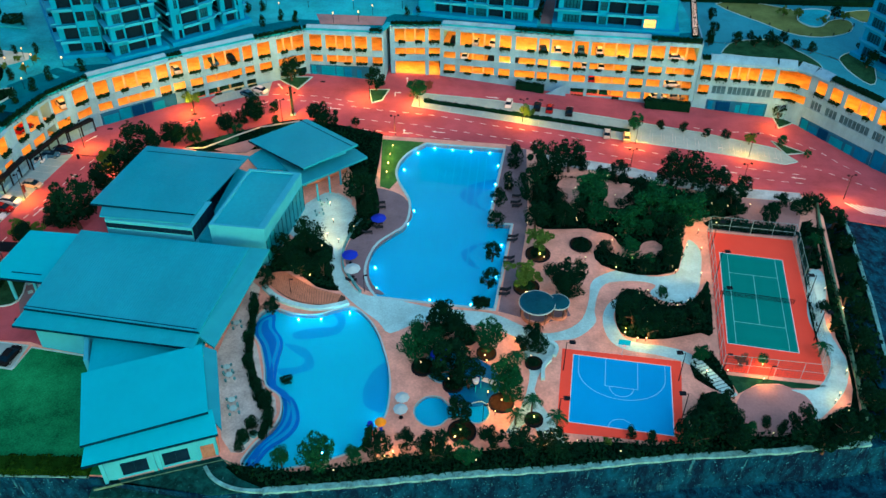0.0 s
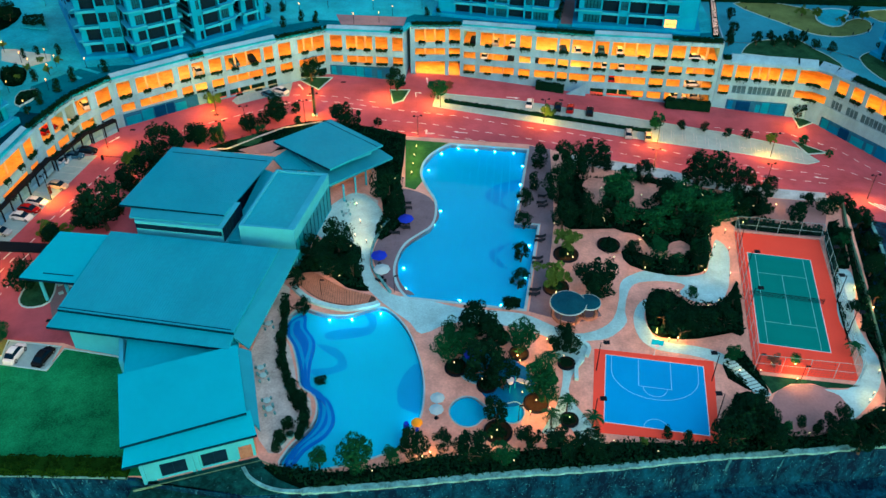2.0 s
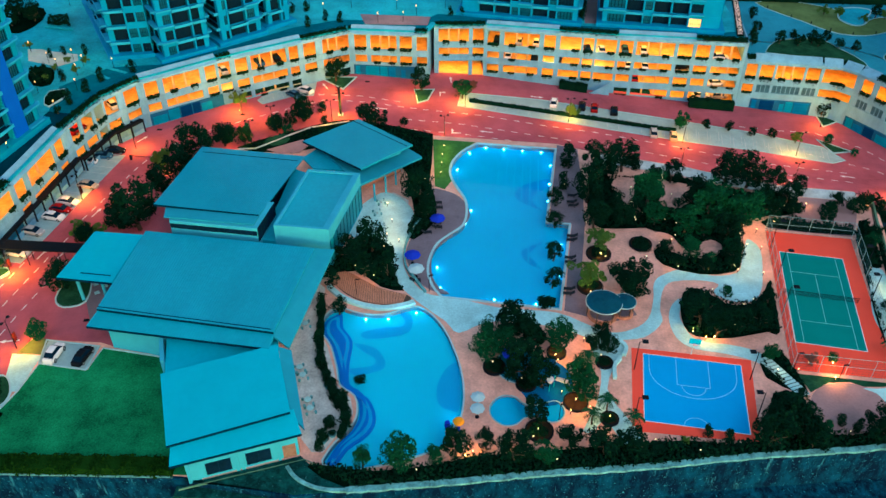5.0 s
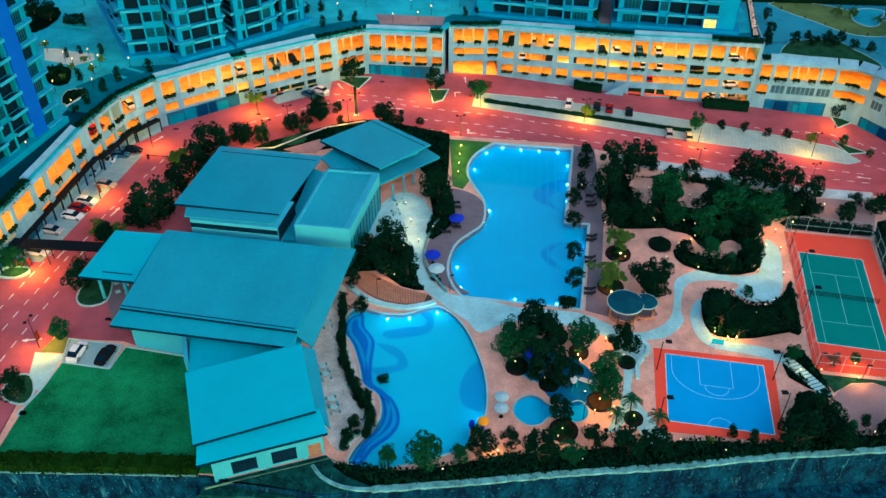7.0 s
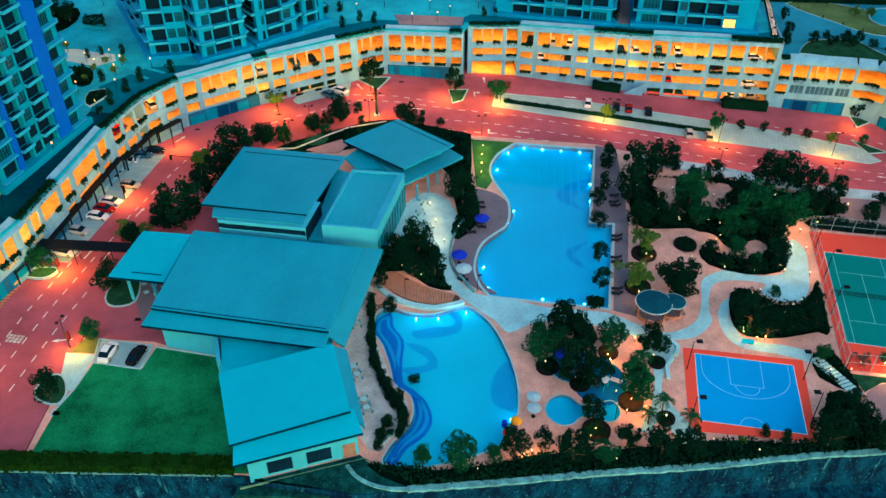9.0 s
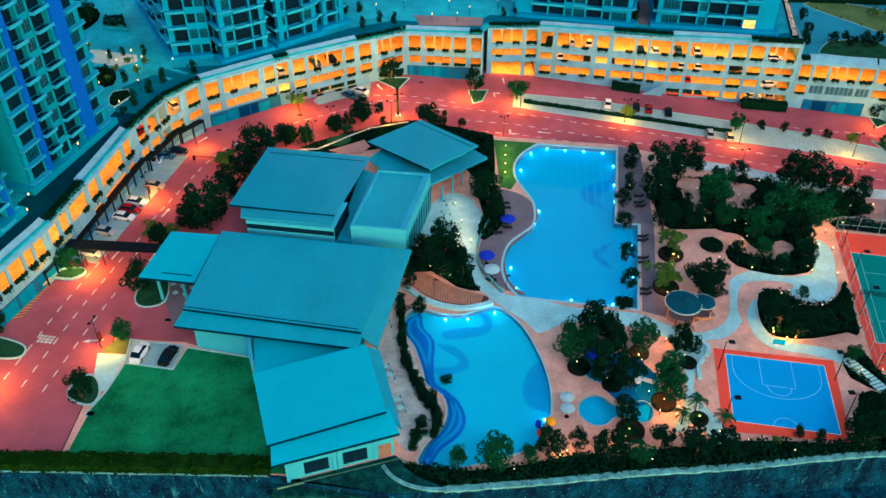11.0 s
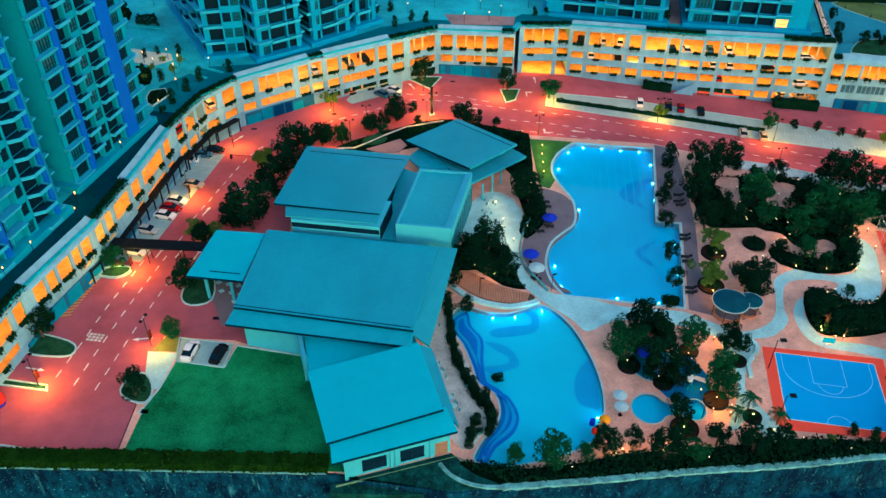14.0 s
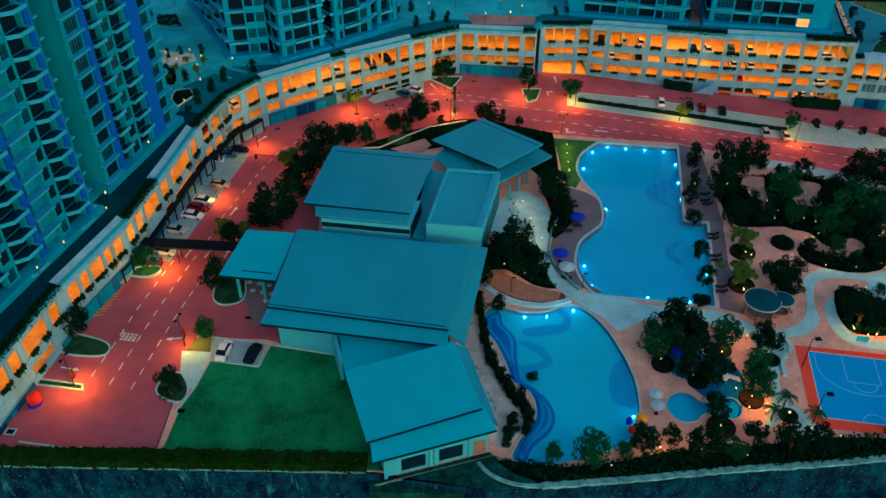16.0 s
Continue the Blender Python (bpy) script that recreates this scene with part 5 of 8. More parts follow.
# D: main hall
D = [(-67.6, 95.0, 6.9), (-39.1, 90.4, 6.9), (-35.9, 111.5, 6.4), (-66.2, 115.8, 6.4)]
lap(roof(D, ROOF, 34), D, 0.02, 0.0, 0.98, 0.15)
D2 = [(-68.3, 91.8, 6.2), (-39.3, 87.6, 6.2), (-39.0, 91.0, 6.5), (-67.5, 95.6, 6.5)]
roof(D2, ROOF, 34)
# The strip slopes east; its shade is put in by the darker fascia colour.
part("side_roof", roof_plane([(-39.4, 90.2, 6.5), (-36.6, 88.5, 5.6), (-32.6, 112.5, 5.4), (-36.2, 112.0, 6.05)], 0.4), FASCIA, club, "blue-green side roof strip, shade of its slope in the colour")
body([(-66.0, 93.4), (-57.4, 91.6), (-41, 89.5), (-37.2, 111), (-64.6, 113.6)], 6.0)
# E: south pavilion
E = [(-49.6, 69.2, 6.4), (-34.2, 75.4, 6.4), (-38.3, 88.6, 6.2), (-54.1, 82.2, 6.2)]
roof(E, ROOF_PALE, 26, "turquoise standing-seam metal roof")
E2 = [(-48.6, 66.4, 5.7), (-32.2, 72.2, 5.7), (-33.9, 76.2, 6.0), (-49.3, 69.9, 6.0)]
roof(E2, ROOF_PALE, 26, "turquoise standing-seam metal roof")
body([(-47.2, 68.4), (-33.2, 73.2), (-37.6, 86.5), (-52.6, 81.3)], 5.6)
part("low_roof", slab([(-57.0, 95.0), (-54.0, 82.4), (-38.4, 88.7), (-39, 92.0)], 4.2, 3.8), ROOF_PALE, club, "turquoise low flat roof")
window_strip((-33.65, 114.4), (-30.05, 131.8), 0.6, 5.6, 10, "teal glazed wall facing the pool", SIDE_GLASS)
part("side_roof", roof_plane([(-34.1, 75.2, 5.8), (-32.0, 73.2, 5.5), (-36.2, 88.2, 5.3), (-38.2, 88.4, 5.9)], 0.4), FASCIA, club, "pale side gutter strip")
part("fin_wall", Shape().box(0, -0.3, -0.3, along((-58.2, 95.5), (-55.2, 86.0))[1], 0.3, 5.0, along((-58.2, 95.5), (-55.2, 86.0))[0]), CLUB_WALL, club, "pale fin wall beside the lawn")


def wall_window(a, b, x0, x1, z0, z1, label, mat):
    m, length = along(a, b)
    w = part("window", lattice([x0, x0 + 0.1, (x0 + x1) / 2 - 0.04, (x0 + x1) / 2 + 0.04, x1 - 0.1, x1], [z0, z0 + 0.1, z1 - 0.1, z1], lambda i, j: i % 2 == 1 and j == 1, -0.14, -0.01), EAVE, club, label, m)
    part("pane", Shape().box(x0 + 0.05, -0.08, z0 + 0.05, x1 - 0.05, -0.012, z1 - 0.05), mat, w, "dark pane")


DOOR_BROWN = material("brown_door_timber", (0.22, 0.13, 0.09), 0.6, vary=0.3, scale=1.0, fine=4)
SA, SB = (-47.2, 68.4), (-33.2, 73.2)
wall_window(SA, SB, 2.2, 5.6, 0.6, 2.9, "wide dark window in the south wall", GLASS)
wall_window(SA, SB, 7.6, 11.0, 0.6, 2.9, "wide dark window in the south wall", GLASS)
part("door", Shape().box(12.6, -0.08, 0.0, 14.4, -0.01, 2.6, along(SA, SB)[0]), DOOR_BROWN, club, "brown timber double door")
for x in (-0.3, 6.1, 6.8, 11.8):
    part("wall_pier", Shape().box(x, -0.25, -0.2, x + 0.5, -0.005, 5.3, along(SA, SB)[0]), CLUB_WALL, club, "pale wall pier")
# timber front towards the pool
part("pool_front", Shape().box(0.2, -0.1, 0.1, 20.5, -0.01, 3.2, along((-40.6, 89.6), (-37.1, 110.8))[0]), TIMBER, club, "warm timber front under the eave")
part("pool_front", Shape().box(0.2, -0.1, 0.1, 13.0, -0.01, 3.0, along((-33.15, 73.3), (-37.5, 86.4))[0]), TIMBER, club, "warm timber front under the eave")
part("pool_front", Shape().box(0.2, -0.1, 0.1, 9.6, -0.01, 3.2, along((-31.0, 139.5), (-23.2, 145.3))[0]), TIMBER, club, "warm timber front under the eave")
# porch canopy
CAN = [(-77.4, 103.4, 6.0), (-67.8, 102.2, 6.0), (-66.5, 114.9, 6.2), (-75.2, 115.7, 6.2)]
lap(roof(CAN, ROOF_PALE, 16, "turquoise porch canopy"), CAN, 0.12, 0.35, 0.9)
for x, y in ((-74.8, 104.6), (-70.5, 104.2), (-73.2, 113.5), (-68.5, 113.2)):
    part("column", Shape().tube([(x, y, -0.2), (x, y, 5.7)], [0.3, 0.3], 10), CLUB_WALL, club, "pale porch column")

# ---- where the plants stand: x, y, crown radius ----
GREEN_TREES = [(0.9, 72.7, 1.9), (-6.6, 92.0, 2.5), (-6.0, 95.6, 2.3), (4.8, 94.2, 2.6), (7.2, 85.8, 2.9), (7.8, 83.9, 1.9), (-3.8, 93.4, 2.2), (-24.2, 71.6, 1.5), (-18.9, 71.2, 2.6), (-14.3, 72.3, 1.4), (41.8, 78.7, 1.0), (47.4, 92.6, 0.9), (37.6, 93.0, 1.3), (64.5, 122.2, 1.4), (34.4, 107.4, 1.1), (25.6, 134.3, 3.8), (26.0, 127.9, 2.4), (36.4, 128.7, 3.9), (42.1, 127.7, 3.5), (30.7, 125.0, 2.6), (30.6, 118.4, 2.0), (33.6, 116.6, 1.2), (38.0, 119.2, 1.8), (34.6, 124.6, 1.7)]
DARK_TREES_A = [(-1.3, 88.0, 3.5), (-2.6, 97.4, 3.2), (-0.4, 94.2, 2.9), (1.6, 86.6, 2.6), (0.3, 80.0, 2.0), (10.4, 94.4, 1.5), (12.3, 96.0, 1.3), (12.0, 97.6, 1.5), (-7.1, 74.8, 1.0), (-3.1, 72.7, 1.7), (4.7, 75.4, 1.2), (9.3, 74.0, 1.7), (13.6, 74.4, 1.5), (-11.5, 73.6, 1.5), (34.6, 78.8, 2.4), (37.2, 77.9, 2.2), (33.1, 76.1, 1.9), (38.9, 75.8, 1.6), (48.4, 77.6, 1.7), (40.0, 84.8, 1.0), (63.5, 96.2, 1.8), (61.7, 90.1, 1.7), (60.2, 84.1, 2.0), (54.5, 77.3, 1.9), (51.2, 75.7, 1.4), (65.2, 107.1, 1.7), (67.5, 114.8, 1.6), (28.3, 100.1, 3.3), (30.6, 97.8, 2.2), (34.2, 99.1, 2.3), (38.2, 100.5, 2.0), (40.8, 105.5, 1.4), (-30.6, 115.1, 2.8)]
DARK_TREES_B = [(-27.1, 118.4, 2.9), (-23.7, 111.6, 2.1), (-27.7, 111.8, 2.4), (-33.1, 109.0, 1.7), (-19.0, 133.9, 3.3), (-17.2, 128.6, 2.1), (-19.6, 139.9, 1.9), (-31.0, 102.3, 1.4), (17.0, 143.0, 3.8), (22.5, 146.4, 3.3), (13.8, 135.2, 3.1), (14.3, 126.7, 2.6), (19.7, 127.7, 2.1), (30.5, 129.1, 2.3), (31.6, 142.2, 2.3), (42.0, 140.9, 3.6), (46.5, 141.0, 3.6), (50.1, 138.7, 2.8), (53.2, 135.6, 2.4), (56.9, 140.2, 1.6), (34.1, 132.9, 3.1), (38.4, 123.8, 2.7), (45.4, 130.5, 3.0), (19.5, 110.2, 2.6), (17.9, 107.9, 2.3), (26.3, 119.2, 1.5), (37.9, 117.4, 2.0), (23.0, 130.0, 2.0), (19.2, 132.6, 1.9), (32.1, 114.2, 1.5), (37.4, 115.2, 1.4), (27.9, 115.6, 1.2)]
DARK_TREES_C = [(7.8, 134.2, 1.4), (7.0, 127.1, 1.8), (5.9, 117.2, 2.1), (5.1, 109.8, 1.8)]
LIGHT_TREES = [(21.2, 76.3, 0.6), (14.5, 120.8, 2.0), (11.3, 110.2, 2.1)]
ROUND_BUSHES = [(11.7, 91.7, 1.0), (10.8, 80.2, 1.1), (17.4, 75.3, 1.1), (-26.1, 87.2, 1.1), (29.2, 146.1, 1.5), (22.3, 120.7, 1.8), (3.6, 105.0, 1.6)]
PALMS = [(8.9, 91.0, 1.2), (10.8, 81.9, 1.5), (8.3, 79.4, 1.1), (14.2, 79.1, 1.0), (56.7, 94.3, 1.3)]
COLUMN_TREES = [(24.6, 77.6, 0.7), (27.3, 76.7, 0.7), (44.3, 80.1, 0.7), (46.3, 78.9, 0.7), (-33.3, 94.8, 0.8), (-32.6, 89.9, 0.8), (-30.1, 85.2, 0.8), (-28.6, 81.7, 0.8), (-27.1, 78.6, 0.8), (-29.9, 77.9, 0.6), (-30.6, 75.7, 0.6), (25.4, 147.1, 1.0), (11.2, 148.4, 1.6), (9.7, 139.8, 1.1)]
COPPER_TREES = [(43.9, 92.3, 0.9)]
DARK_TREES_ROAD = [(-42.0, 189.4, 2.5), (-20.8, 186.3, 2.5), (-23.9, 168.2, 1.1), (-30.7, 164.9, 3.3), (-62.8, 157.6, 2.1), (-52.9, 165.6, 1.8), (-47.1, 169.0, 2.3), (-43.4, 172.7, 1.3), (-75.6, 125.6, 2.1), (-66.9, 156.3, 1.5), (47.9, 176.2, 1.2), (53.3, 175.9, 1.1), (58.3, 174.0, 1.1), (62.9, 173.8, 1.2), (79.2, 186.1, 1.9), (69.2, 134.7, 3.4), (73.4, 133.6, 2.7), (66.2, 137.7, 2.0), (-99.4, 94.6, 2.1), (-80.4, 82.3, 1.8), (-79.6, 107.4, 2.3), (-79.2, 120.5, 1.7), (-66.6, 149.2, 3.4), (-69.0, 144.1, 2.8), (-69.6, 136.2, 2.9), (-71.5, 125.5, 3.9), (-74.9, 126.1, 2.6), (-80.4, 121.1, 1.5), (-62.8, 157.4, 2.2), (-58.5, 158.0, 1.6)]
LIGHT_TREES_ROAD = [(-63.1, 175.1, 1.6), (-74.7, 148.7, 1.5), (-81.6, 122.8, 1.5), (-87.1, 163.8, 1.3), (15.5, 177.7, 1.5), (68.3, 172.2, 1.2), (-73.6, 148.1, 1.9), (-78.2, 122.0, 1.5)]
GREEN_TREES_ROAD = [(-93.8, 112.6, 2.3), (-10.6, 183.6, 2.7), (-78.4, 94.6, 1.8), (-59.0, 161.8, 1.6), (-49.6, 161.8, 1.5), (41.5, 175.3, 2.0), (75.9, 172.1, 1.3), (80.6, 167.8, 1.0)]
COPPER_TREES_ROAD = [(-7.8, 189.0, 1.0)]
COLUMN_TREES_ROAD = [(-42.1, 166.9, 0.8)]

# ---- plants ----
def crown_mesh(name, seed, kind):
    """A crown of radius 1 round its own middle: lobes of small leaves with gaps."""
    rnd = random.Random(seed)
    s = Shape()
    if kind == "column":
        lobes = [(Vector((rnd.gauss(0, 0.25), rnd.gauss(0, 0.25), -1.7 + 3.4 * i / 13)), 0.75 - 0.35 * abs(i / 13 - 0.35)) for i in range(14)]
        count, size = 1000, 0.15
    elif kind == "bush":
        lobes = [(Vector((rnd.uniform(-0.55, 0.55), rnd.uniform(-0.55, 0.55), rnd.uniform(-0.35, 0.1))), rnd.uniform(0.35, 0.5)) for i in range(16)]
        count, size = 900, 0.11
    elif kind == "airy":
        lobes = [(Vector((rnd.gauss(0, 0.5), rnd.gauss(0, 0.5), rnd.gauss(0.05, 0.4))), rnd.uniform(0.16, 0.36)) for i in range(26)]
        count, size = 2700, 0.1
    else:
        lobes = []
        for i in range(30):
            a, h = rnd.uniform(0, 6.28), rnd.uniform(-0.7, 0.85)
            r = rnd.uniform(0.3, 0.92) * math.sqrt(max(0.12, 1 - h * h))
            lobes.append((Vector((r * math.cos(a), r * math.sin(a), h * 0.9)), rnd.uniform(0.15, 0.4)))
        count, size = 3300, 0.064
    for i in range(count):
        c, r = lobes[rnd.randrange(len(lobes))]
        d = Vector((rnd.gauss(0, 1), rnd.gauss(0, 1), rnd.gauss(0, 1))).normalized()
        leaf(s, rnd, c + d * r * rnd.uniform(0.75, 1.08), size * rnd.uniform(0.6, 1.4))
    return s.mesh(name)


def trunk_mesh(seed, height):
    rnd = random.Random(seed)
    s = Shape()
    lean = Vector((rnd.uniform(-0.1, 0.1), rnd.uniform(-0.1, 0.1), 0))
    s.tube([(0, 0, -0.3), Vector((0, 0, height * 0.5)) + lean, Vector((0, 0, height)) + lean * 2], [0.11, 0.08, 0.05], 7)
    for i in range(5):
        a = 1.3 * i + rnd.uniform(-0.3, 0.3)
        b = Vector((0, 0, height * rnd.uniform(0.45, 0.8))) + lean
        s.tube([b, b + Vector((0.3 * math.cos(a), 0.3 * math.sin(a), 0.3)), b + Vector((0.65 * math.cos(a), 0.65 * math.sin(a), 0.5))], [0.05, 0.035, 0.015], 5)
    return s.mesh("trunk")


def palm_parts(seed):
    rnd = random.Random(seed)
    t = Shape().tube([(0, 0, -0.2), (0.08, 0.05, 2.2), (0.15, 0.0, 4.4)], [0.2, 0.15, 0.12], 8).mesh("trunk")
    s = Shape()
    for i in range(15):
        a = i * 2.4 + rnd.uniform(-0.2, 0.2)
        lift = rnd.uniform(0.1, 0.9)
        u = Vector((math.cos(a), math.sin(a), 0))
        w = Vector((-math.sin(a), math.cos(a), 0))
        pts = [Vector((0.15, 0, 4.4)) + u * (2.0 * k / 6) + Vector((0, 0, lift * (k / 6) * 1.6 - 1.9 * (k / 6) ** 2)) for k in range(7)]
        for k in range(6):
            for side in (-1, 1):
                for q in (0.25, 0.75):
                    p = pts[k].lerp(pts[k + 1], q)
                    tip = p + w * side * 0.5 + u * 0.25 + Vector((0, 0, -0.2))
                    s.add([p, p + u * 0.16, tip], [(0, 1, 2)])
        s.tube(pts, [0.03] * 7, 4)
    return t, s.mesh("fronds")


KINDS = {}
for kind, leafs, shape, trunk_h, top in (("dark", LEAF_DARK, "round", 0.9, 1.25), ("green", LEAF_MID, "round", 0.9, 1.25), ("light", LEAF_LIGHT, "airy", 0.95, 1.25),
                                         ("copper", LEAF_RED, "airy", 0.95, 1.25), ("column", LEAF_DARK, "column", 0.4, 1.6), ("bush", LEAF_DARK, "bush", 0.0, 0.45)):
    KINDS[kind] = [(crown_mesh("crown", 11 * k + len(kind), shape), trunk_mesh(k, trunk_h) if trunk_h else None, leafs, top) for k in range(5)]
LABELS = {"dark": "broad dark green garden tree", "green": "full leafy green garden tree", "light": "light green tree with an open crown", "copper": "small tree with copper leaves",
          "column": "slim columnar dark green tree", "bush": "round clipped dark green bush"}
plant_rnd = random.Random(3)


def plant(kind, spots, level=flat, group=""):
    for x, y, r in spots:
        crown, trunk, leafs, top = KINDS[kind][plant_rnd.randrange(5)]
        z = level(x, y)
        ob = thing("bush" if kind == "bush" else "tree", LABELS[kind], "bush" if kind == "bush" else "tree", group, pose(x, y, z, 0, 0, plant_rnd.uniform(0, 360)))
        ob.scale = (r, r, r * plant_rnd.uniform(0.9, 1.1))
        if trunk:
            part("trunk", trunk, BARK, ob, "brown trunk")
        part("crown", crown, leafs, ob, "", pose(0, 0, top))


PALM_PARTS = [palm_parts(1), palm_parts(2)]


def palms(spots, scale=1.0):
    for i, (x, y, r) in enumerate(spots):
        ob = thing("palm", "small palm tree with arching fronds", "palm tree", "garden palms", pose(x, y, 0, 0, 0, 77 * i))
        ob.scale = (scale, scale, scale * 0.8)
        t, f = PALM_PARTS[i % 2]
        part("trunk", t, BARK, ob, "slender trunk")
        part("fronds", f, LEAF_MID, ob, "green fronds")


CLEARINGS = ([(20.0, 142.4), (21.9, 143.9), (24.9, 143.6), (24.0, 139.8), (23.6, 135.8), (24.1, 131.0), (22.4, 131.0), (20.2, 134.8), (19.8, 137.0), (20.4, 138.4), (19.6, 139.8)],
             [(28.8, 143.2), (31.5, 142.9), (35.6, 141.2), (34.4, 138.0), (33.2, 132.6), (28.6, 131.6), (28.0, 135.0), (29.0, 137.9)],
             [(23.6, 125.0), (26.5, 125.6), (28.6, 124.4), (29.6, 121.6), (32.4, 120.2), (33.6, 122.4), (35.6, 123.4), (37.2, 122.0), (36.8, 120.2), (35.2, 118.6), (32.8, 117.4), (30.8, 118.0), (28.8, 118.9), (27.3, 120.2), (27.0, 121.4), (25.2, 120.8), (23.4, 119.4)])
VERGE_GAP = [(x, y - 1.0) for x, y in VERGE] + [(x, y + 1.0) for x, y in reversed(VERGE)]
HALL_GAP = [(-53.2, 152.6), (-53.5, 157.3), (-49.9, 159.8), (-45.4, 157.8), (-43.5, 154.7), (-45.5, 151.9)]
STEP_GAP = [(36.2, 93.4), (37.9, 94.0), (41.8, 86.4), (39.9, 85.2)]
for poly in CLEARINGS:
    overlay("paving", poly, PAVER, "pink paved clearing among the shrubs", "paving", 0.16, 3)


def undergrowth(poly, label, density, low, high, mat, size=0.3, level=flat, seed=1):
    """Shrubs that nobody could count, over a bed."""
    rnd = random.Random(seed)
    s = Shape()
    x0, x1 = min(p[0] for p in poly), max(p[0] for p in poly)
    y0, y1 = min(p[1] for p in poly), max(p[1] for p in poly)
    for i in range(int((x1 - x0) * (y1 - y0) * density)):
        x, y = rnd.uniform(x0, x1), rnd.uniform(y0, y1)
        if inside(poly, x, y) and not any(inside(c, x, y) for c in CLEARINGS + (STEP_GAP, VERGE_GAP, HALL_GAP)):
            h = low + (high - low) * max(0, min(1, 0.5 + 0.9 * noise.noise(Vector((x * 0.35, y * 0.35, seed)))))
            leaf(s, rnd, Vector((x, y, level(x, y) + 0.1 + h * rnd.uniform(0.35, 1.0))), size * rnd.uniform(0.6, 1.3))
    ob = part("undergrowth", s, mat)
    return tagged(ob, label, "shrubs", "", "stuff")


def hedge(line, w, h, label, mat, level=flat, base=0.0, density=26, seed=2):
    rnd = random.Random(seed)
    s = Shape()
    for a, b in zip(line, line[1:]):
        m, length = along(a, b)
        n = max(1, int(length / 3))
        for i in range(n):
            p, q = m @ Vector((length * i / n, 0, 0)), m @ Vector((length * (i + 1) / n, 0, 0))
            z = base + level((p.x + q.x) / 2, (p.y + q.y) / 2)
            s.box(length * i / n, -w * 0.38, z - 0.1, length * (i + 1) / n, w * 0.38, z + h * 0.86, m)
        for i in range(int(length * density)):
            x = rnd.uniform(0, length)
            ww = w * (0.85 + 0.3 * noise.noise(Vector((x * 0.8, seed, 0))))
            face = rnd.random()
            hh = h * (0.9 + 0.35 * noise.noise(Vector((x * 0.5, seed, 3))))
            y, z = (rnd.uniform(-ww / 2, ww / 2), hh) if face < 0.5 else (rnd.choice((-1, 1)) * ww / 2, rnd.uniform(0, hh))
            p = m @ Vector((x, y, 0))
            leaf(s, rnd, Vector((p.x, p.y, base + level(p.x, p.y) + z)), 0.26 * rnd.uniform(0.6, 1.3))
    ob = part("hedge", s, mat)
    return tagged(ob, label, "hedge", "", "stuff")


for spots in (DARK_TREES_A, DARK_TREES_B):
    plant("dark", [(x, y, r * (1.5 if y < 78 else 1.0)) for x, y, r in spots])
plant("green", GREEN_TREES)
plant("light", LIGHT_TREES)
plant("column", COLUMN_TREES)
plant("bush", ROUND_BUSHES)
plant("copper", COPPER_TREES)
palms(PALMS, 0.75)
plant("dark", [(x, y, 1.7) for x, y, r in DARK_TREES_C])
hedge([(2.6, 105.6), (5.2, 105.2)], 1.3, 0.9, "low clipped hedge at the pool corner", LEAF_DARK, density=70, seed=14)
plant("dark", [(x, y, r * (1.2 if x < -55 else 1.0)) for x, y, r in DARK_TREES_ROAD], road_level)
plant("green", GREEN_TREES_ROAD, road_level)
plant("light", LIGHT_TREES_ROAD, road_level)
plant("copper", COPPER_TREES_ROAD, road_level)
plant("column", COLUMN_TREES_ROAD, road_level)
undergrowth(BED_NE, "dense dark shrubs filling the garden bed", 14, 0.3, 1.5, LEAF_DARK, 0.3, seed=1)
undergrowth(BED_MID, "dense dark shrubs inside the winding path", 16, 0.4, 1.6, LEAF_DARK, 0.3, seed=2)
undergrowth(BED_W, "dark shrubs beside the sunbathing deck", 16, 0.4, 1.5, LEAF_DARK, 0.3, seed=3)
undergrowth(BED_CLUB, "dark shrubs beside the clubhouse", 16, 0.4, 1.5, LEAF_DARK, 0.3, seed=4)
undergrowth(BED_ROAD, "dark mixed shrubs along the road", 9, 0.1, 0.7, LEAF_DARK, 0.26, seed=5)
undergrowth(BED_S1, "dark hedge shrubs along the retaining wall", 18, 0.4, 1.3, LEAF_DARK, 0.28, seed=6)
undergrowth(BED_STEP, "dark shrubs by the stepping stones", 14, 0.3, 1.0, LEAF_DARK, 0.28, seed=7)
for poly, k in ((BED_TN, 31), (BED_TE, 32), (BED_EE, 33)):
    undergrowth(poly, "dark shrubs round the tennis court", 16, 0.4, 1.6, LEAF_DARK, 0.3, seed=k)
plant("bush", [(0.6, 77.9, 1.5), (11.0, 80.3, 1.0), (11.7, 91.6, 1.0), (-5.5, 90.3, 1.6), (14.2, 118.8, 1.6), (11.6, 109.6, 1.6), (22.3, 121.8, 1.6), (1.2, 97.2, 1.8), (-0.8, 86.8, 1.5)])
plant("dark", [(12.6, 94.0, 1.6), (18.5, 106.5, 2.2), (17.0, 110.0, 2.4), (61.0, 100.0, 1.2), (60.5, 104.5, 1.3), (63.2, 121.0, 1.3), (66.0, 124.5, 1.4), (53.0, 131.0, 1.7), (58.5, 129.5, 1.8), (49.5, 131.5, 1.6)])
SLOPE_WALL = [(75.4, 136.0), (74.8, 128.9), (73.2, 119.2), (71.4, 108.9), (69.2, 98.0), (66.6, 88.0), (64.2, 78.5)]
structure("slope_wall", band(SLOPE_WALL, 0.4, -2.2, -9.0), RETAIN, "stained concrete wall below the garden slope", "wall")
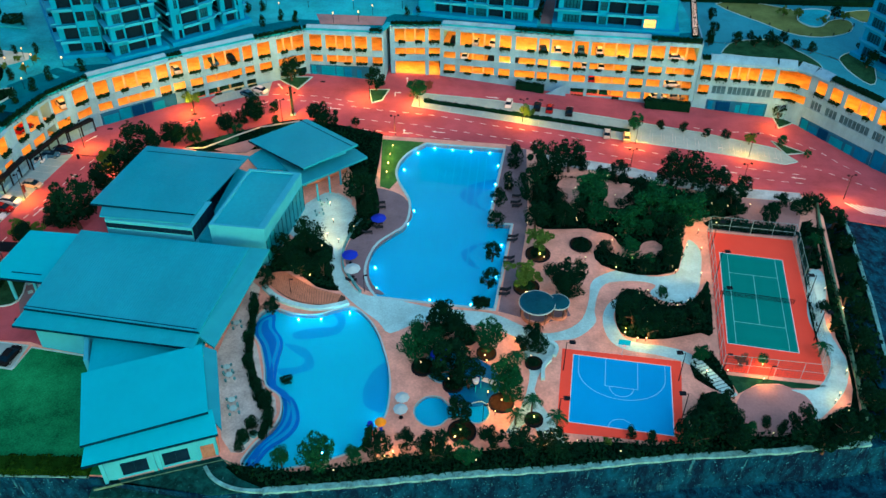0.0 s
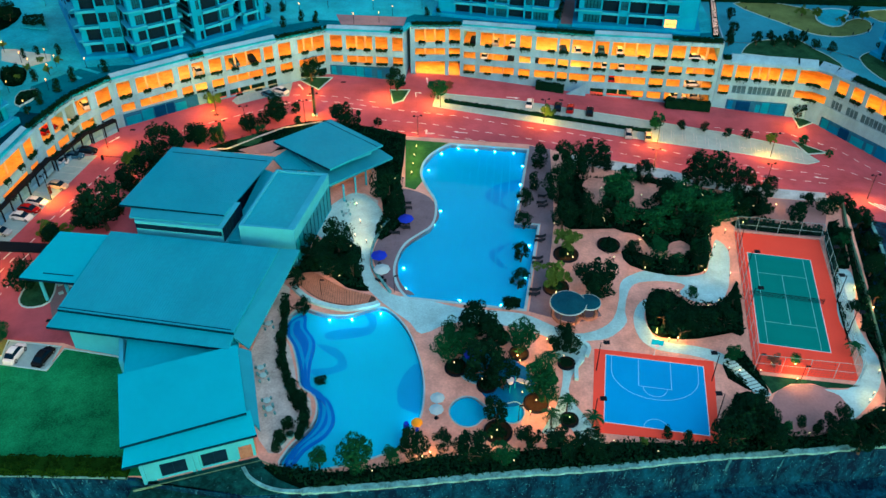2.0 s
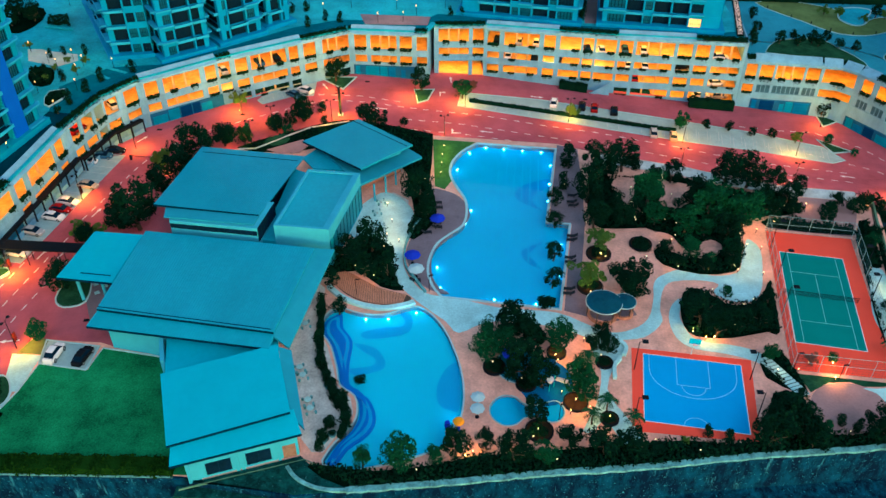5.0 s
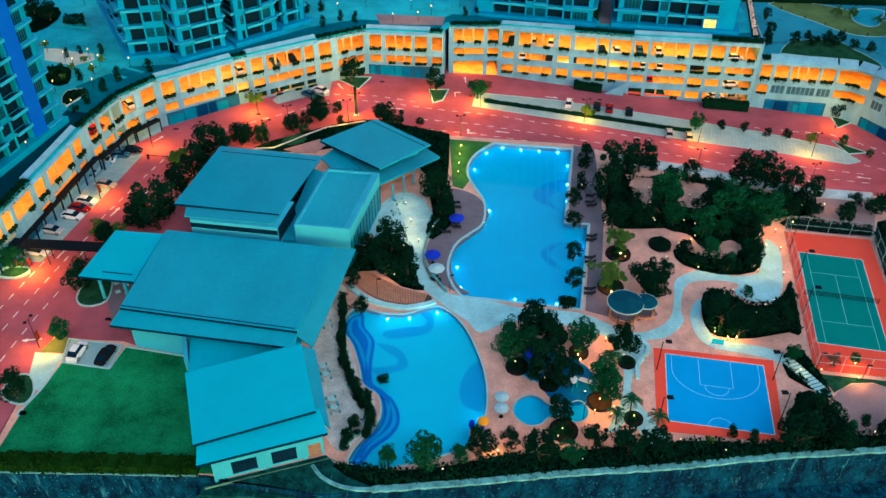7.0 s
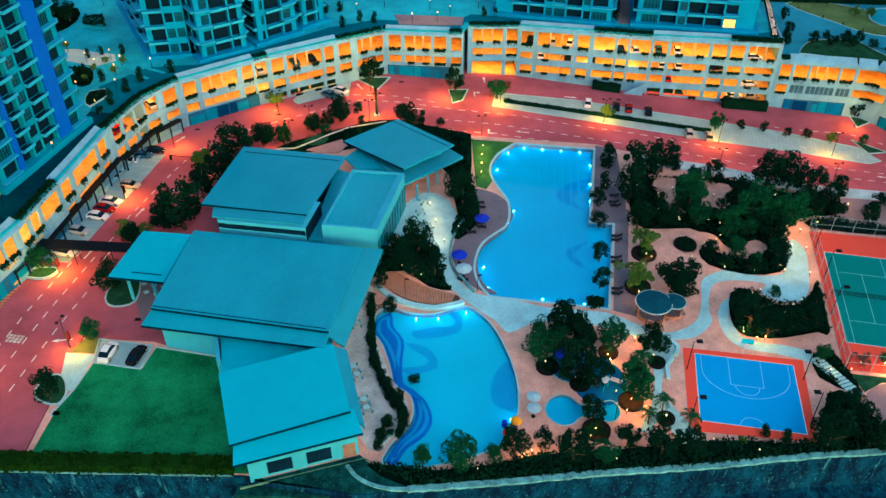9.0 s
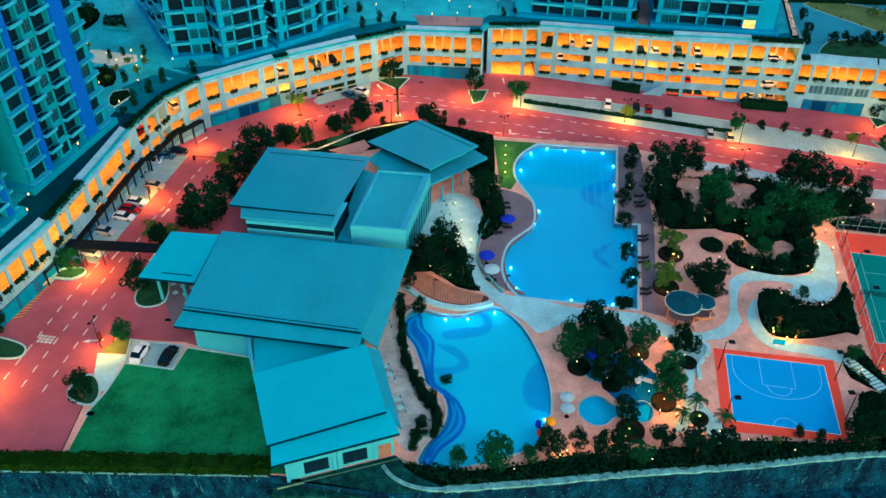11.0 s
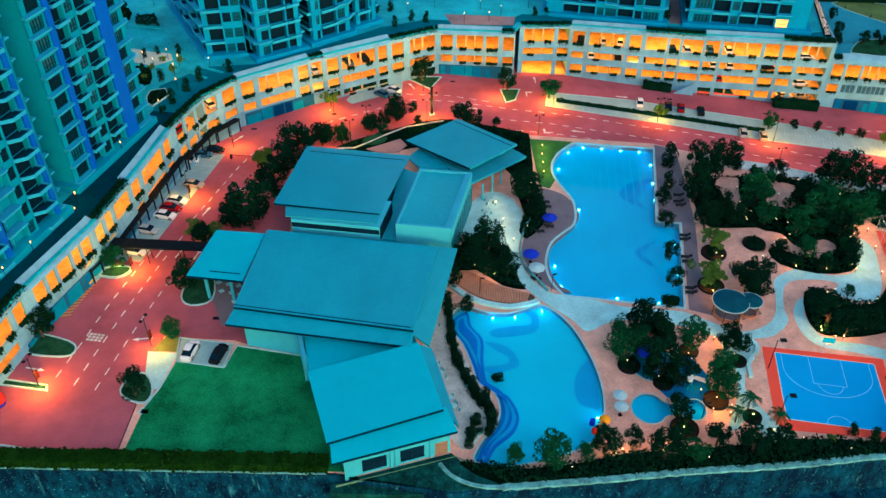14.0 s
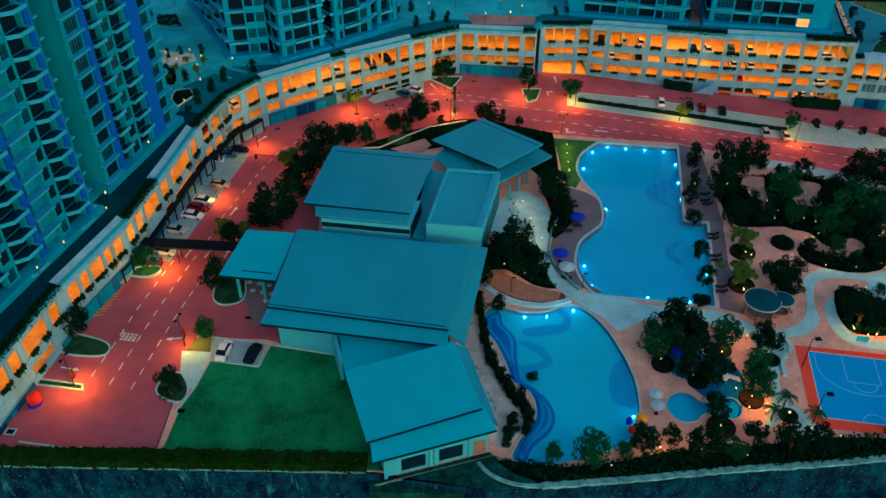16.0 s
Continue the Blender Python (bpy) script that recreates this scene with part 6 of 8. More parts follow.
structure("slope_coping", band(SLOPE_WALL, 0.6, -2.0, -2.2), COPING, "pale coping on the slope wall", "coping")
SLOPE = [(60.6, 79.0)] + [(x - 0.6, y) for x, y in reversed(SLOPE_WALL)] + [(69.0, 129.0), (64.9, 109.0)]
undergrowth(SLOPE, "dark scrub on the slope outside the boundary wall", 6, 0.2, 2.0, LEAF_DARK, 0.5, ground_level, seed=41)
plant("dark", [(63.8, 92.0, 1.5), (65.6, 98.5, 1.7), (67.4, 105.5, 1.6), (69.2, 112.0, 1.8), (70.6, 119.0, 1.6), (72.4, 126.0, 1.9), (62.6, 86.0, 1.6), (61.8, 81.5, 1.4)], ground_level)
plant("dark", [(62.4, 134.5, 1.6), (65.0, 132.5, 1.8), (60.2, 131.6, 1.4)])
plant("dark", [(-47.1, 169.2, 2.7), (-49.7, 166.5, 1.7), (-52.5, 163.9, 2.0)], road_level)
hedge([(-103, 70.2), (-50, 70.2)], 2.9, 1.6, "long clipped hedge behind the lawn and drive", HEDGE_LEAF, density=90)
hedge([(-8.8, 182.2), (8.3, 179.4), (35.0, 174.8), (40.2, 174.0)], 1.0, 0.8, "low hedge along the parking strip", LEAF_DARK, road_level, density=24)
hedge([(46, 187.2), (57, 186.6)], 2.0, 2.6, "tall dark hedge below the car park", LEAF_DARK, road_level, density=70)
hedge([(14, 192.4), (21, 191.2)], 1.6, 2.2, "dark hedge below the car park", LEAF_DARK, road_level, density=60)
plant("column", [(-33.5, 97.7, 0.7), (-33.4, 94.8, 0.8), (-32.8, 92.2, 0.7), (-32.0, 89.3, 0.8), (-31.0, 86.6, 0.8), (-30.2, 84.5, 0.7), (-29.5, 83.2, 0.8), (-28.0, 82.7, 0.8), (-27.6, 80.5, 0.8), (-27.2, 78.2, 0.9), (-27.5, 76.6, 0.7), (-29.4, 78.2, 0.7), (-30.0, 75.8, 0.7), (-30.5, 74.1, 0.7), (-33.9, 101.5, 0.9), (-34.2, 104.0, 0.8)])
hedge([(-34.0, 104.5), (-33.5, 97.7), (-32.8, 92.2), (-31.0, 86.6), (-29.0, 82.6)], 0.9, 1.1, "dark hedge between walk and pool", LEAF_DARK, density=50, seed=9)
hedge([(-28.2, 82.0), (-27.2, 78.2), (-28.0, 76.0)], 0.8, 1.0, "dark hedge between walk and pool", LEAF_DARK, density=50, seed=10)


# ---- podium gardens ----
def deck_level(x, y):
    return 9.9


def low_deck_level(x, y):
    return 4.9


overlay("drive", [(-107.5, 62), (-101.6, 94), (-96.6, 112), (-94.0, 130), (-92.2, 146), (-91.2, 150.4), (-96.2, 151.2), (-99.6, 131), (-103, 116), (-108, 92), (-114, 62)], ASPHALT, "dark service drive along the podium edge", "drive", 0.03, 0, deck_level)
overlay("drive", [(-91.2, 150.4), (-89.2, 158.3), (-84.0, 166.6), (-68.3, 178.2), (-51.4, 188.6), (-40, 195.2), (-20, 194.0), (-18.6, 198), (-5, 198.6), (27, 193.4), (57, 190.6), (57, 194.2), (50, 192.6), (18, 196.6), (-6, 201.2), (-17, 203),
                  (-22, 197.5), (-41, 199), (-52, 194), (-66, 182.5), (-78.5, 173.2), (-90, 171.5), (-98.0, 162), (-96.2, 151.2)], DRIVE_PAVING, "teal paved drive below the towers", "drive", 0.03, 0, deck_level)
overlay("planting_bed", [(-124, 192), (-118, 189), (-115.5, 197), (-118, 204), (-124, 204)], SOIL, "dark planted bed on the podium", "planting bed", 0.2, 2, deck_level)
overlay("planter_box", [(-114.1, 197.1), (-109.1, 198.9), (-105.4, 190.5), (-112.9, 192.0)], DECK, "raised teal planter with shrubs", "planter", 0.5, 0, deck_level)
undergrowth([(-113.7, 196.6), (-109.4, 198.0), (-106.1, 191.2), (-112.4, 192.5)], "dark shrubs in the raised planter", 20, 0.3, 1.0, LEAF_DARK, 0.3, lambda x, y: 10.6, seed=21)
overlay("terrace", [(-36.7, 202.4), (-18.8, 201.1), (-19.4, 196.0), (-34.8, 196.2)], PAVER_DARK, "warm lit paved podium terrace", "paving", 0.05, 0, deck_level)
for a, b in (((-98.8, 186.7), (-93.6, 183.1)), ((-98.8, 182.3), (-90.2, 177.1)), ((-98.6, 178.4), (-85.5, 172.0)), ((-97.2, 174.6), (-85.5, 168.7)), ((-95.9, 170.6), (-88.5, 165.9)), ((-50.5, 198.6), (-40.5, 202.4)), ((-48.5, 196.6), (-38.0, 200.4))):
    tagged(part("paving_band", band([a, b], 0.9, 9.96, 9.85), DECK), "paler band in the podium paving", "paving", "paving bands", "structure")
overlay("terrace", [(-112.4, 180.2), (-109.8, 174.3), (-102.1, 171.6), (-98.5, 174.6), (-99.8, 177.8), (-106.0, 179.1), (-109.1, 180.3)], BAY_PAVING, "warm lit paved strip on the podium", "paving", 0.07, 0, deck_level)
overlay("planting_bed", [(-107.6, 168.7), (-104.4, 171.0), (-101.7, 168.8), (-100.3, 163.0), (-103.8, 162.3)], SOIL, "dark planted bed on the podium", "planting bed", 0.25, 2, deck_level)
undergrowth([(-107.2, 168.5), (-104.4, 170.6), (-102.0, 168.6), (-100.7, 163.4), (-103.6, 162.7)], "dark shrubs in the podium bed", 16, 0.3, 1.2, LEAF_DARK, 0.28, deck_level, seed=22)
overlay("planter_box", [(-98.0, 153.9), (-96.7, 152.9), (-94.7, 157.4), (-96.2, 160.4), (-99.0, 159.3), (-99.0, 156.6)], SOIL, "low planter with a pale rim and dark shrubs", "planter", 0.3, 0, deck_level, 0.1)
undergrowth([(-97.8, 154.3), (-96.9, 153.5), (-95.1, 157.3), (-96.4, 159.9), (-98.6, 159.0), (-98.7, 156.7)], "dark shrubs in the low planter", 20, 0.2, 0.7, LEAF_DARK, 0.22, lambda x, y: 10.1, seed=23)
plant("column", [(-98.2, 164.8, 0.8), (-92.8, 154.5, 0.9), (-91.4, 160.0, 0.9), (-89.7, 164.5, 0.9), (-84.3, 169.3, 0.9), (-102.8, 177.7, 0.6), (-98.0, 177.8, 0.7), (-105.1, 175.9, 0.6), (-103.0, 167.5, 0.7), (-44.8, 198.1, 0.8), (-48.9, 194.6, 0.8), (-41.2, 197.5, 0.8), (-13.8, 202.4, 0.7), (-10.9, 202.2, 0.7), (-54, 203, 0.8), (-50.5, 204, 0.8)], deck_level)
plant("dark", [(-121.4, 192.9, 2.4), (-122.7, 199.8, 2.6), (-117, 196, 2.2), (-105.0, 166.5, 1.3), (-93.7, 150.2, 0.9)], deck_level)
plant("light", [(-100.3, 173.4, 0.7), (-101.8, 169.4, 0.75), (-102.0, 164.8, 0.7), (-96.2, 173.2, 0.8), (-96.7, 168.4, 0.85), (-112.1, 180.8, 0.8)], deck_level)
overlay("lawn", [(70.0, 224.4), (74.9, 216.8), (78.8, 212.5), (82.4, 207.8), (86.3, 204.4), (92.2, 203.4), (98.2, 205.4), (101.5, 208.4), (102.8, 212.6), (101.1, 215.1), (96.9, 213.1), (95.1, 210.6), (92.2, 209.3), (90.2, 210.7), (89.2, 213.8), (90.7, 218.5), (88.5, 221.7), (78.3, 226.0)], LAMPLIT_GRASS, "yellowish grass lawn of the podium garden", "lawn", 0.05, 2, low_deck_level, 0.12)
overlay("garden_circle", [(90.9, 218.5), (89.4, 214.1), (90.4, 211.2), (92.3, 209.7), (94.8, 210.8), (96.4, 214.3), (99.6, 219.4), (96.6, 221.3), (92.3, 220.5)], DECK, "small pale paved garden circle", "paving", 0.1, 3, low_deck_level, 0.3)
overlay("lawn", [(103.7, 219.6), (112.5, 221.1), (111.0, 216.0), (106.8, 212.8), (104.7, 215.2)], LAMPLIT_GRASS, "yellowish grass patch at the garden edge", "lawn", 0.05, 2, low_deck_level, 0.12)
overlay("lawn", [(64.3, 193.7), (67.6, 198.8), (70.7, 200.5), (74.7, 201.2), (80.4, 200.8), (82.7, 195.9), (85.1, 191.7), (86.3, 185.6), (78.7, 188.9), (72.8, 190.8), (65.4, 192.7)], GARDEN_GRASS, "dark green planted lawn on the lower podium", "lawn", 0.05, 2, low_deck_level, 0.1)
overlay("lawn", [(92.4, 191.4), (94.5, 193.6), (97.3, 194.7), (100.2, 192.6), (97.0, 180.4), (94.6, 177.5), (92.9, 181.3), (92.0, 185.2), (91.9, 189.3)], GARDEN_GRASS, "green planted bed beside the tower", "lawn", 0.05, 2, low_deck_level, 0.14)
plant("dark", [(68.9, 198.2, 1.5), (73.2, 197.2, 1.5), (73.0, 201.2, 1.2), (77.1, 198.5, 1.6), (78.0, 196.8, 1.3), (81.0, 199.7, 1.3), (82.7, 195.9, 1.3), (86.0, 193.8, 1.2), (98.8, 193.7, 1.8), (97.0, 186.4, 2.0), (66.0, 213.4, 1.4), (64.8, 204.9, 1.5), (61.9, 197.5, 1.3), (62.8, 201.0, 1.2), (99.1, 215.0, 1.6)], low_deck_level)
plant("light", [(89.6, 215.3, 1.2), (95.0, 211.8, 1.0), (85.9, 216.5, 1.2), (101.0, 213.6, 1.2)], low_deck_level)
hedge([(60.0, 227.5), (88, 226), (130, 224)], 4.0, 1.6, "dark hedge along the far edge of the lower podium", LEAF_DARK, low_deck_level, density=30, seed=17)
hedge([(60.5, 190.6), (75.8, 188.4), (80.8, 187.4), (84.6, 184.2), (95.4, 168.0)], 1.0, 0.8, "low dark hedge along the podium edge", LEAF_DARK, low_deck_level, density=26, seed=18)


def edge_bollard(x, y):
    f = thing("bollard", "short dark bollard on the garden kerb", "bollard", "garden bollards", pose(x, y, 4.9))
    part("post", Shape().tube([(0, 0, -0.05), (0, 0, 0.8), (0, 0, 0.95)], [0.14, 0.14, 0.05], 8), DARK, f, "dark steel post")


for x, y in ((72.2, 220.6), (76.8, 214.6), (80.6, 210.2), (84.3, 206.1), (89.2, 203.7), (95.2, 204.2), (100.0, 206.6), (102.6, 210.4)):
    edge_bollard(x, y)
overlay("planter_bed", [(55.4, 190.9), (57.0, 190.9), (61.5, 214.4), (59.8, 214.4)], SOIL, "narrow bed with pale pink flecks at the podium edge", "planting bed", 0.4, 0, deck_level)
# Pale unlit flecks draw the row of pink-white lights along the bed.
blossom, fleck_rnd = Shape(), random.Random(44)
for i in range(420):
    t = fleck_rnd.random()
    leaf(blossom, fleck_rnd, Vector((56.2 + 4.45 * t + fleck_rnd.uniform(-0.55, 0.55), 191.2 + 23 * t, 10.4 + fleck_rnd.uniform(0, 0.3))), 0.17)
tagged(part("blossom", blossom, LIGHT_FLECK), "pale pink flecks drawn for the lights in the edge bed", "flowers", "", "stuff")
overlay("entrance_steps", [(19.6, 198.2), (24.0, 197.9), (25.0, 213.3), (21.2, 213.2)], PAVER_DARK, "brown paved entrance between the towers", "paving", 0.06, 0, deck_level)
plant("dark", [(18.9, 199.6, 1.1), (19.4, 203.6, 1.2), (24.9, 199.4, 1.1), (25.2, 203.4, 1.2), (20.2, 208, 1.2), (25.8, 208.0, 1.2)], deck_level)

# ---- court fittings ----
MESH_GREEN = material("fence_mesh", (0.015, 0.06, 0.07), 0.6, vary=0.3)
STEEL = material("galvanised_steel", (0.35, 0.42, 0.42), 0.4, metal=0.8, vary=0.15)
RAIL = material("dull_rail", (0.3, 0.46, 0.46), 0.6, vary=0.2)
WHITE_PAINT = material("white_paint", (0.75, 0.75, 0.75), 0.5, vary=0.1)


def wire_panel(length, height, cell=0.5):
    n, k = max(2, round(length / cell)), max(2, round(height / cell))
    xs, zs = [], []
    for i in range(n + 1):
        xs += [length * i / n - 0.007, length * i / n + 0.007]
    for j in range(k + 1):
        zs += [height * j / k - 0.007, height * j / k + 0.007]
    return lattice(xs, zs, lambda i, j: i % 2 == 1 and j % 2 == 1, -0.01, 0.01)


def fence(outline, height, label):
    f = thing("fence", label, "fence")
    for a, b in zip(outline, outline[1:] + outline[:1]):
        m, length = along(a, b)
        n = max(1, round(length / 4.0))
        for i in range(n):
            part("post", Shape().tube([m @ Vector((length * i / n, 0, -0.1)), m @ Vector((length * i / n, 0, height))], [0.04, 0.04], 6), RAIL, f, "galvanised post")
            part("wire_panel", wire_panel(length / n, height - 0.1), MESH_GREEN, f, "dark green wire mesh panel", m @ pose(length * i / n, 0, 0.05))
        for z in (height, height * 0.5):
            part("rail", Shape().tube([m @ Vector((0, 0, z)), m @ Vector((length, 0, z))], [0.028, 0.028], 6), RAIL, f, "galvanised rail")
    return f


fence(grow(COURT_T, 0.1), 3.6, "tall green wire fence round the tennis court")
net = thing("tennis_net", "dark tennis net with a white band across the court", "tennis net")
part("mesh", lattice([-5.9 + 0.2 * i + d for i in range(60) for d in (-0.015, 0.015)], [0.05 + 0.18 * j + d for j in range(6) for d in (-0.015, 0.015)], lambda i, j: i % 2 == 1 and j % 2 == 1, -0.01, 0.01), DARK, net, "black netting", TEN)
part("band", Shape().box(-5.9, -0.02, 0.97, 5.9, 0.02, 1.03, TEN), DARK, net, "top band")
for x in (-6.0, 6.0):
    part("post", Shape().tube([TEN @ Vector((x, 0, 0)), TEN @ Vector((x, 0, 1.1))], [0.05, 0.05], 8), DARK, net, "dark net post")

hoop = thing("basketball_hoop", "basketball backboard and ring on a white post", "basketball hoop", m=BAS @ pose(0, 7.5, 0))
part("post", Shape().tube([(0, 0.6, 0), (0, 0.6, 2.6), (0, 0.1, 3.3)], [0.09, 0.09, 0.07], 8), WHITE_PAINT, hoop, "white steel post")
part("backboard", Shape().box(-0.9, -0.03, 2.9, 0.9, 0.03, 3.95), ROOF_PALE, hoop, "pale blue backboard")
part("ring", Shape().tube([(0.23 * math.cos(a), -0.38 + 0.23 * math.sin(a), 3.05) for a in [2 * math.pi * i / 16 for i in range(17)]], [0.02] * 17, 5), COURT_RED, hoop, "orange ring")


def floodlight(at, turn, h=6.0):
    f = thing("floodlight", "dark court floodlight on a slim pole", "floodlight", "court floodlights", pose(at[0], at[1], 0, 0, 0, turn))
    part("pole", Shape().tube([(0, 0, -0.1), (0, 0, h)], [0.09, 0.06], 8), DARK, f, "slim dark pole")
    part("arm", Shape().tube([(0, 0, h - 0.1), (0.7, 0, h + 0.1)], [0.04, 0.04], 6), DARK, f)
    part("lamp_head", Shape().box(0.4, -0.35, h, 1.3, 0.35, h + 0.16), DARK, f, "flat dark lamp head")


for at, turn in (((46.1, 121.5), 0), ((44.9, 113.0), 0), ((42.9, 103.5), 0), ((60.6, 114.5), 180), ((58.9, 107.0), 180), ((57.2, 98.0), 0), ((16.2, 90.4), 0), ((14.3, 79.3), 0), ((33.6, 88.6), 180), ((32.4, 80.6), 180)):
    floodlight(at, turn)

# ---- street and garden lamps ----
SODIUM = (1.0, 0.39, 0.04)
BANNER = material("red_banner", (0.025, 0.003, 0.004), 0.7, vary=0.2)


def street_lamp(x, y, banner=False, turn=0.0, watts=900, h=6.2):
    z = 0.1 if inside(BED_ROAD, x, y) else road_level(x, y)
    f = thing("street_lamp", "dark double-headed street lamp glowing warm orange", "street lamp", "street lamps", pose(x, y, z, 0, 0, turn))
    part("pole", Shape().tube([(0, 0, -0.2), (0, 0, 0.5), (0, 0, h)], [0.12, 0.08, 0.05], 8), DARK, f, "dark steel pole")
    for s in (-1, 1):
        part("arm", Shape().tube([(0, 0, h - 0.5), (s * 0.4, 0, h - 0.1), (s * 0.8, 0, h)], [0.03, 0.03, 0.03], 5), DARK, f)
        head = part("lamp_head", Shape().tube([(s * 0.8, 0, h + 0.15), (s * 0.8, 0, h), (s * 0.8, 0, h - 0.12)], [0.08, 0.28, 0.3], 10), DARK, f, "dark lamp hood")
        part("bulb", Shape().tube([(s * 0.8, 0, h - 0.13), (s * 0.8, 0, h - 0.2)], [0.1, 0.07], 8), LAMP_WARM, head, "glowing bulb")
    if banner:
        part("banner", Shape().box(0.12, -0.03, 1.2, 0.85, 0.03, 3.0), BANNER, f, "dark red banner")
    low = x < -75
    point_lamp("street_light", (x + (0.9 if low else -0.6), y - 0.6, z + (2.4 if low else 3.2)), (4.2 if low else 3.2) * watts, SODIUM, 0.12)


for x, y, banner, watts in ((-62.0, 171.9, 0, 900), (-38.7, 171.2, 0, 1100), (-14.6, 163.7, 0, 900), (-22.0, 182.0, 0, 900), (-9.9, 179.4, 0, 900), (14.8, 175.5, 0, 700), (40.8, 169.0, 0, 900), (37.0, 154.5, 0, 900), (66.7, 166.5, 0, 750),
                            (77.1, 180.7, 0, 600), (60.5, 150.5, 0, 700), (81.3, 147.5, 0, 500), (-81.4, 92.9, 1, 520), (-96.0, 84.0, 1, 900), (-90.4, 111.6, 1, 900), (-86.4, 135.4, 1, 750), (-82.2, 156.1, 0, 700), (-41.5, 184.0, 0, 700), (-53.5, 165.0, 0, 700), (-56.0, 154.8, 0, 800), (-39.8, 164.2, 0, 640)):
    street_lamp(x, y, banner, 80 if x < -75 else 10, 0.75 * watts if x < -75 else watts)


def garden_light(x, y, watts=0.0, color=(1.0, 0.45, 0.13)):
    f = thing("garden_light", "small glowing bollard light in the planting", "garden light", "garden lights", pose(x, y, 0))
    part("post", Shape().tube([(0, 0, -0.1), (0, 0, 0.75)], [0.05, 0.05], 6), DARK, f, "dark post")
    part("globe", Shape().tube([(0, 0, 0.75), (0, 0, 0.82), (0, 0, 0.95), (0, 0, 1.02)], [0.04, 0.085, 0.085, 0.04], 8), LAMP_WHITE, f, "glowing globe")
    if watts:
        point_lamp("garden_lamp", (x, y, 1.15), watts, color, 0.07)


for x, y in ((-25.2, 133.0), (-23.9, 127.5), (-24.5, 123.1), (-22.2, 121.4), (38.1, 114.1), (39.8, 117.8), (41.6, 121.4), (44.0, 120.6), (42.4, 113.4), (42.5, 127.4), (27.7, 114.6), (32.9, 114.0), (26.8, 98.2), (30.0, 97.0),
             (28.1, 122.6), (30.9, 116.9), (6.4, 83.4), (0.4, 77.7), (4.1, 92.5), (11.0, 80.3), (-10.1, 72.8), (33.9, 100.0), (38.1, 90.1), (64.0, 104.9), (59.6, 90.6), (55.9, 84.6), (46.4, 88.6), (11.2, 105.5), (-29.5, 113.6), (-26.0, 111.2)):
    garden_light(x, y, 110 if y < 91 and x > 50 else 90 if x == 38.1 and y == 90.1 else 60 if (x, y) in ((6.4, 83.4), (0.4, 77.7)) else 90 if (x, y) == (11.2, 105.5) else 450 if (x, y) == (46.4, 88.6) else 140 if y > 112 else 230)
for x, y in ((10.0, 143.1), (9.9, 140.0), (12.8, 127.5), (20.5, 144.6), (30.1, 143.8), (22.6, 117.4), (37.7, 115.2), (15.2, 117.2), (18.1, 110.7), (-2.0, 99.5), (1.2, 99.2), (-5.8, 90.8), (-1.5, 87.4), (11.3, 92.6), (13.3, 77.5), (35.4, 78.0), (41.3, 90.2), (24, 131), (33, 135), (45, 133), (52, 134), (40, 141)):
    garden_light(x, y)
for x, y in ((43.4, 91.7), (47.0, 91.6), (69.0, 136.6), (61.2, 101.0), (62.8, 110.0), (57.0, 86.0), (48.5, 128.4), (44.6, 126.0), (56.5, 134.5), (-9.0, 73.6), (-3.0, 74.0), (36.5, 80.5), (13.6, 76.6), (7.8, 80.6), (-0.4, 76.4), (4.4, 91.4), (9.0, 96.2), (11.4, 107.6), (14.4, 118.0), (28.6, 96.9), (27.0, 99.0)):
    garden_light(x, y, 90 if x > 50 and y < 90 else 200)
for x, y in ((-14.5, 154.5), (-14.8, 151.0), (-14.9, 147.6), (-15.0, 144.2)):
    garden_light(x, y, 150, (1.0, 0.62, 0.06))
# Extra bollards, added only to make the paving round the planter glow orange.
for x, y in ((4.4, 84.9), (8.3, 82.0), (5.4, 81.2)):
    garden_light(x, y, 230, (1.0, 0.4, 0.08))

for x, y in ((-73.0, 146.0), (-10.6, 181.2), (-80.2, 120.2), (-63.0, 173.2), (15.5, 176.2), (-93.0, 111.6)):
    f = thing("uplight", "small ground spotlight shining yellow into a tree", "spotlight", "tree spotlights", pose(x, y, road_level(x, y)))
    part("case", Shape().tube([(0, 0, -0.05), (0, 0, 0.15), (0, 0, 0.28)], [0.1, 0.14, 0.16], 8), DARK, f, "dark round case")
    part("lens", Shape().tube([(0, 0, 0.28), (0, 0, 0.3)], [0.13, 0.11], 8), LAMP_WARM, f, "glowing lens")
    point_lamp("tree_light", (x, y, road_level(x, y) + 1.4), 220 if x < -90 else 450, (1.0, 0.5, 0.05), 0.2)

def lantern(x, y, h):
    f = thing("lantern", "tiny white lantern on a stake among the shrubs", "lantern", "garden lanterns", pose(x, y, 0))
    part("stake", Shape().tube([(0, 0, -0.05), (0, 0, h)], [0.03, 0.025], 5), DARK, f, "thin dark stake")
    part("globe", Shape().tube([(0, 0, h), (0, 0, h + 0.05), (0, 0, h + 0.13), (0, 0, h + 0.18)], [0.03, 0.075, 0.075, 0.03], 7), LAMP_WHITE, f, "glowing white globe")


lantern_rnd = random.Random(31)
for bed, count in ((BED_NE, 26), (BED_MID, 9), (BED_S1, 10), (BED_CLUB, 3), (BED_W, 3)):
    x0, x1 = min(p[0] for p in bed), max(p[0] for p in bed)
    y0, y1 = min(p[1] for p in bed), max(p[1] for p in bed)
    while count:
        x, y = lantern_rnd.uniform(x0, x1), lantern_rnd.uniform(y0, y1)
        if inside(bed, x, y):
            lantern(x, y, lantern_rnd.uniform(1.3, 2.4))
            count -= 1

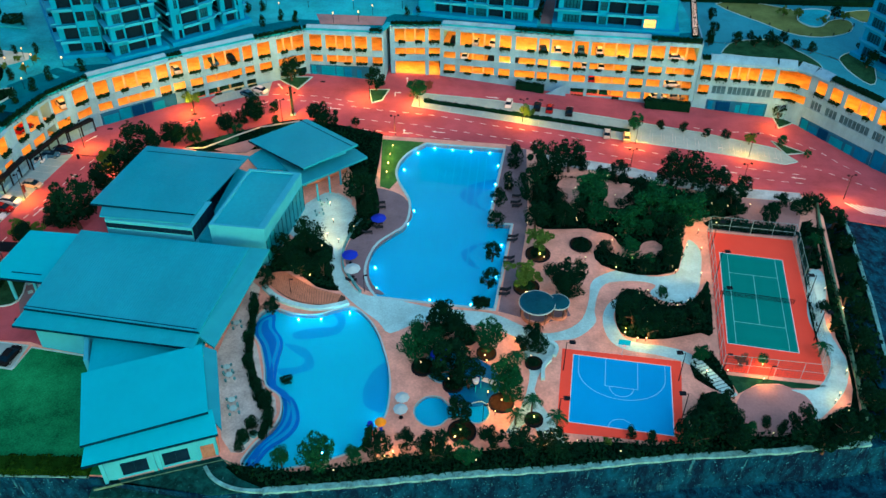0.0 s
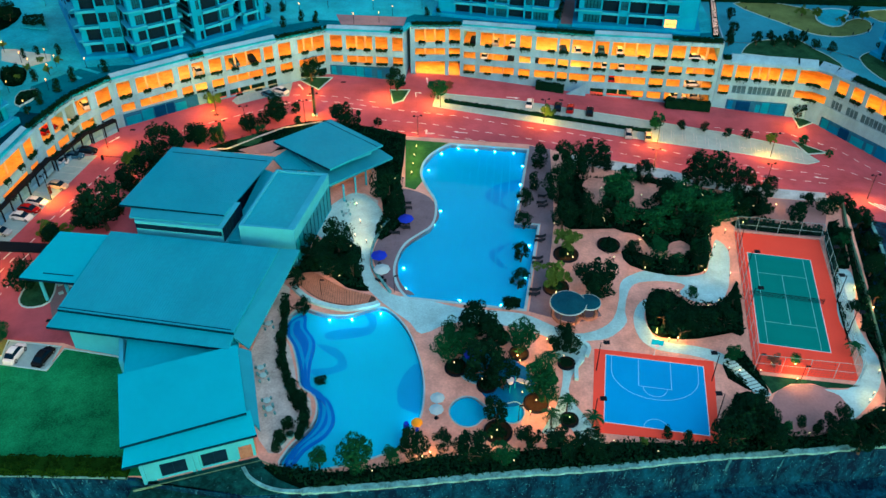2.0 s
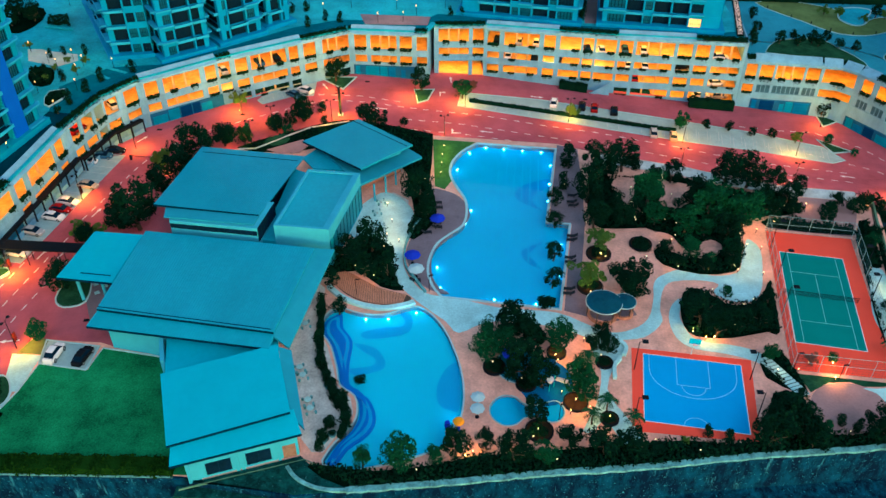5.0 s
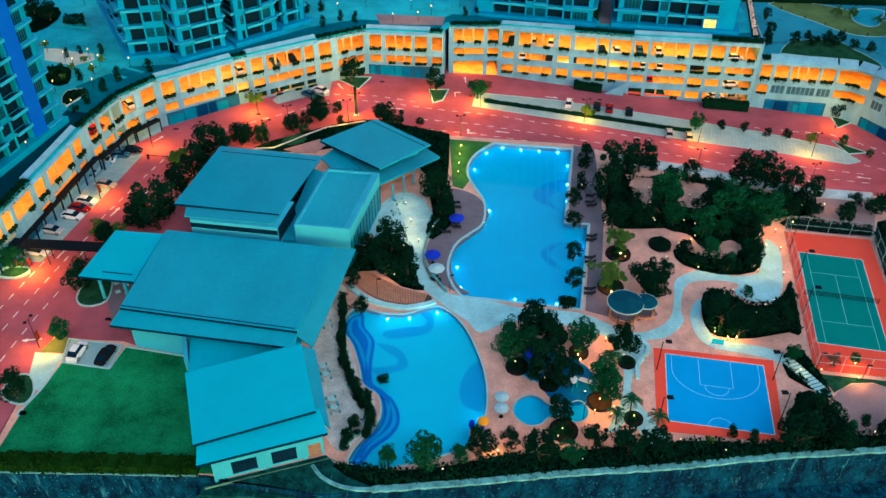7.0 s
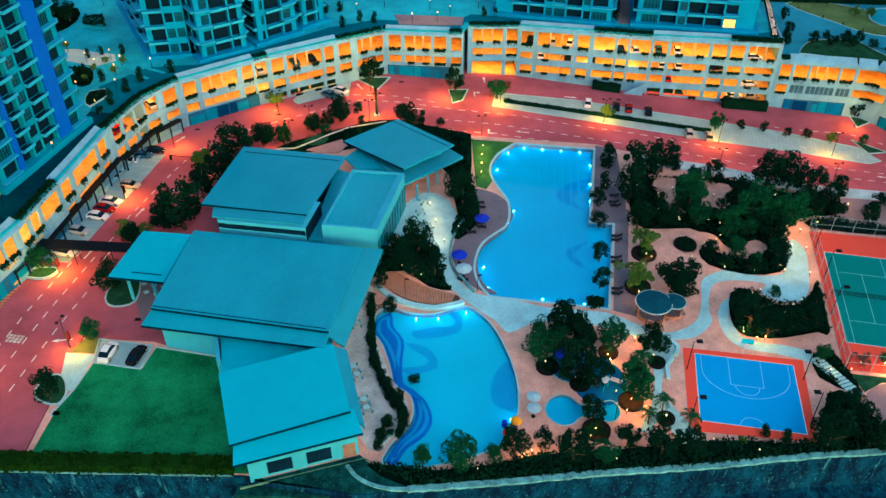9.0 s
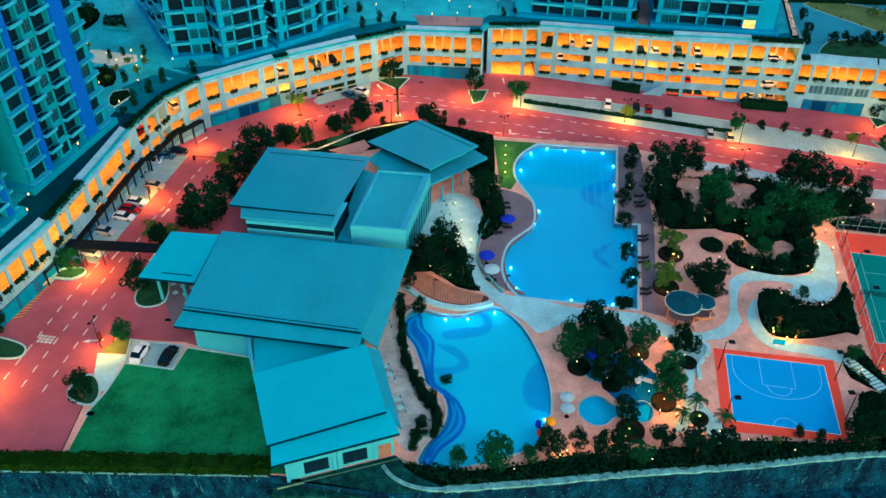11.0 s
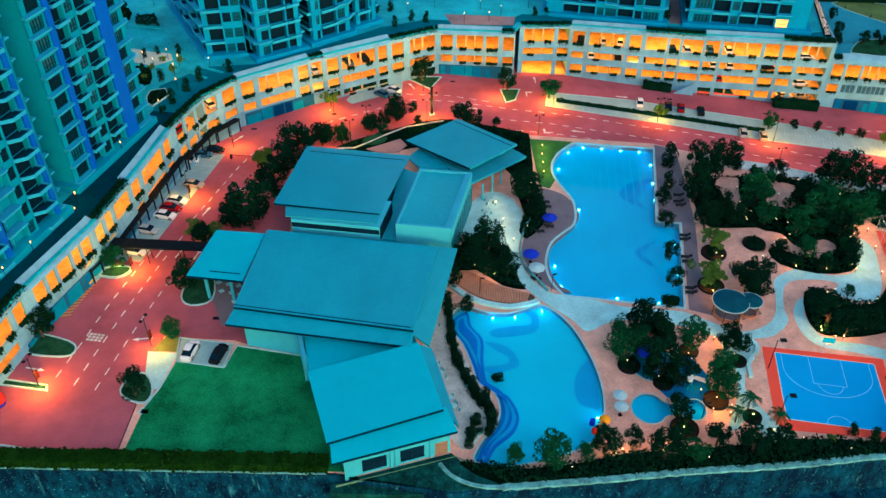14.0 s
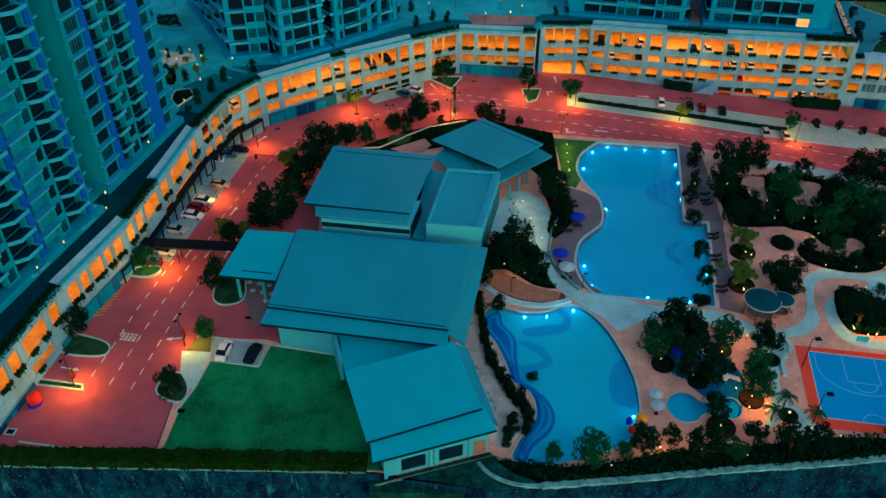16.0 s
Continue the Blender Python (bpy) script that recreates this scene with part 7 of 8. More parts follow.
# underwater lamps
AQUA = (0.04, 0.66, 1.0)


def pool_light(x, y, z, watts):
    f = thing("pool_light", "round underwater pool lamp glowing pale blue", "pool light", "pool lights", pose(x, y, z))
    part("lens", Shape().tube([(0, 0, 0), (0, 0, 0.05)], [0.16, 0.12], 10), LAMP_AQUA, f, "glowing lens")
    point_lamp("underwater_lamp", (x, y, z + 0.6), watts, AQUA, 0.15)


for x, y in ((-5.5, 155.6), (-1.6, 155.1), (2.4, 154.6), (6.4, 154.1), (-9.0, 153.5), (-11.6, 147.0), (8.0, 149), (7.2, 142.0), (6.5, 136.0), (6.0, 130.0), (-8.8, 132.5), (-9.9, 128.2), (-12.0, 125.6), (-15.0, 115), (-14.3, 109.5), (-5, 106.6), (2.0, 105.6), (7.8, 122), (6.6, 113)):
    pool_light(x, y, -1.14, 120)
for x, y in ((-26.5, 101.0), (-22.8, 101.2), (-18.2, 102.8), (-11.6, 80.0), (-19.0, 74.0)):
    pool_light(x, y, -0.84, 170)

# ---- cars ----
def car_meshes():
    def loft(sections):
        s = Shape()
        k = len(sections[0])
        s.v = [p for sec in sections for p in sec]
        for i in range(len(sections) - 1):
            for j in range(k - 1):
                s.f.append((i * k + j, i * k + j + 1, (i + 1) * k + j + 1, (i + 1) * k + j))
        s.f += [tuple(range(k - 1, -1, -1)), tuple((len(sections) - 1) * k + j for j in range(k))]
        return s
    body = []
    for x, w, top in ((-2.2, 0.7, 0.75), (-2.1, 0.82, 0.9), (-1.2, 0.88, 0.95), (0, 0.9, 0.92), (1.0, 0.88, 0.88), (1.9, 0.8, 0.72), (2.15, 0.66, 0.6)):
        body.append([(x, -w * 0.95, 0.25), (x, -w, 0.5), (x, -w * 0.93, top - 0.05), (x, -w * 0.8, top), (x, w * 0.8, top), (x, w * 0.93, top - 0.05), (x, w, 0.5), (x, w * 0.95, 0.25)])
    cab, glass = [], []
    for x, w, top in ((-1.75, 0.72, 0.95), (-1.05, 0.62, 1.4), (-0.2, 0.62, 1.46), (0.45, 0.62, 1.4), (1.15, 0.74, 0.9)):
        glass.append([(x, -w - 0.1, 0.85), (x, -w, top), (x, w, top), (x, w + 0.1, 0.85)])
    for x, w, top in ((-1.1, 0.58, 1.41), (-0.2, 0.6, 1.48), (0.45, 0.58, 1.42)):
        cab.append([(x, -w, top - 0.02), (x, -w + 0.08, top + 0.02), (x, w - 0.08, top + 0.02), (x, w, top - 0.02)])
    wheel = Shape().tube([(0, -0.1, 0), (0, 0.1, 0)], [0.32, 0.32], 12)
    rim = Shape().tube([(0, -0.11, 0), (0, 0.11, 0)], [0.2, 0.2], 8)
    lamp = Shape().box(-0.06, -0.16, -0.06, 0.06, 0.16, 0.06)
    return [s.mesh(n) for s, n in ((loft(body), "body"), (loft(glass), "glasshouse"), (loft(cab), "roof"), (wheel, "wheel"), (rim, "rim"), (lamp, "headlight"))]


CAR = car_meshes()
PAINTS = {n: material(n + "_car_paint", c, 0.25, 0.1, vary=0.04, bump=0) for n, c in (("white", (0.75, 0.75, 0.75)), ("black", (0.01, 0.012, 0.015)), ("silver", (0.4, 0.42, 0.42)), ("red", (0.3, 0.01, 0.012)), ("blue", (0.03, 0.12, 0.2)), ("beige", (0.45, 0.36, 0.28)))}
TYRE = material("tyre_rubber", (0.01, 0.01, 0.01), 0.9, vary=0.2)


def car(x, y, z, turn, paint, where, tall=1.0):
    f = thing("car", paint + " parked car " + where, "car", "parked cars", pose(x, y, z, 0, 0, turn))
    f.scale = (1, 1, tall)
    b = part("body", CAR[0].copy(), PAINTS[paint], f, paint + " painted body")
    part("glasshouse", CAR[1], GLASS, f, "dark car windows")
    part("roof", CAR[2].copy(), PAINTS[paint], f, paint + " roof")
    for wx in (-1.35, 1.35):
        for wy in (-0.8, 0.8):
            w = part("wheel", CAR[3], TYRE, f, "black tyre", pose(wx, wy, 0.32))
            part("rim", CAR[4], STEEL, w, "steel rim")
    for wy in (-0.5, 0.5):
        part("headlight", CAR[5], WHITE_PAINT, f, "clear headlight", pose(2.0, wy, 0.62))


for x, y, p, t in ((-90.4, 149.4, "white", 1), (-85.9, 154.0, "black", 1), (-88.0, 151.8, "blue", 1), (-86.8, 140.0, "beige", 1), (-88.6, 133.9, "white", 1), (-89.0, 131.3, "red", 1), (-89.4, 128.7, "white", 1), (-91.4, 123.8, "silver", 1), (-91.6, 117.1, "white", 1)):
    car(x, y, road_level(x, y) + 0.04, -12 if y < 145 else 5, p, "in the roadside bays")
car(-74.6, 91.4, 0.06, 82, "white", "beside the lawn", 1.25)
car(-70.0, 91.0, 0.06, 78, "black", "beside the lawn")
car(-51.5, 181.0, -1.95, 140, "blue", "in the corner bays")
car(-49.0, 183.2, -1.95, 150, "white", "in the corner bays")
for x, y, p, t in ((11.9, 183.6, "white", 80), (18.8, 182.8, "black", 80), (21.8, 182.3, "red", 80), (26.5, 181.4, "black", 80), (34.5, 171.9, "silver", 80), (39.0, 171.0, "beige", 80)):
    car(x, y, road_level(x, y) + 0.05, t, p, "on the parking strip")
# cars on the open storeys
for k, (x, y, z, p, t) in enumerate(((-88.6, 164.2, 4.1, "white", 130), (-92.2, 153.0, 4.25, "red", 70), (52.5, 191.5, 4.0, "white", 0), (24.0, 195.0, 4.0, "silver", 90), (20.5, 195.5, 4.0, "black", 90), (44.0, 192.8, 0.55, "black", 5), (53.0, 191.5, -3.1, "white", 5), (50.0, 191.8, -6.7, "white", 5), (54.5, 191.6, -6.7, "beige", 5))):
    car(x, y, z - 0.08, t, p, "on a car park storey")

random_paint = random.Random(12)
for a, b, z, depth, n in (((-5.0, 196.6), (27.0, 191.5), 4.0, 4.2, 6), ((27.0, 191.5), (57.5, 188.3), 4.0, 4.2, 6), ((-5.0, 196.6), (27.0, 191.5), 0.52, 2.9, 4), ((27.0, 191.5), (57.5, 188.3), 0.52, 2.9, 5), ((27.0, 191.5), (57.5, 188.3), -3.13, 2.9, 4), ((-67.2, 176.5), (-50.3, 186.7), 4.14, 4.4, 3)):
    m, length = along(a, b)
    for i in range(n):
        p = m @ Vector((length * (i + 0.5 + random_paint.uniform(-0.25, 0.25)) / n, depth, z))
        if min((Vector((p.x, p.y)) - Vector(q)).length for q in ((52.5, 191.5), (24.0, 195.0), (20.5, 195.5), (44.0, 192.8), (53.0, 191.5))) > 5.5:
            car(p.x, p.y, p.z, math.degrees(math.atan2(b[1] - a[1], b[0] - a[0])) + 90, random_paint.choice(("white", "black", "silver", "red", "blue", "black")), "on a car park storey")

# ---- road markings ----
def dashes(name, line, label, dash=1.5, gap=1.6, w=0.14):
    f = thing(name, label, "road marking")
    total = sum((Vector(a) - Vector(b)).length for a, b in zip(line, line[1:]))
    s = 0.5
    while s + dash < total:
        p, u = between(line, s)
        q, u2 = between(line, s + dash)
        part("dash", band([tuple(p), tuple(q)], w, 0.03, 0.005, road_level), LINE, f)
        s += dash + gap
    return f


for line in ([(-88.8, 118.4), (-90.2, 110.4), (-91.7, 101.7), (-92.6, 94.6), (-93.2, 91.2), (-94.4, 84.0)], [(-83.6, 126.0), (-85.4, 118.0), (-86.6, 111.0), (-87.7, 104.9), (-88.7, 98.3), (-89.7, 91.7), (-91.0, 82.5)], [(-81.8, 116.0), (-83.2, 108.5), (-84.4, 101.8), (-85.4, 95.6), (-86.1, 90.9), (-87.4, 82.0)],
             [(-84.0, 128), (-79.5, 147), (-77.0, 155), (-70, 163), (-60.5, 169.5), (-43.9, 179.4), (-32.7, 178.5), (-19.1, 176.7), (-5.6, 175.8), (7.7, 173.0), (20.8, 171.2), (39.8, 166.8), (57.9, 161.5), (78.3, 158.5)],
             [(-24.3, 171.7), (-11.1, 171.1), (2.0, 168.9), (14.9, 166.7), (32.5, 163.2), (50.3, 157.7), (76.3, 154.1)], [(-26, 167.5), (-10, 166.5), (5, 164.5), (20, 161.5), (35, 158), (55, 152)],
             [(-46, 182), (-35, 181.5), (-24, 179.5)], [(56, 178.5), (66, 177.6), (74, 178), (84, 172), (92, 160)], [(60, 170), (72, 167), (82, 162), (92, 152)]):
    dashes("lane_line", line, "broken white lane line on the red road")


def arrow(x, y, turn, kind="straight"):
    s = Shape()
    m = pose(x, y, 0, 0, 0, turn)
    pts = [(-1.6, -0.12), (0.6, -0.12), (0.6, -0.4), (1.6, 0), (0.6, 0.4), (0.6, 0.12), (-1.6, 0.12)]
    if kind == "turn":
        pts = [(-1.6, -0.12), (0.2, -0.12), (0.2, -0.9), (-0.1, -0.9), (0.35, -1.6), (0.8, -0.9), (0.5, -0.9), (0.5, 0.12), (-1.6, 0.12)]
    ob = part("road_arrow", slab([tuple((m @ Vector((px, py, 0)))[:2]) for px, py in pts], 0.03, 0.0, road_level), LINE)
    tagged(ob, "white painted arrow on the red road", "road marking", "road arrows")


for a in ((-16.1, 185.6, 95, "turn"), (-13.5, 193.0, 95, "straight"), (-12.5, 167.0, 180, "turn"), (-30.0, 176.0, 175, "straight"), (-44.5, 186.3, 120, "straight"), (-98.0, 87.5, -10, "straight"), (-83.3, 94.5, 190, "straight"), (-82.0, 131, 75, "straight"), (-77.6, 139, 70, "turn"),
          (-87.2, 117.4, 78, "straight"), (-83.6, 117.4, 78, "straight"), (-80.2, 117.0, 78, "straight"), (8, 186.8, -5, "straight"), (60, 158.0, 170, "straight"), (62, 153.5, 170, "straight"), (75, 157, 170, "straight"), (-5, 168.3, 175, "straight"), (-82, 160, 60, "straight")):
    arrow(*a)


def bay_lines(a, b, n, depth, label, level=road_level):
    f = thing("bay_lines", label, "road marking")
    m, length = along(a, b)
    for i in range(n + 1):
        p = m @ Vector((length * i / n, 0, 0))
        q = m @ Vector((length * i / n, depth, 0))
        part("line", band([tuple(p[:2]), tuple(q[:2])], 0.11, 0.06, 0.02, level), FAINT_LINE, f)


bay_lines((-90.1, 114.6), (-83.6, 152.8), 15, 6.0, "white parking bay lines beside the drive")
bay_lines((-10.5, 180.2), (74.0, 164.6), 32, 4.6, "white parking bay lines on the long strip")
bay_lines((74.0, 170.6), (-9, 186.0), 32, 4.2, "white parking bay lines on the long strip")
bay_lines((-58.0, 178.2), (-47.0, 182.5), 5, 5.0, "white parking bay lines in the corner")
hatch = thing("hatching", "yellow hatched no-parking strip by the car park", "road marking")
for i in range(14):
    part("stripe", band([(-98.6 + 0.12 * i, 99.5 + 0.78 * i), (-97.0 + 0.12 * i, 99.9 + 0.78 * i)], 0.16, 0.03, 0.005, road_level), YELLOW, hatch)
cross = thing("crossing", "white diagonal stripes painted at the road end", "road marking")
for i in range(9):
    part("stripe", band([(81.0 + 1.1 * i, 146.0 - 0.35 * i), (83.6 + 1.1 * i, 141.5 - 0.35 * i)], 0.35, 0.03, 0.005, road_level), LINE, cross)
for x, y in ((-78.4, 79.4), (-90.3, 71.9), (-102.0, 75.0)):
    d = thing("drain_cover", "dark square drain grate with a pale rim", "drain", "drain covers", pose(x, y, 0, 0, 0, -5))
    part("rim", Shape().box(-0.8, -0.6, 0, 0.8, 0.6, 0.05), KERB, d, "pale concrete rim")
    part("grate", Shape().box(-0.55, -0.4, 0.01, 0.55, 0.4, 0.06), DARK, d, "dark iron grate")
for x, y in ((-79.4, 164.5), (-62.0, 171.8), (-34.3, 189.0), (-72.5, 99.6), (20, 187.2), (43, 183)):
    d = thing("manhole", "small dark manhole cover in the road", "manhole", "manhole covers", pose(x, y, road_level(x, y)))
    part("cover", Shape().box(-0.6, -0.35, 0.0, 0.6, 0.35, 0.03), DARK, d, "dark iron cover")

totem = thing("totem_sign", "tall dark totem sign beside the road", "sign", m=pose(-39.0, 172.2, road_level(-39.0, 172.2)))
part("plinth", Shape().box(-0.6, -0.5, -0.1, 0.6, 0.5, 0.3), KERB, totem, "pale concrete plinth")
part("panel", Shape().box(-0.3, -0.2, 0.3, 0.3, 0.2, 7.0), DARK, totem, "dark panel")
part("cap", Shape().box(-0.38, -0.26, 7.0, 0.38, 0.26, 7.15), DARK, totem, "dark cap")
boom = thing("barrier", "dark boom barrier across the drive", "barrier", m=pose(-81.6, 151.2, road_level(-81.6, 151.2), 0, 0, -8))
part("post", Shape().box(-0.2, -0.2, -0.1, 0.2, 0.2, 1.1), DARK, boom, "dark barrier box")
part("arm", Shape().tube([(0, 0, 1.0), (4.6, 0, 1.05)], [0.09, 0.06], 8), DARK, boom, "dark boom arm")

words = thing("road_lettering", "worn white lettering painted on the red road", "road marking", m=pose(-91.0, 94.7, 0, 0, 0, -8))
for i in range(4):
    for j in range(3):
        part("stroke", Shape().box(-1.3 + 0.68 * i, -0.9 + 0.62 * j, 0.01, -0.8 + 0.68 * i, -0.45 + 0.62 * j, 0.03), SIDEWALK, words)

# covered link between car park and porch
link = thing("covered_walkway", "dark-roofed covered walkway from the car park to the porch", "walkway")
part("roof", slab([(-95.0, 116.6), (-76.5, 115.6), (-76.2, 113.2), (-94.5, 113.8)], 3.5, 3.2), DARK, link, "dark flat roof")
for x, y in ((-94, 116), (-88, 115.8), (-82, 115.5), (-77, 115.2), (-94, 114.2), (-88, 114), (-82, 113.8), (-77, 113.6)):
    part("post", Shape().tube([(x, y, road_level(x, y) - 0.1), (x, y, 3.2)], [0.08, 0.08], 6), DARK, link, "dark steel post")

# dark pergola along the foot of the car park
for a, b in (((-97.2, 108.3), (-94.9, 116.8)), ((-94.7, 118.3), (-90.8, 145.9)), ((-90.6, 146.5), (-87.4, 158.3)), ((-87.1, 158.7), (-83.2, 164.3))):
    m, length = along(b, a)
    low = road_level(*a)
    perg = thing("pergola", "dark steel pergola along the foot of the car park", "pergola", "car park pergolas")
    n = max(2, round(length / 3.0))
    part("roof", Shape().box(0, -0.05, low + 2.7, length, 1.2, low + 2.85, m), DARK, perg, "dark flat roof")
    part("beam", Shape().box(0, 1.2, low + 2.45, length, 1.35, low + 2.9, m), DARK, perg, "dark edge beam")
    part("dado", Shape().box(0, 1.05, low - 0.1, length, 1.2, low + 0.9, m), DUSK_WHITE_WALL, perg, "pale low wall")
    for i in range(n + 1):
        x = 0.2 + (length - 0.4) * i / n
        part("post", Shape().box(x - 0.12, 1.22, low - 0.1, x + 0.12, 1.45, low + 3.2, m), DARK, perg, "dark post")

# ---- pool furniture ----
CUSHION = material("dark_lounger", (0.02, 0.025, 0.03), 0.8, vary=0.2)
BLUE_CLOTH = material("blue_canopy", (0.01, 0.035, 0.42), 0.7, vary=0.15)
PALE_CLOTH = material("pale_canopy", (0.35, 0.5, 0.52), 0.7, vary=0.1)


def lounger(x, y, turn):
    f = thing("sun_lounger", "dark sun lounger with a raised back by the pool", "sun lounger", "sun loungers", pose(x, y, 0.05, 0, 0, turn))
    part("seat", Shape().box(-0.95, -0.33, 0.28, 0.4, 0.33, 0.4), CUSHION, f, "dark flat seat")
    part("backrest", Shape().box(0, -0.33, -0.05, 0.75, 0.33, 0.05, pose(0.4, 0, 0.36, 0, -35, 0)), CUSHION, f, "raised dark backrest")
    for lx in (-0.85, 0.3):
        for ly in (-0.28, 0.28):
            part("leg", Shape().box(lx - 0.04, ly - 0.04, -0.03, lx + 0.04, ly + 0.04, 0.3), DARK, f)


for x, y in ((-15.5, 134.0), (-15.3, 132.4), (-15.5, 127.4), (-15.3, 126.0), (-17.2, 124.4), (-19.0, 113.2), (-18.7, 110.6), (10.9, 134.8), (11.1, 133.6), (9.9, 123.8), (9.7, 122.6), (8.9, 117.4), (8.8, 116.1), (7.9, 108.8), (7.7, 107.6), (11.3, 137.0)):
    lounger(x, y, 185 if x < 0 else -5)


def umbrella(x, y, cloth, word, r=1.5, h=2.4):
    f = thing("parasol", word + " canopy parasol on a pole by the pool", "parasol", "parasols", pose(x, y, 0.05))
    part("pole", Shape().tube([(0, 0, -0.05), (0, 0, h)], [0.04, 0.03], 6), DARK, f, "dark pole")
    part("base", Shape().tube([(0, 0, -0.03), (0, 0, 0.08)], [0.35, 0.3], 10), DARK, f, "round base")
    part("canopy", Shape().tube([(0, 0, h - 0.55), (0, 0, h - 0.5), (0, 0, h - 0.1), (0, 0, h)], [r, r * 0.98, r * 0.25, 0.05], 8), cloth, f, word + " fabric canopy")


for x, y, c, w in ((-15.2, 126.7, BLUE_CLOTH, "blue"), (-19.4, 115.6, BLUE_CLOTH, "blue"), (-18.6, 111.8, PALE_CLOTH, "pale grey"), (-8.2, 82.6, PALE_CLOTH, "pale grey"), (-8.3, 80.4, PALE_CLOTH, "pale grey")):
    umbrella(x, y, c, w, 1.5 if y > 90 else 1.1)


PAV_ROOF = material("pavilion_roof", (0.003, 0.06, 0.09), 0.6, vary=0.25, scale=0.8)


def round_pavilion(x, y, r, h):
    f = thing("pavilion", "round garden pavilion with a flat dark green roof", "pavilion", m=pose(x, y, 0))
    part("roof", Shape().tube([(0, 0, h - 0.2), (0, 0, h), (0, 0, h + 0.25), (0, 0, h + 0.4)], [r * 0.98, r, r * 0.5, 0.05], 24), PAV_ROOF, f, "flat dark green roof")
    for i in range(12):
        a = i * 0.5236
        part("roof_rib", Shape().tube([(r * 0.97 * math.cos(a), r * 0.97 * math.sin(a), h + 0.02), (r * 0.5 * math.cos(a), r * 0.5 * math.sin(a), h + 0.27), (0, 0, h + 0.42)], [0.025, 0.025, 0.025], 5), PAV_ROOF, f, "slim roof rib")
    part("rim", ring([(r * 0.98 * math.cos(a), r * 0.98 * math.sin(a)) for a in [0.2618 * i for i in range(24)]], 0.1, h + 0.03, h - 0.16), RAIL, f, "pale roof rim")
    for i in range(6):
        a = i * 1.047
        part("column", Shape().tube([(r * 0.85 * math.cos(a), r * 0.85 * math.sin(a), -0.1), (r * 0.85 * math.cos(a), r * 0.85 * math.sin(a), h - 0.1)], [0.1, 0.1], 8), BARK, f, "dark timber column")
    part("bench", ring([(r * 0.7 * math.cos(a), r * 0.7 * math.sin(a)) for a in [0.26 * i for i in range(24)]], 0.4, 0.45, 0.0), TIMBER, f, "curved timber bench")


round_pavilion(12.8, 102.7, 3.0, 2.9)
round_pavilion(16.3, 103.2, 1.9, 2.7)
for i in range(13):
    t = i / 12
    st = part("stepping_stone", Shape().box(-0.95, -0.24, 0, 0.95, 0.24, 0.2, pose(36.9 + 3.9 * t, 92.9 - 7.2 * t, 0.05, 0, 0, 20)), CONCRETE)
    tagged(st, "pale concrete stepping stone across the planting", "stepping stone", "stepping stones")

def deck_lamp(x, y, color, watts):
    f = thing("deck_lamp", "small glowing post lamp on the podium deck", "post lamp", "podium lamps", pose(x, y, 9.9))
    part("post", Shape().tube([(0, 0, -0.1), (0, 0, 2.4)], [0.06, 0.05], 6), DARK, f, "dark post")
    part("globe", Shape().tube([(0, 0, 2.4), (0, 0, 2.5), (0, 0, 2.75), (0, 0, 2.85)], [0.04, 0.1, 0.1, 0.04], 8), LAMP_WARM, f, "glowing globe")
    if watts:
        point_lamp("deck_light", (x, y, 13.2), watts, color, 0.2)


for x, y, w in ((-110.9, 178.6, 260), (-101.5, 159.2, 160), (-101.3, 170.0, 0), (-96.2, 171.8, 0), (-99.6, 174.9, 320), (-88.9, 170.7, 0), (-93.5, 160.4, 0), (-104.6, 173.2, 120), (-96.0, 167.4, 0), (-50.2, 207.1, 0), (-46.0, 202.8, 0), (-39.3, 206.5, 0), (-31.7, 197.0, 250), (-25.5, 197.8, 250), (-27.6, 205.6, 0), (-22.4, 201.9, 0), (-15.2, 206.5, 0),
                (-99.5, 117.5, 250), (-97.8, 113.0, 0), (-101.5, 103.5, 120), (-103.2, 97.0, 0), (-97.0, 134.5, 0), (-94.5, 151.0, 0), (-112, 206, 200)):
    deck_lamp(x, y, (1.0, 0.45, 0.15), 1.6 * w or 150)

# ---- timber deck, planters, play things ----
deck = thing("timber_deck", "curved warm timber deck with boards beside the pool", "deck")
part("frame", slab(smooth(DECK_WOOD, 3), 0.15, 0.0), BARK, deck, "dark timber deck bed")
arc_a = smooth([(-33.9, 111.5), (-31.1, 112.8), (-27.8, 110.6), (-24.5, 108.4), (-20.0, 106.9)], 6, False)
arc_b = smooth([(-33.4, 110.0), (-31.2, 107.8), (-27.9, 105.4), (-24.0, 104.4), (-20.6, 104.6)], 6, False)
for i in range(0, len(arc_a) - 1, 2):
    p, q = Vector(arc_a[i]), Vector(arc_b[min(i, len(arc_b) - 1)])
    k = min(i + 2, len(arc_a) - 1)
    p2, q2 = Vector(arc_a[k]), Vector(arc_b[min(k, len(arc_b) - 1)])
    for w in range(3):
        quad = [p.lerp(p2, w / 3 + 0.02), p.lerp(p2, w / 3 + 0.3), q.lerp(q2, w / 3 + 0.3), q.lerp(q2, w / 3 + 0.02)]
        part("board", slab([tuple(v) for v in quad], 0.2 + 0.008 * (w % 2), 0.14), TIMBER, deck)
structure("pool_wall", band(smooth([(-33.6, 108.6), (-31.0, 105.9), (-27.9, 104.2), (-24.0, 103.3), (-20.6, 104.0), (-18.6, 104.9)], 5, False), 0.9, 0.55, 0.0), CONCRETE, "curved pale wall between deck and pool", "wall")
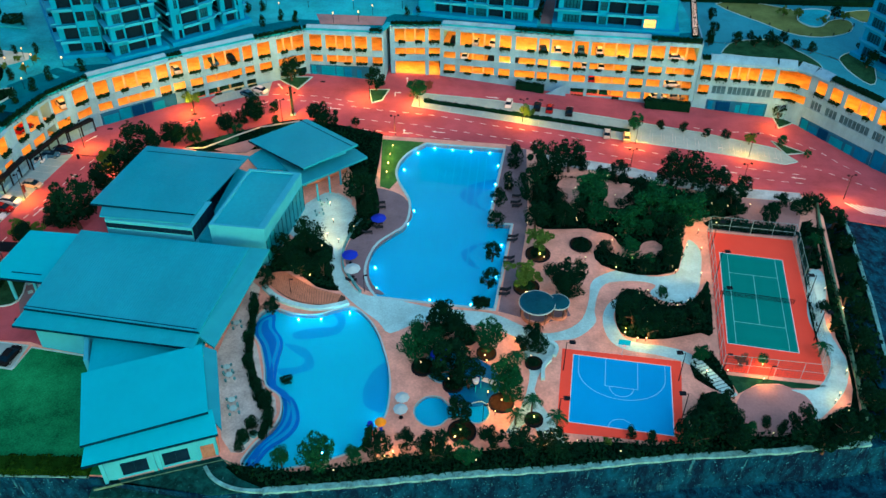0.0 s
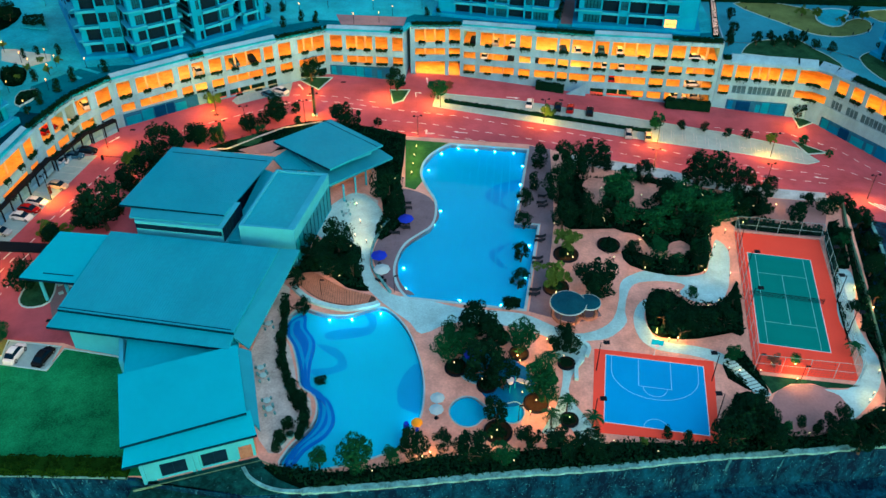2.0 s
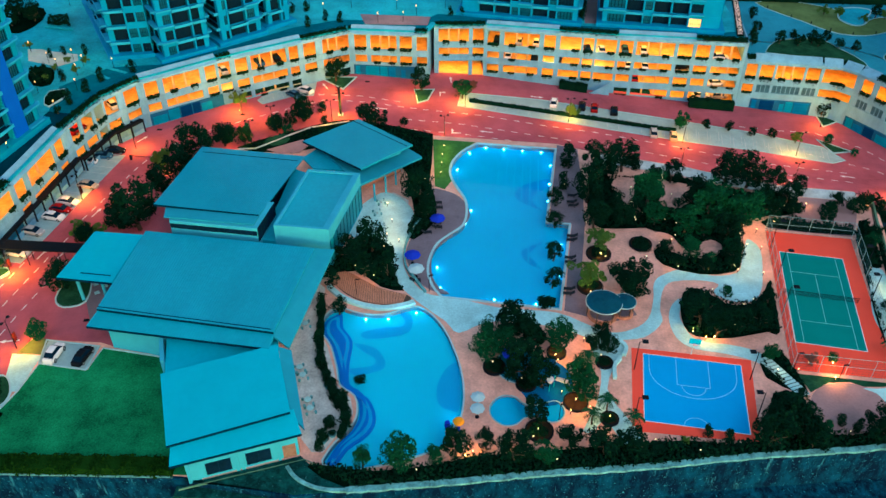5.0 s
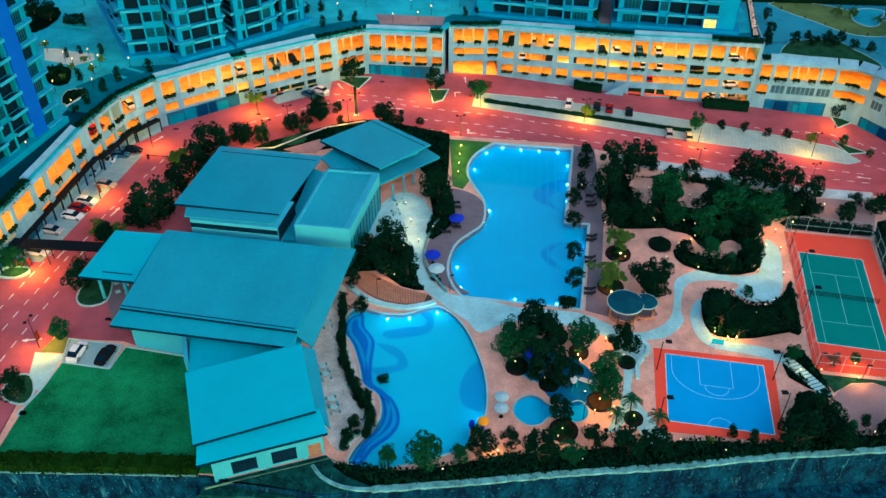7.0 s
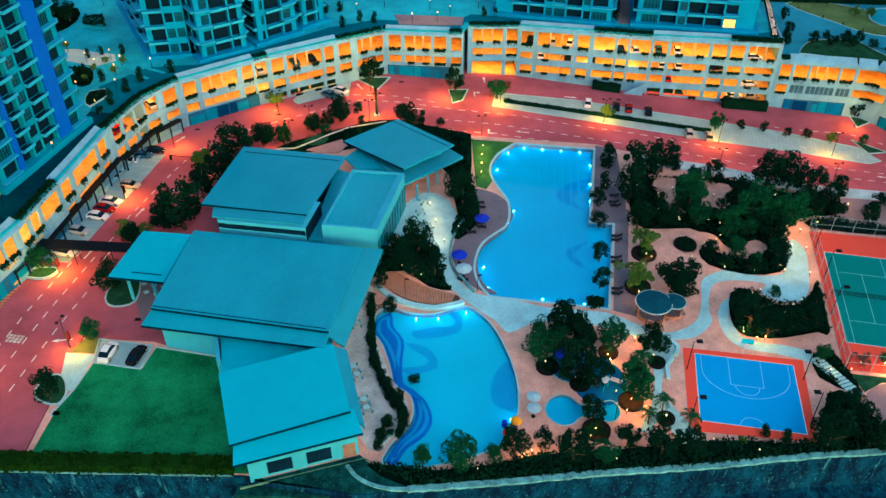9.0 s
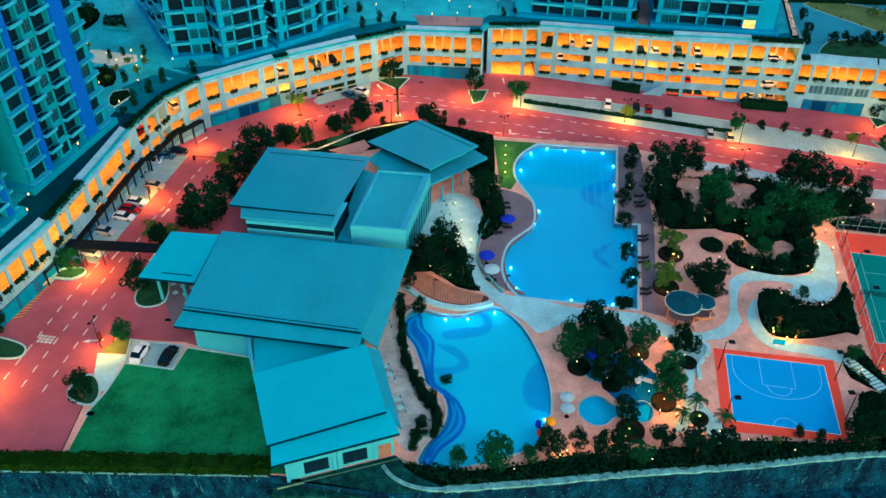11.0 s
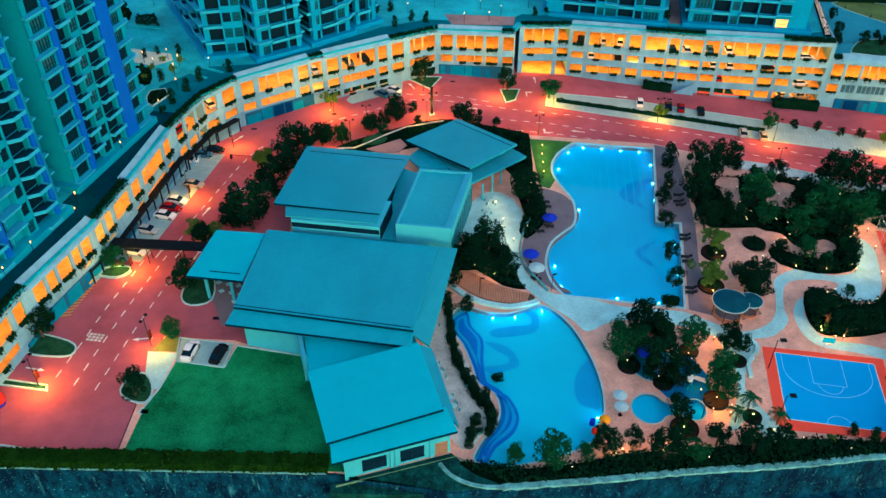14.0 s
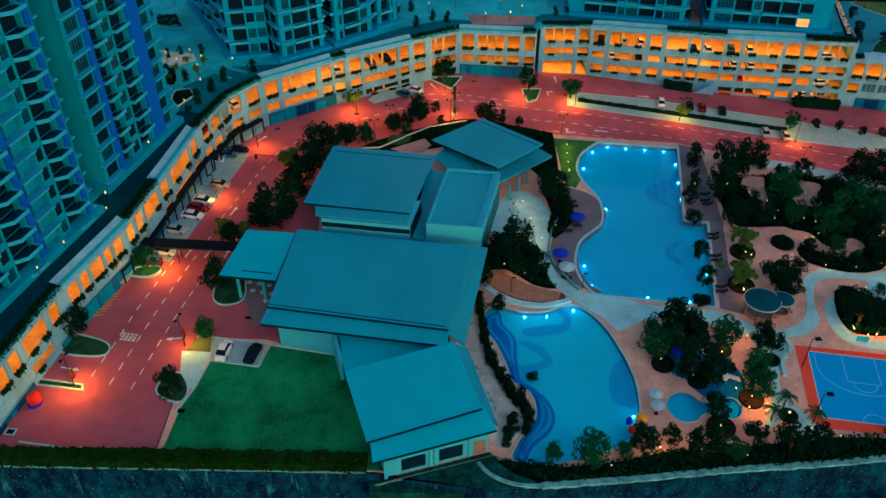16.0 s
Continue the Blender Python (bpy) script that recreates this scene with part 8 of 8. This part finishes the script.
structure("pool_wall", band(smooth([(-16.8, 107.6), (-18.6, 110.6), (-20.6, 114.6), (-21.0, 119.8), (-20.0, 124.9), (-18.6, 128.5)], 5, False), 0.35, 0.6, 0.0), COPING, "low curved wall along the sunbathing deck", "wall")


# Planter soil, browned to carry the glow of the lamps on it.
LIT_SOIL = material("lamplit_soil", (0.028, 0.018, 0.01), 0.9, vary=0.5, scale=2.0, fine=8, bump=0.5)


def round_planter(x, y, r):
    f = thing("round_planter", "round low planter ring with dark soil", "planter", "round planters", pose(x, y, 0))
    pts = [(r * math.cos(a), r * math.sin(a)) for a in [2 * math.pi * i / 20 for i in range(20)]]
    part("kerb", ring(pts, 0.2, 0.4, -0.05), DARK, f, "dark rounded kerb")
    part("soil", slab(pts, 0.25, 0.0), LIT_SOIL, f, "planter soil with lamp glow in its brown")


for x, y, r in ((6.4, 83.4, 1.7), (0.6, 77.9, 1.9), (11.0, 80.3, 1.2), (11.7, 91.6, 1.2), (-5.5, 90.3, 1.6), (14.2, 118.8, 2.1), (11.6, 109.6, 2.1), (22.3, 121.8, 1.9), (4.4, 93.6, 1.4), (1.2, 97.2, 1.7), (-0.8, 86.8, 1.4)):
    round_planter(x, y, r)

for x, y in ((-30.8, 85.6), (-29.4, 84.3), (-28.1, 83.1), (-29.0, 76.5), (-27.4, 77.8), (-30.2, 75.3)):
    f = thing("plant_pot", "round pale pot with a small clipped shrub", "plant pot", "walk pots", pose(x, y, 0.05))
    part("pot", Shape().tube([(0, 0, 0.0), (0, 0, 0.5), (0, 0, 0.62)], [0.42, 0.62, 0.66], 12), COPING, f, "pale round pot")
    part("shrub", KINDS["bush"][0][0], LEAF_DARK, f, "dark clipped shrub", pose(0, 0, 0.8) @ Matrix.Diagonal((0.6, 0.6, 0.6, 1)))
ORANGE_PLASTIC = material("orange_plastic", (0.9, 0.32, 0.02), 0.4, vary=0.1)
RED_PLASTIC = material("red_plastic", (0.75, 0.03, 0.02), 0.4, vary=0.1)
SPLASH_TEAL = material("splash_teal", (0.0, 0.16, 0.26), 0.6, vary=0.25, scale=0.5)
BLUE_MAT = material("blue_play_mat", (0.0, 0.12, 0.3), 0.6, vary=0.2)
play = thing("water_play_set", "blue water play set with posts, slide and buckets", "play set", m=pose(2.2, 87.5, 0))
part("mat", slab([(4.2 * math.cos(a), 4.8 * math.sin(a)) for a in [0.2618 * i for i in range(24)]], 0.06, 0.0), BLUE_MAT, play, "blue rubber mat")
for x, y in ((-1.2, -1.0), (1.2, -1.0), (-1.2, 1.2), (1.2, 1.2)):
    part("post", Shape().tube([(x, y, 0), (x, y, 3.2)], [0.08, 0.08], 8), ROOF_PALE, play, "turquoise post")
part("platform", Shape().box(-1.3, -1.1, 1.3, 1.3, 1.3, 1.45), BLUE_CLOTH, play, "blue platform")
part("canopy", Shape().tube([(0, 0.1, 3.1), (0, 0.1, 3.25), (0, 0.1, 4.0)], [2.0, 1.95, 0.1], 8), BLUE_MAT, play, "blue pointed canopy")
part("slide", Shape().add([(1.2, -0.8, 1.4), (1.2, 0.0, 1.4), (3.6, 0.3, 0.15), (3.6, -0.6, 0.15), (1.2, -0.8, 1.3), (1.2, 0.0, 1.3), (3.6, 0.3, 0.05), (3.6, -0.6, 0.05)], [(0, 3, 2, 1), (4, 5, 6, 7), (0, 4, 7, 3), (1, 2, 6, 5), (2, 3, 7, 6)]), WHITE_PAINT, play, "white slide")
part("bucket", Shape().tube([(0.4, -2.0, 2.2), (0.4, -2.0, 2.9)], [0.4, 0.55], 10), WHITE_PAINT, play, "white tipping bucket")
part("bucket_post", Shape().tube([(0.4, -2.0, 0), (0.4, -2.0, 2.2)], [0.07, 0.07], 6), ROOF_PALE, play, "turquoise post")
pad = thing("splash_pad", "round teal splash pad with a blue canopy under the trees", "splash pad", m=pose(-1.6, 90.8, 0))
part("mat", slab([(3.6 * math.cos(a), 3.6 * math.sin(a)) for a in [0.2618 * i for i in range(24)]], 0.05, 0.0), SPLASH_TEAL, pad, "teal rubber mat")
part("edge", ring([(3.6 * math.cos(a), 3.6 * math.sin(a)) for a in [0.2618 * i for i in range(24)]], 0.2, 0.1, 0.0), KERB, pad, "pale rounded edge")
part("pole", Shape().tube([(-1.3, 0.4, 0), (-1.3, 0.4, 2.6)], [0.07, 0.06], 8), ROOF_PALE, pad, "turquoise pole")
part("canopy", Shape().tube([(-1.3, 0.4, 2.3), (-1.3, 0.4, 2.4), (-1.3, 0.4, 3.0)], [1.5, 1.45, 0.1], 10), BLUE_CLOTH, pad, "blue pointed canopy")
rail = thing("pool_rail", "dark rail between the two wading pools", "rail")
for x, y in ((-1.0, 83.0), (-0.9, 81.6), (-0.8, 80.4)):
    part("post", Shape().tube([(x, y, -0.05), (x, y, 0.95)], [0.04, 0.04], 6), DARK, rail, "dark post")
part("handrail", Shape().tube([(-1.0, 83.0, 0.95), (-0.9, 81.6, 0.97), (-0.8, 80.4, 0.95)], [0.05] * 3, 6), DARK, rail, "dark handrail")
mush = thing("water_mushroom", "orange mushroom fountain with coloured floats by the pool", "play fountain", m=pose(-11.0, 78.0, 0))
part("stem", Shape().tube([(0, 0, -0.05), (0, 0, 1.9)], [0.25, 0.2], 10), BLUE_CLOTH, mush, "blue stem")
part("cap", Shape().tube([(0, 0, 1.7), (0, 0, 1.8), (0, 0, 2.2), (0, 0, 2.4)], [0.8, 0.85, 0.55, 0.1], 14), ORANGE_PLASTIC, mush, "orange cap")
part("float", Shape().tube([(-1.4, -0.9, 0.0), (-1.4, -0.9, 0.6), (-1.4, -0.9, 0.9)], [0.5, 0.5, 0.1], 10), RED_PLASTIC, mush, "red float")
part("float", Shape().tube([(-1.6, 0.6, 0.0), (-1.6, 0.6, 0.9)], [0.45, 0.4], 10), BLUE_CLOTH, mush, "blue drum")
ball = thing("water_tank", "red rounded tank standing beside the car park", "tank", m=pose(-100.6, 80.6, 0))
part("shell", Shape().tube([(0, 0, 0.0), (0, 0, 0.4), (0, 0, 1.3), (0, 0, 1.8), (0, 0, 2.0)], [0.8, 1.0, 1.0, 0.6, 0.1], 14), RED_PLASTIC, ball, "red plastic shell")
part("foot", Shape().tube([(0, -0.3, 0.0), (0, -0.3, 0.25)], [1.05, 1.02], 12), BLUE_CLOTH, ball, "blue base")


def table_set(x, y, turn):
    f = thing("garden_table", "pale round garden table with stools", "table", "garden tables", pose(x, y, 0.05, 0, 0, turn))
    part("tabletop", Shape().tube([(0, 0, 0.68), (0, 0, 0.74)], [0.55, 0.55], 14), CONCRETE, f, "pale tabletop")
    part("leg", Shape().tube([(0, 0, -0.02), (0, 0, 0.68)], [0.12, 0.08], 8), STEEL, f, "steel pedestal")
    for i in range(4):
        a = 0.785 + i * 1.571
        part("stool", Shape().tube([(0.95 * math.cos(a), 0.95 * math.sin(a), -0.02), (0.95 * math.cos(a), 0.95 * math.sin(a), 0.42), (0.95 * math.cos(a), 0.95 * math.sin(a), 0.46)], [0.16, 0.2, 0.2], 8), COPING, f, "round stool")


for x, y in ((-36.2, 99.0), (-35.6, 89.2), (-34.9, 87.6), (-33.4, 82.6), (-32.8, 81.0), (-27.0, 130.5), (-26.5, 134.0)):
    table_set(x, y, 20)
for pts in ([(12.3, 97.4), (14.6, 96.4), (15.6, 95.0), (15.0, 93.2)], [(14.3, 92.4), (13.2, 90.8), (12.9, 88.2)]):
    tagged(part("bench", band(smooth(pts, 4, False), 0.6, 0.5, 0.0), CONCRETE), "curved pale concrete bench at the court", "bench", "curved benches")
for x, y, t in ((-22.2, 110.6, 0), (-16.2, 108.0, 20), (-28.6, 106.8, 0), (41.0, 91.0, 0), (47.0, 88.6, 0), (3.6, 80.0, 0)):
    f = thing("path_lamp", "slim dark path lamp with a bent head", "path lamp", "path lamps", pose(x, y, 0, 0, 0, t))
    part("pole", Shape().tube([(0, 0, -0.05), (0, 0, 3.4), (0.1, 0, 3.5)], [0.06, 0.05, 0.05], 6), DARK, f, "dark pole")
    part("lamp_head", Shape().box(0.0, -0.12, 3.45, 0.7, 0.12, 3.58), DARK, f, "flat lamp head")
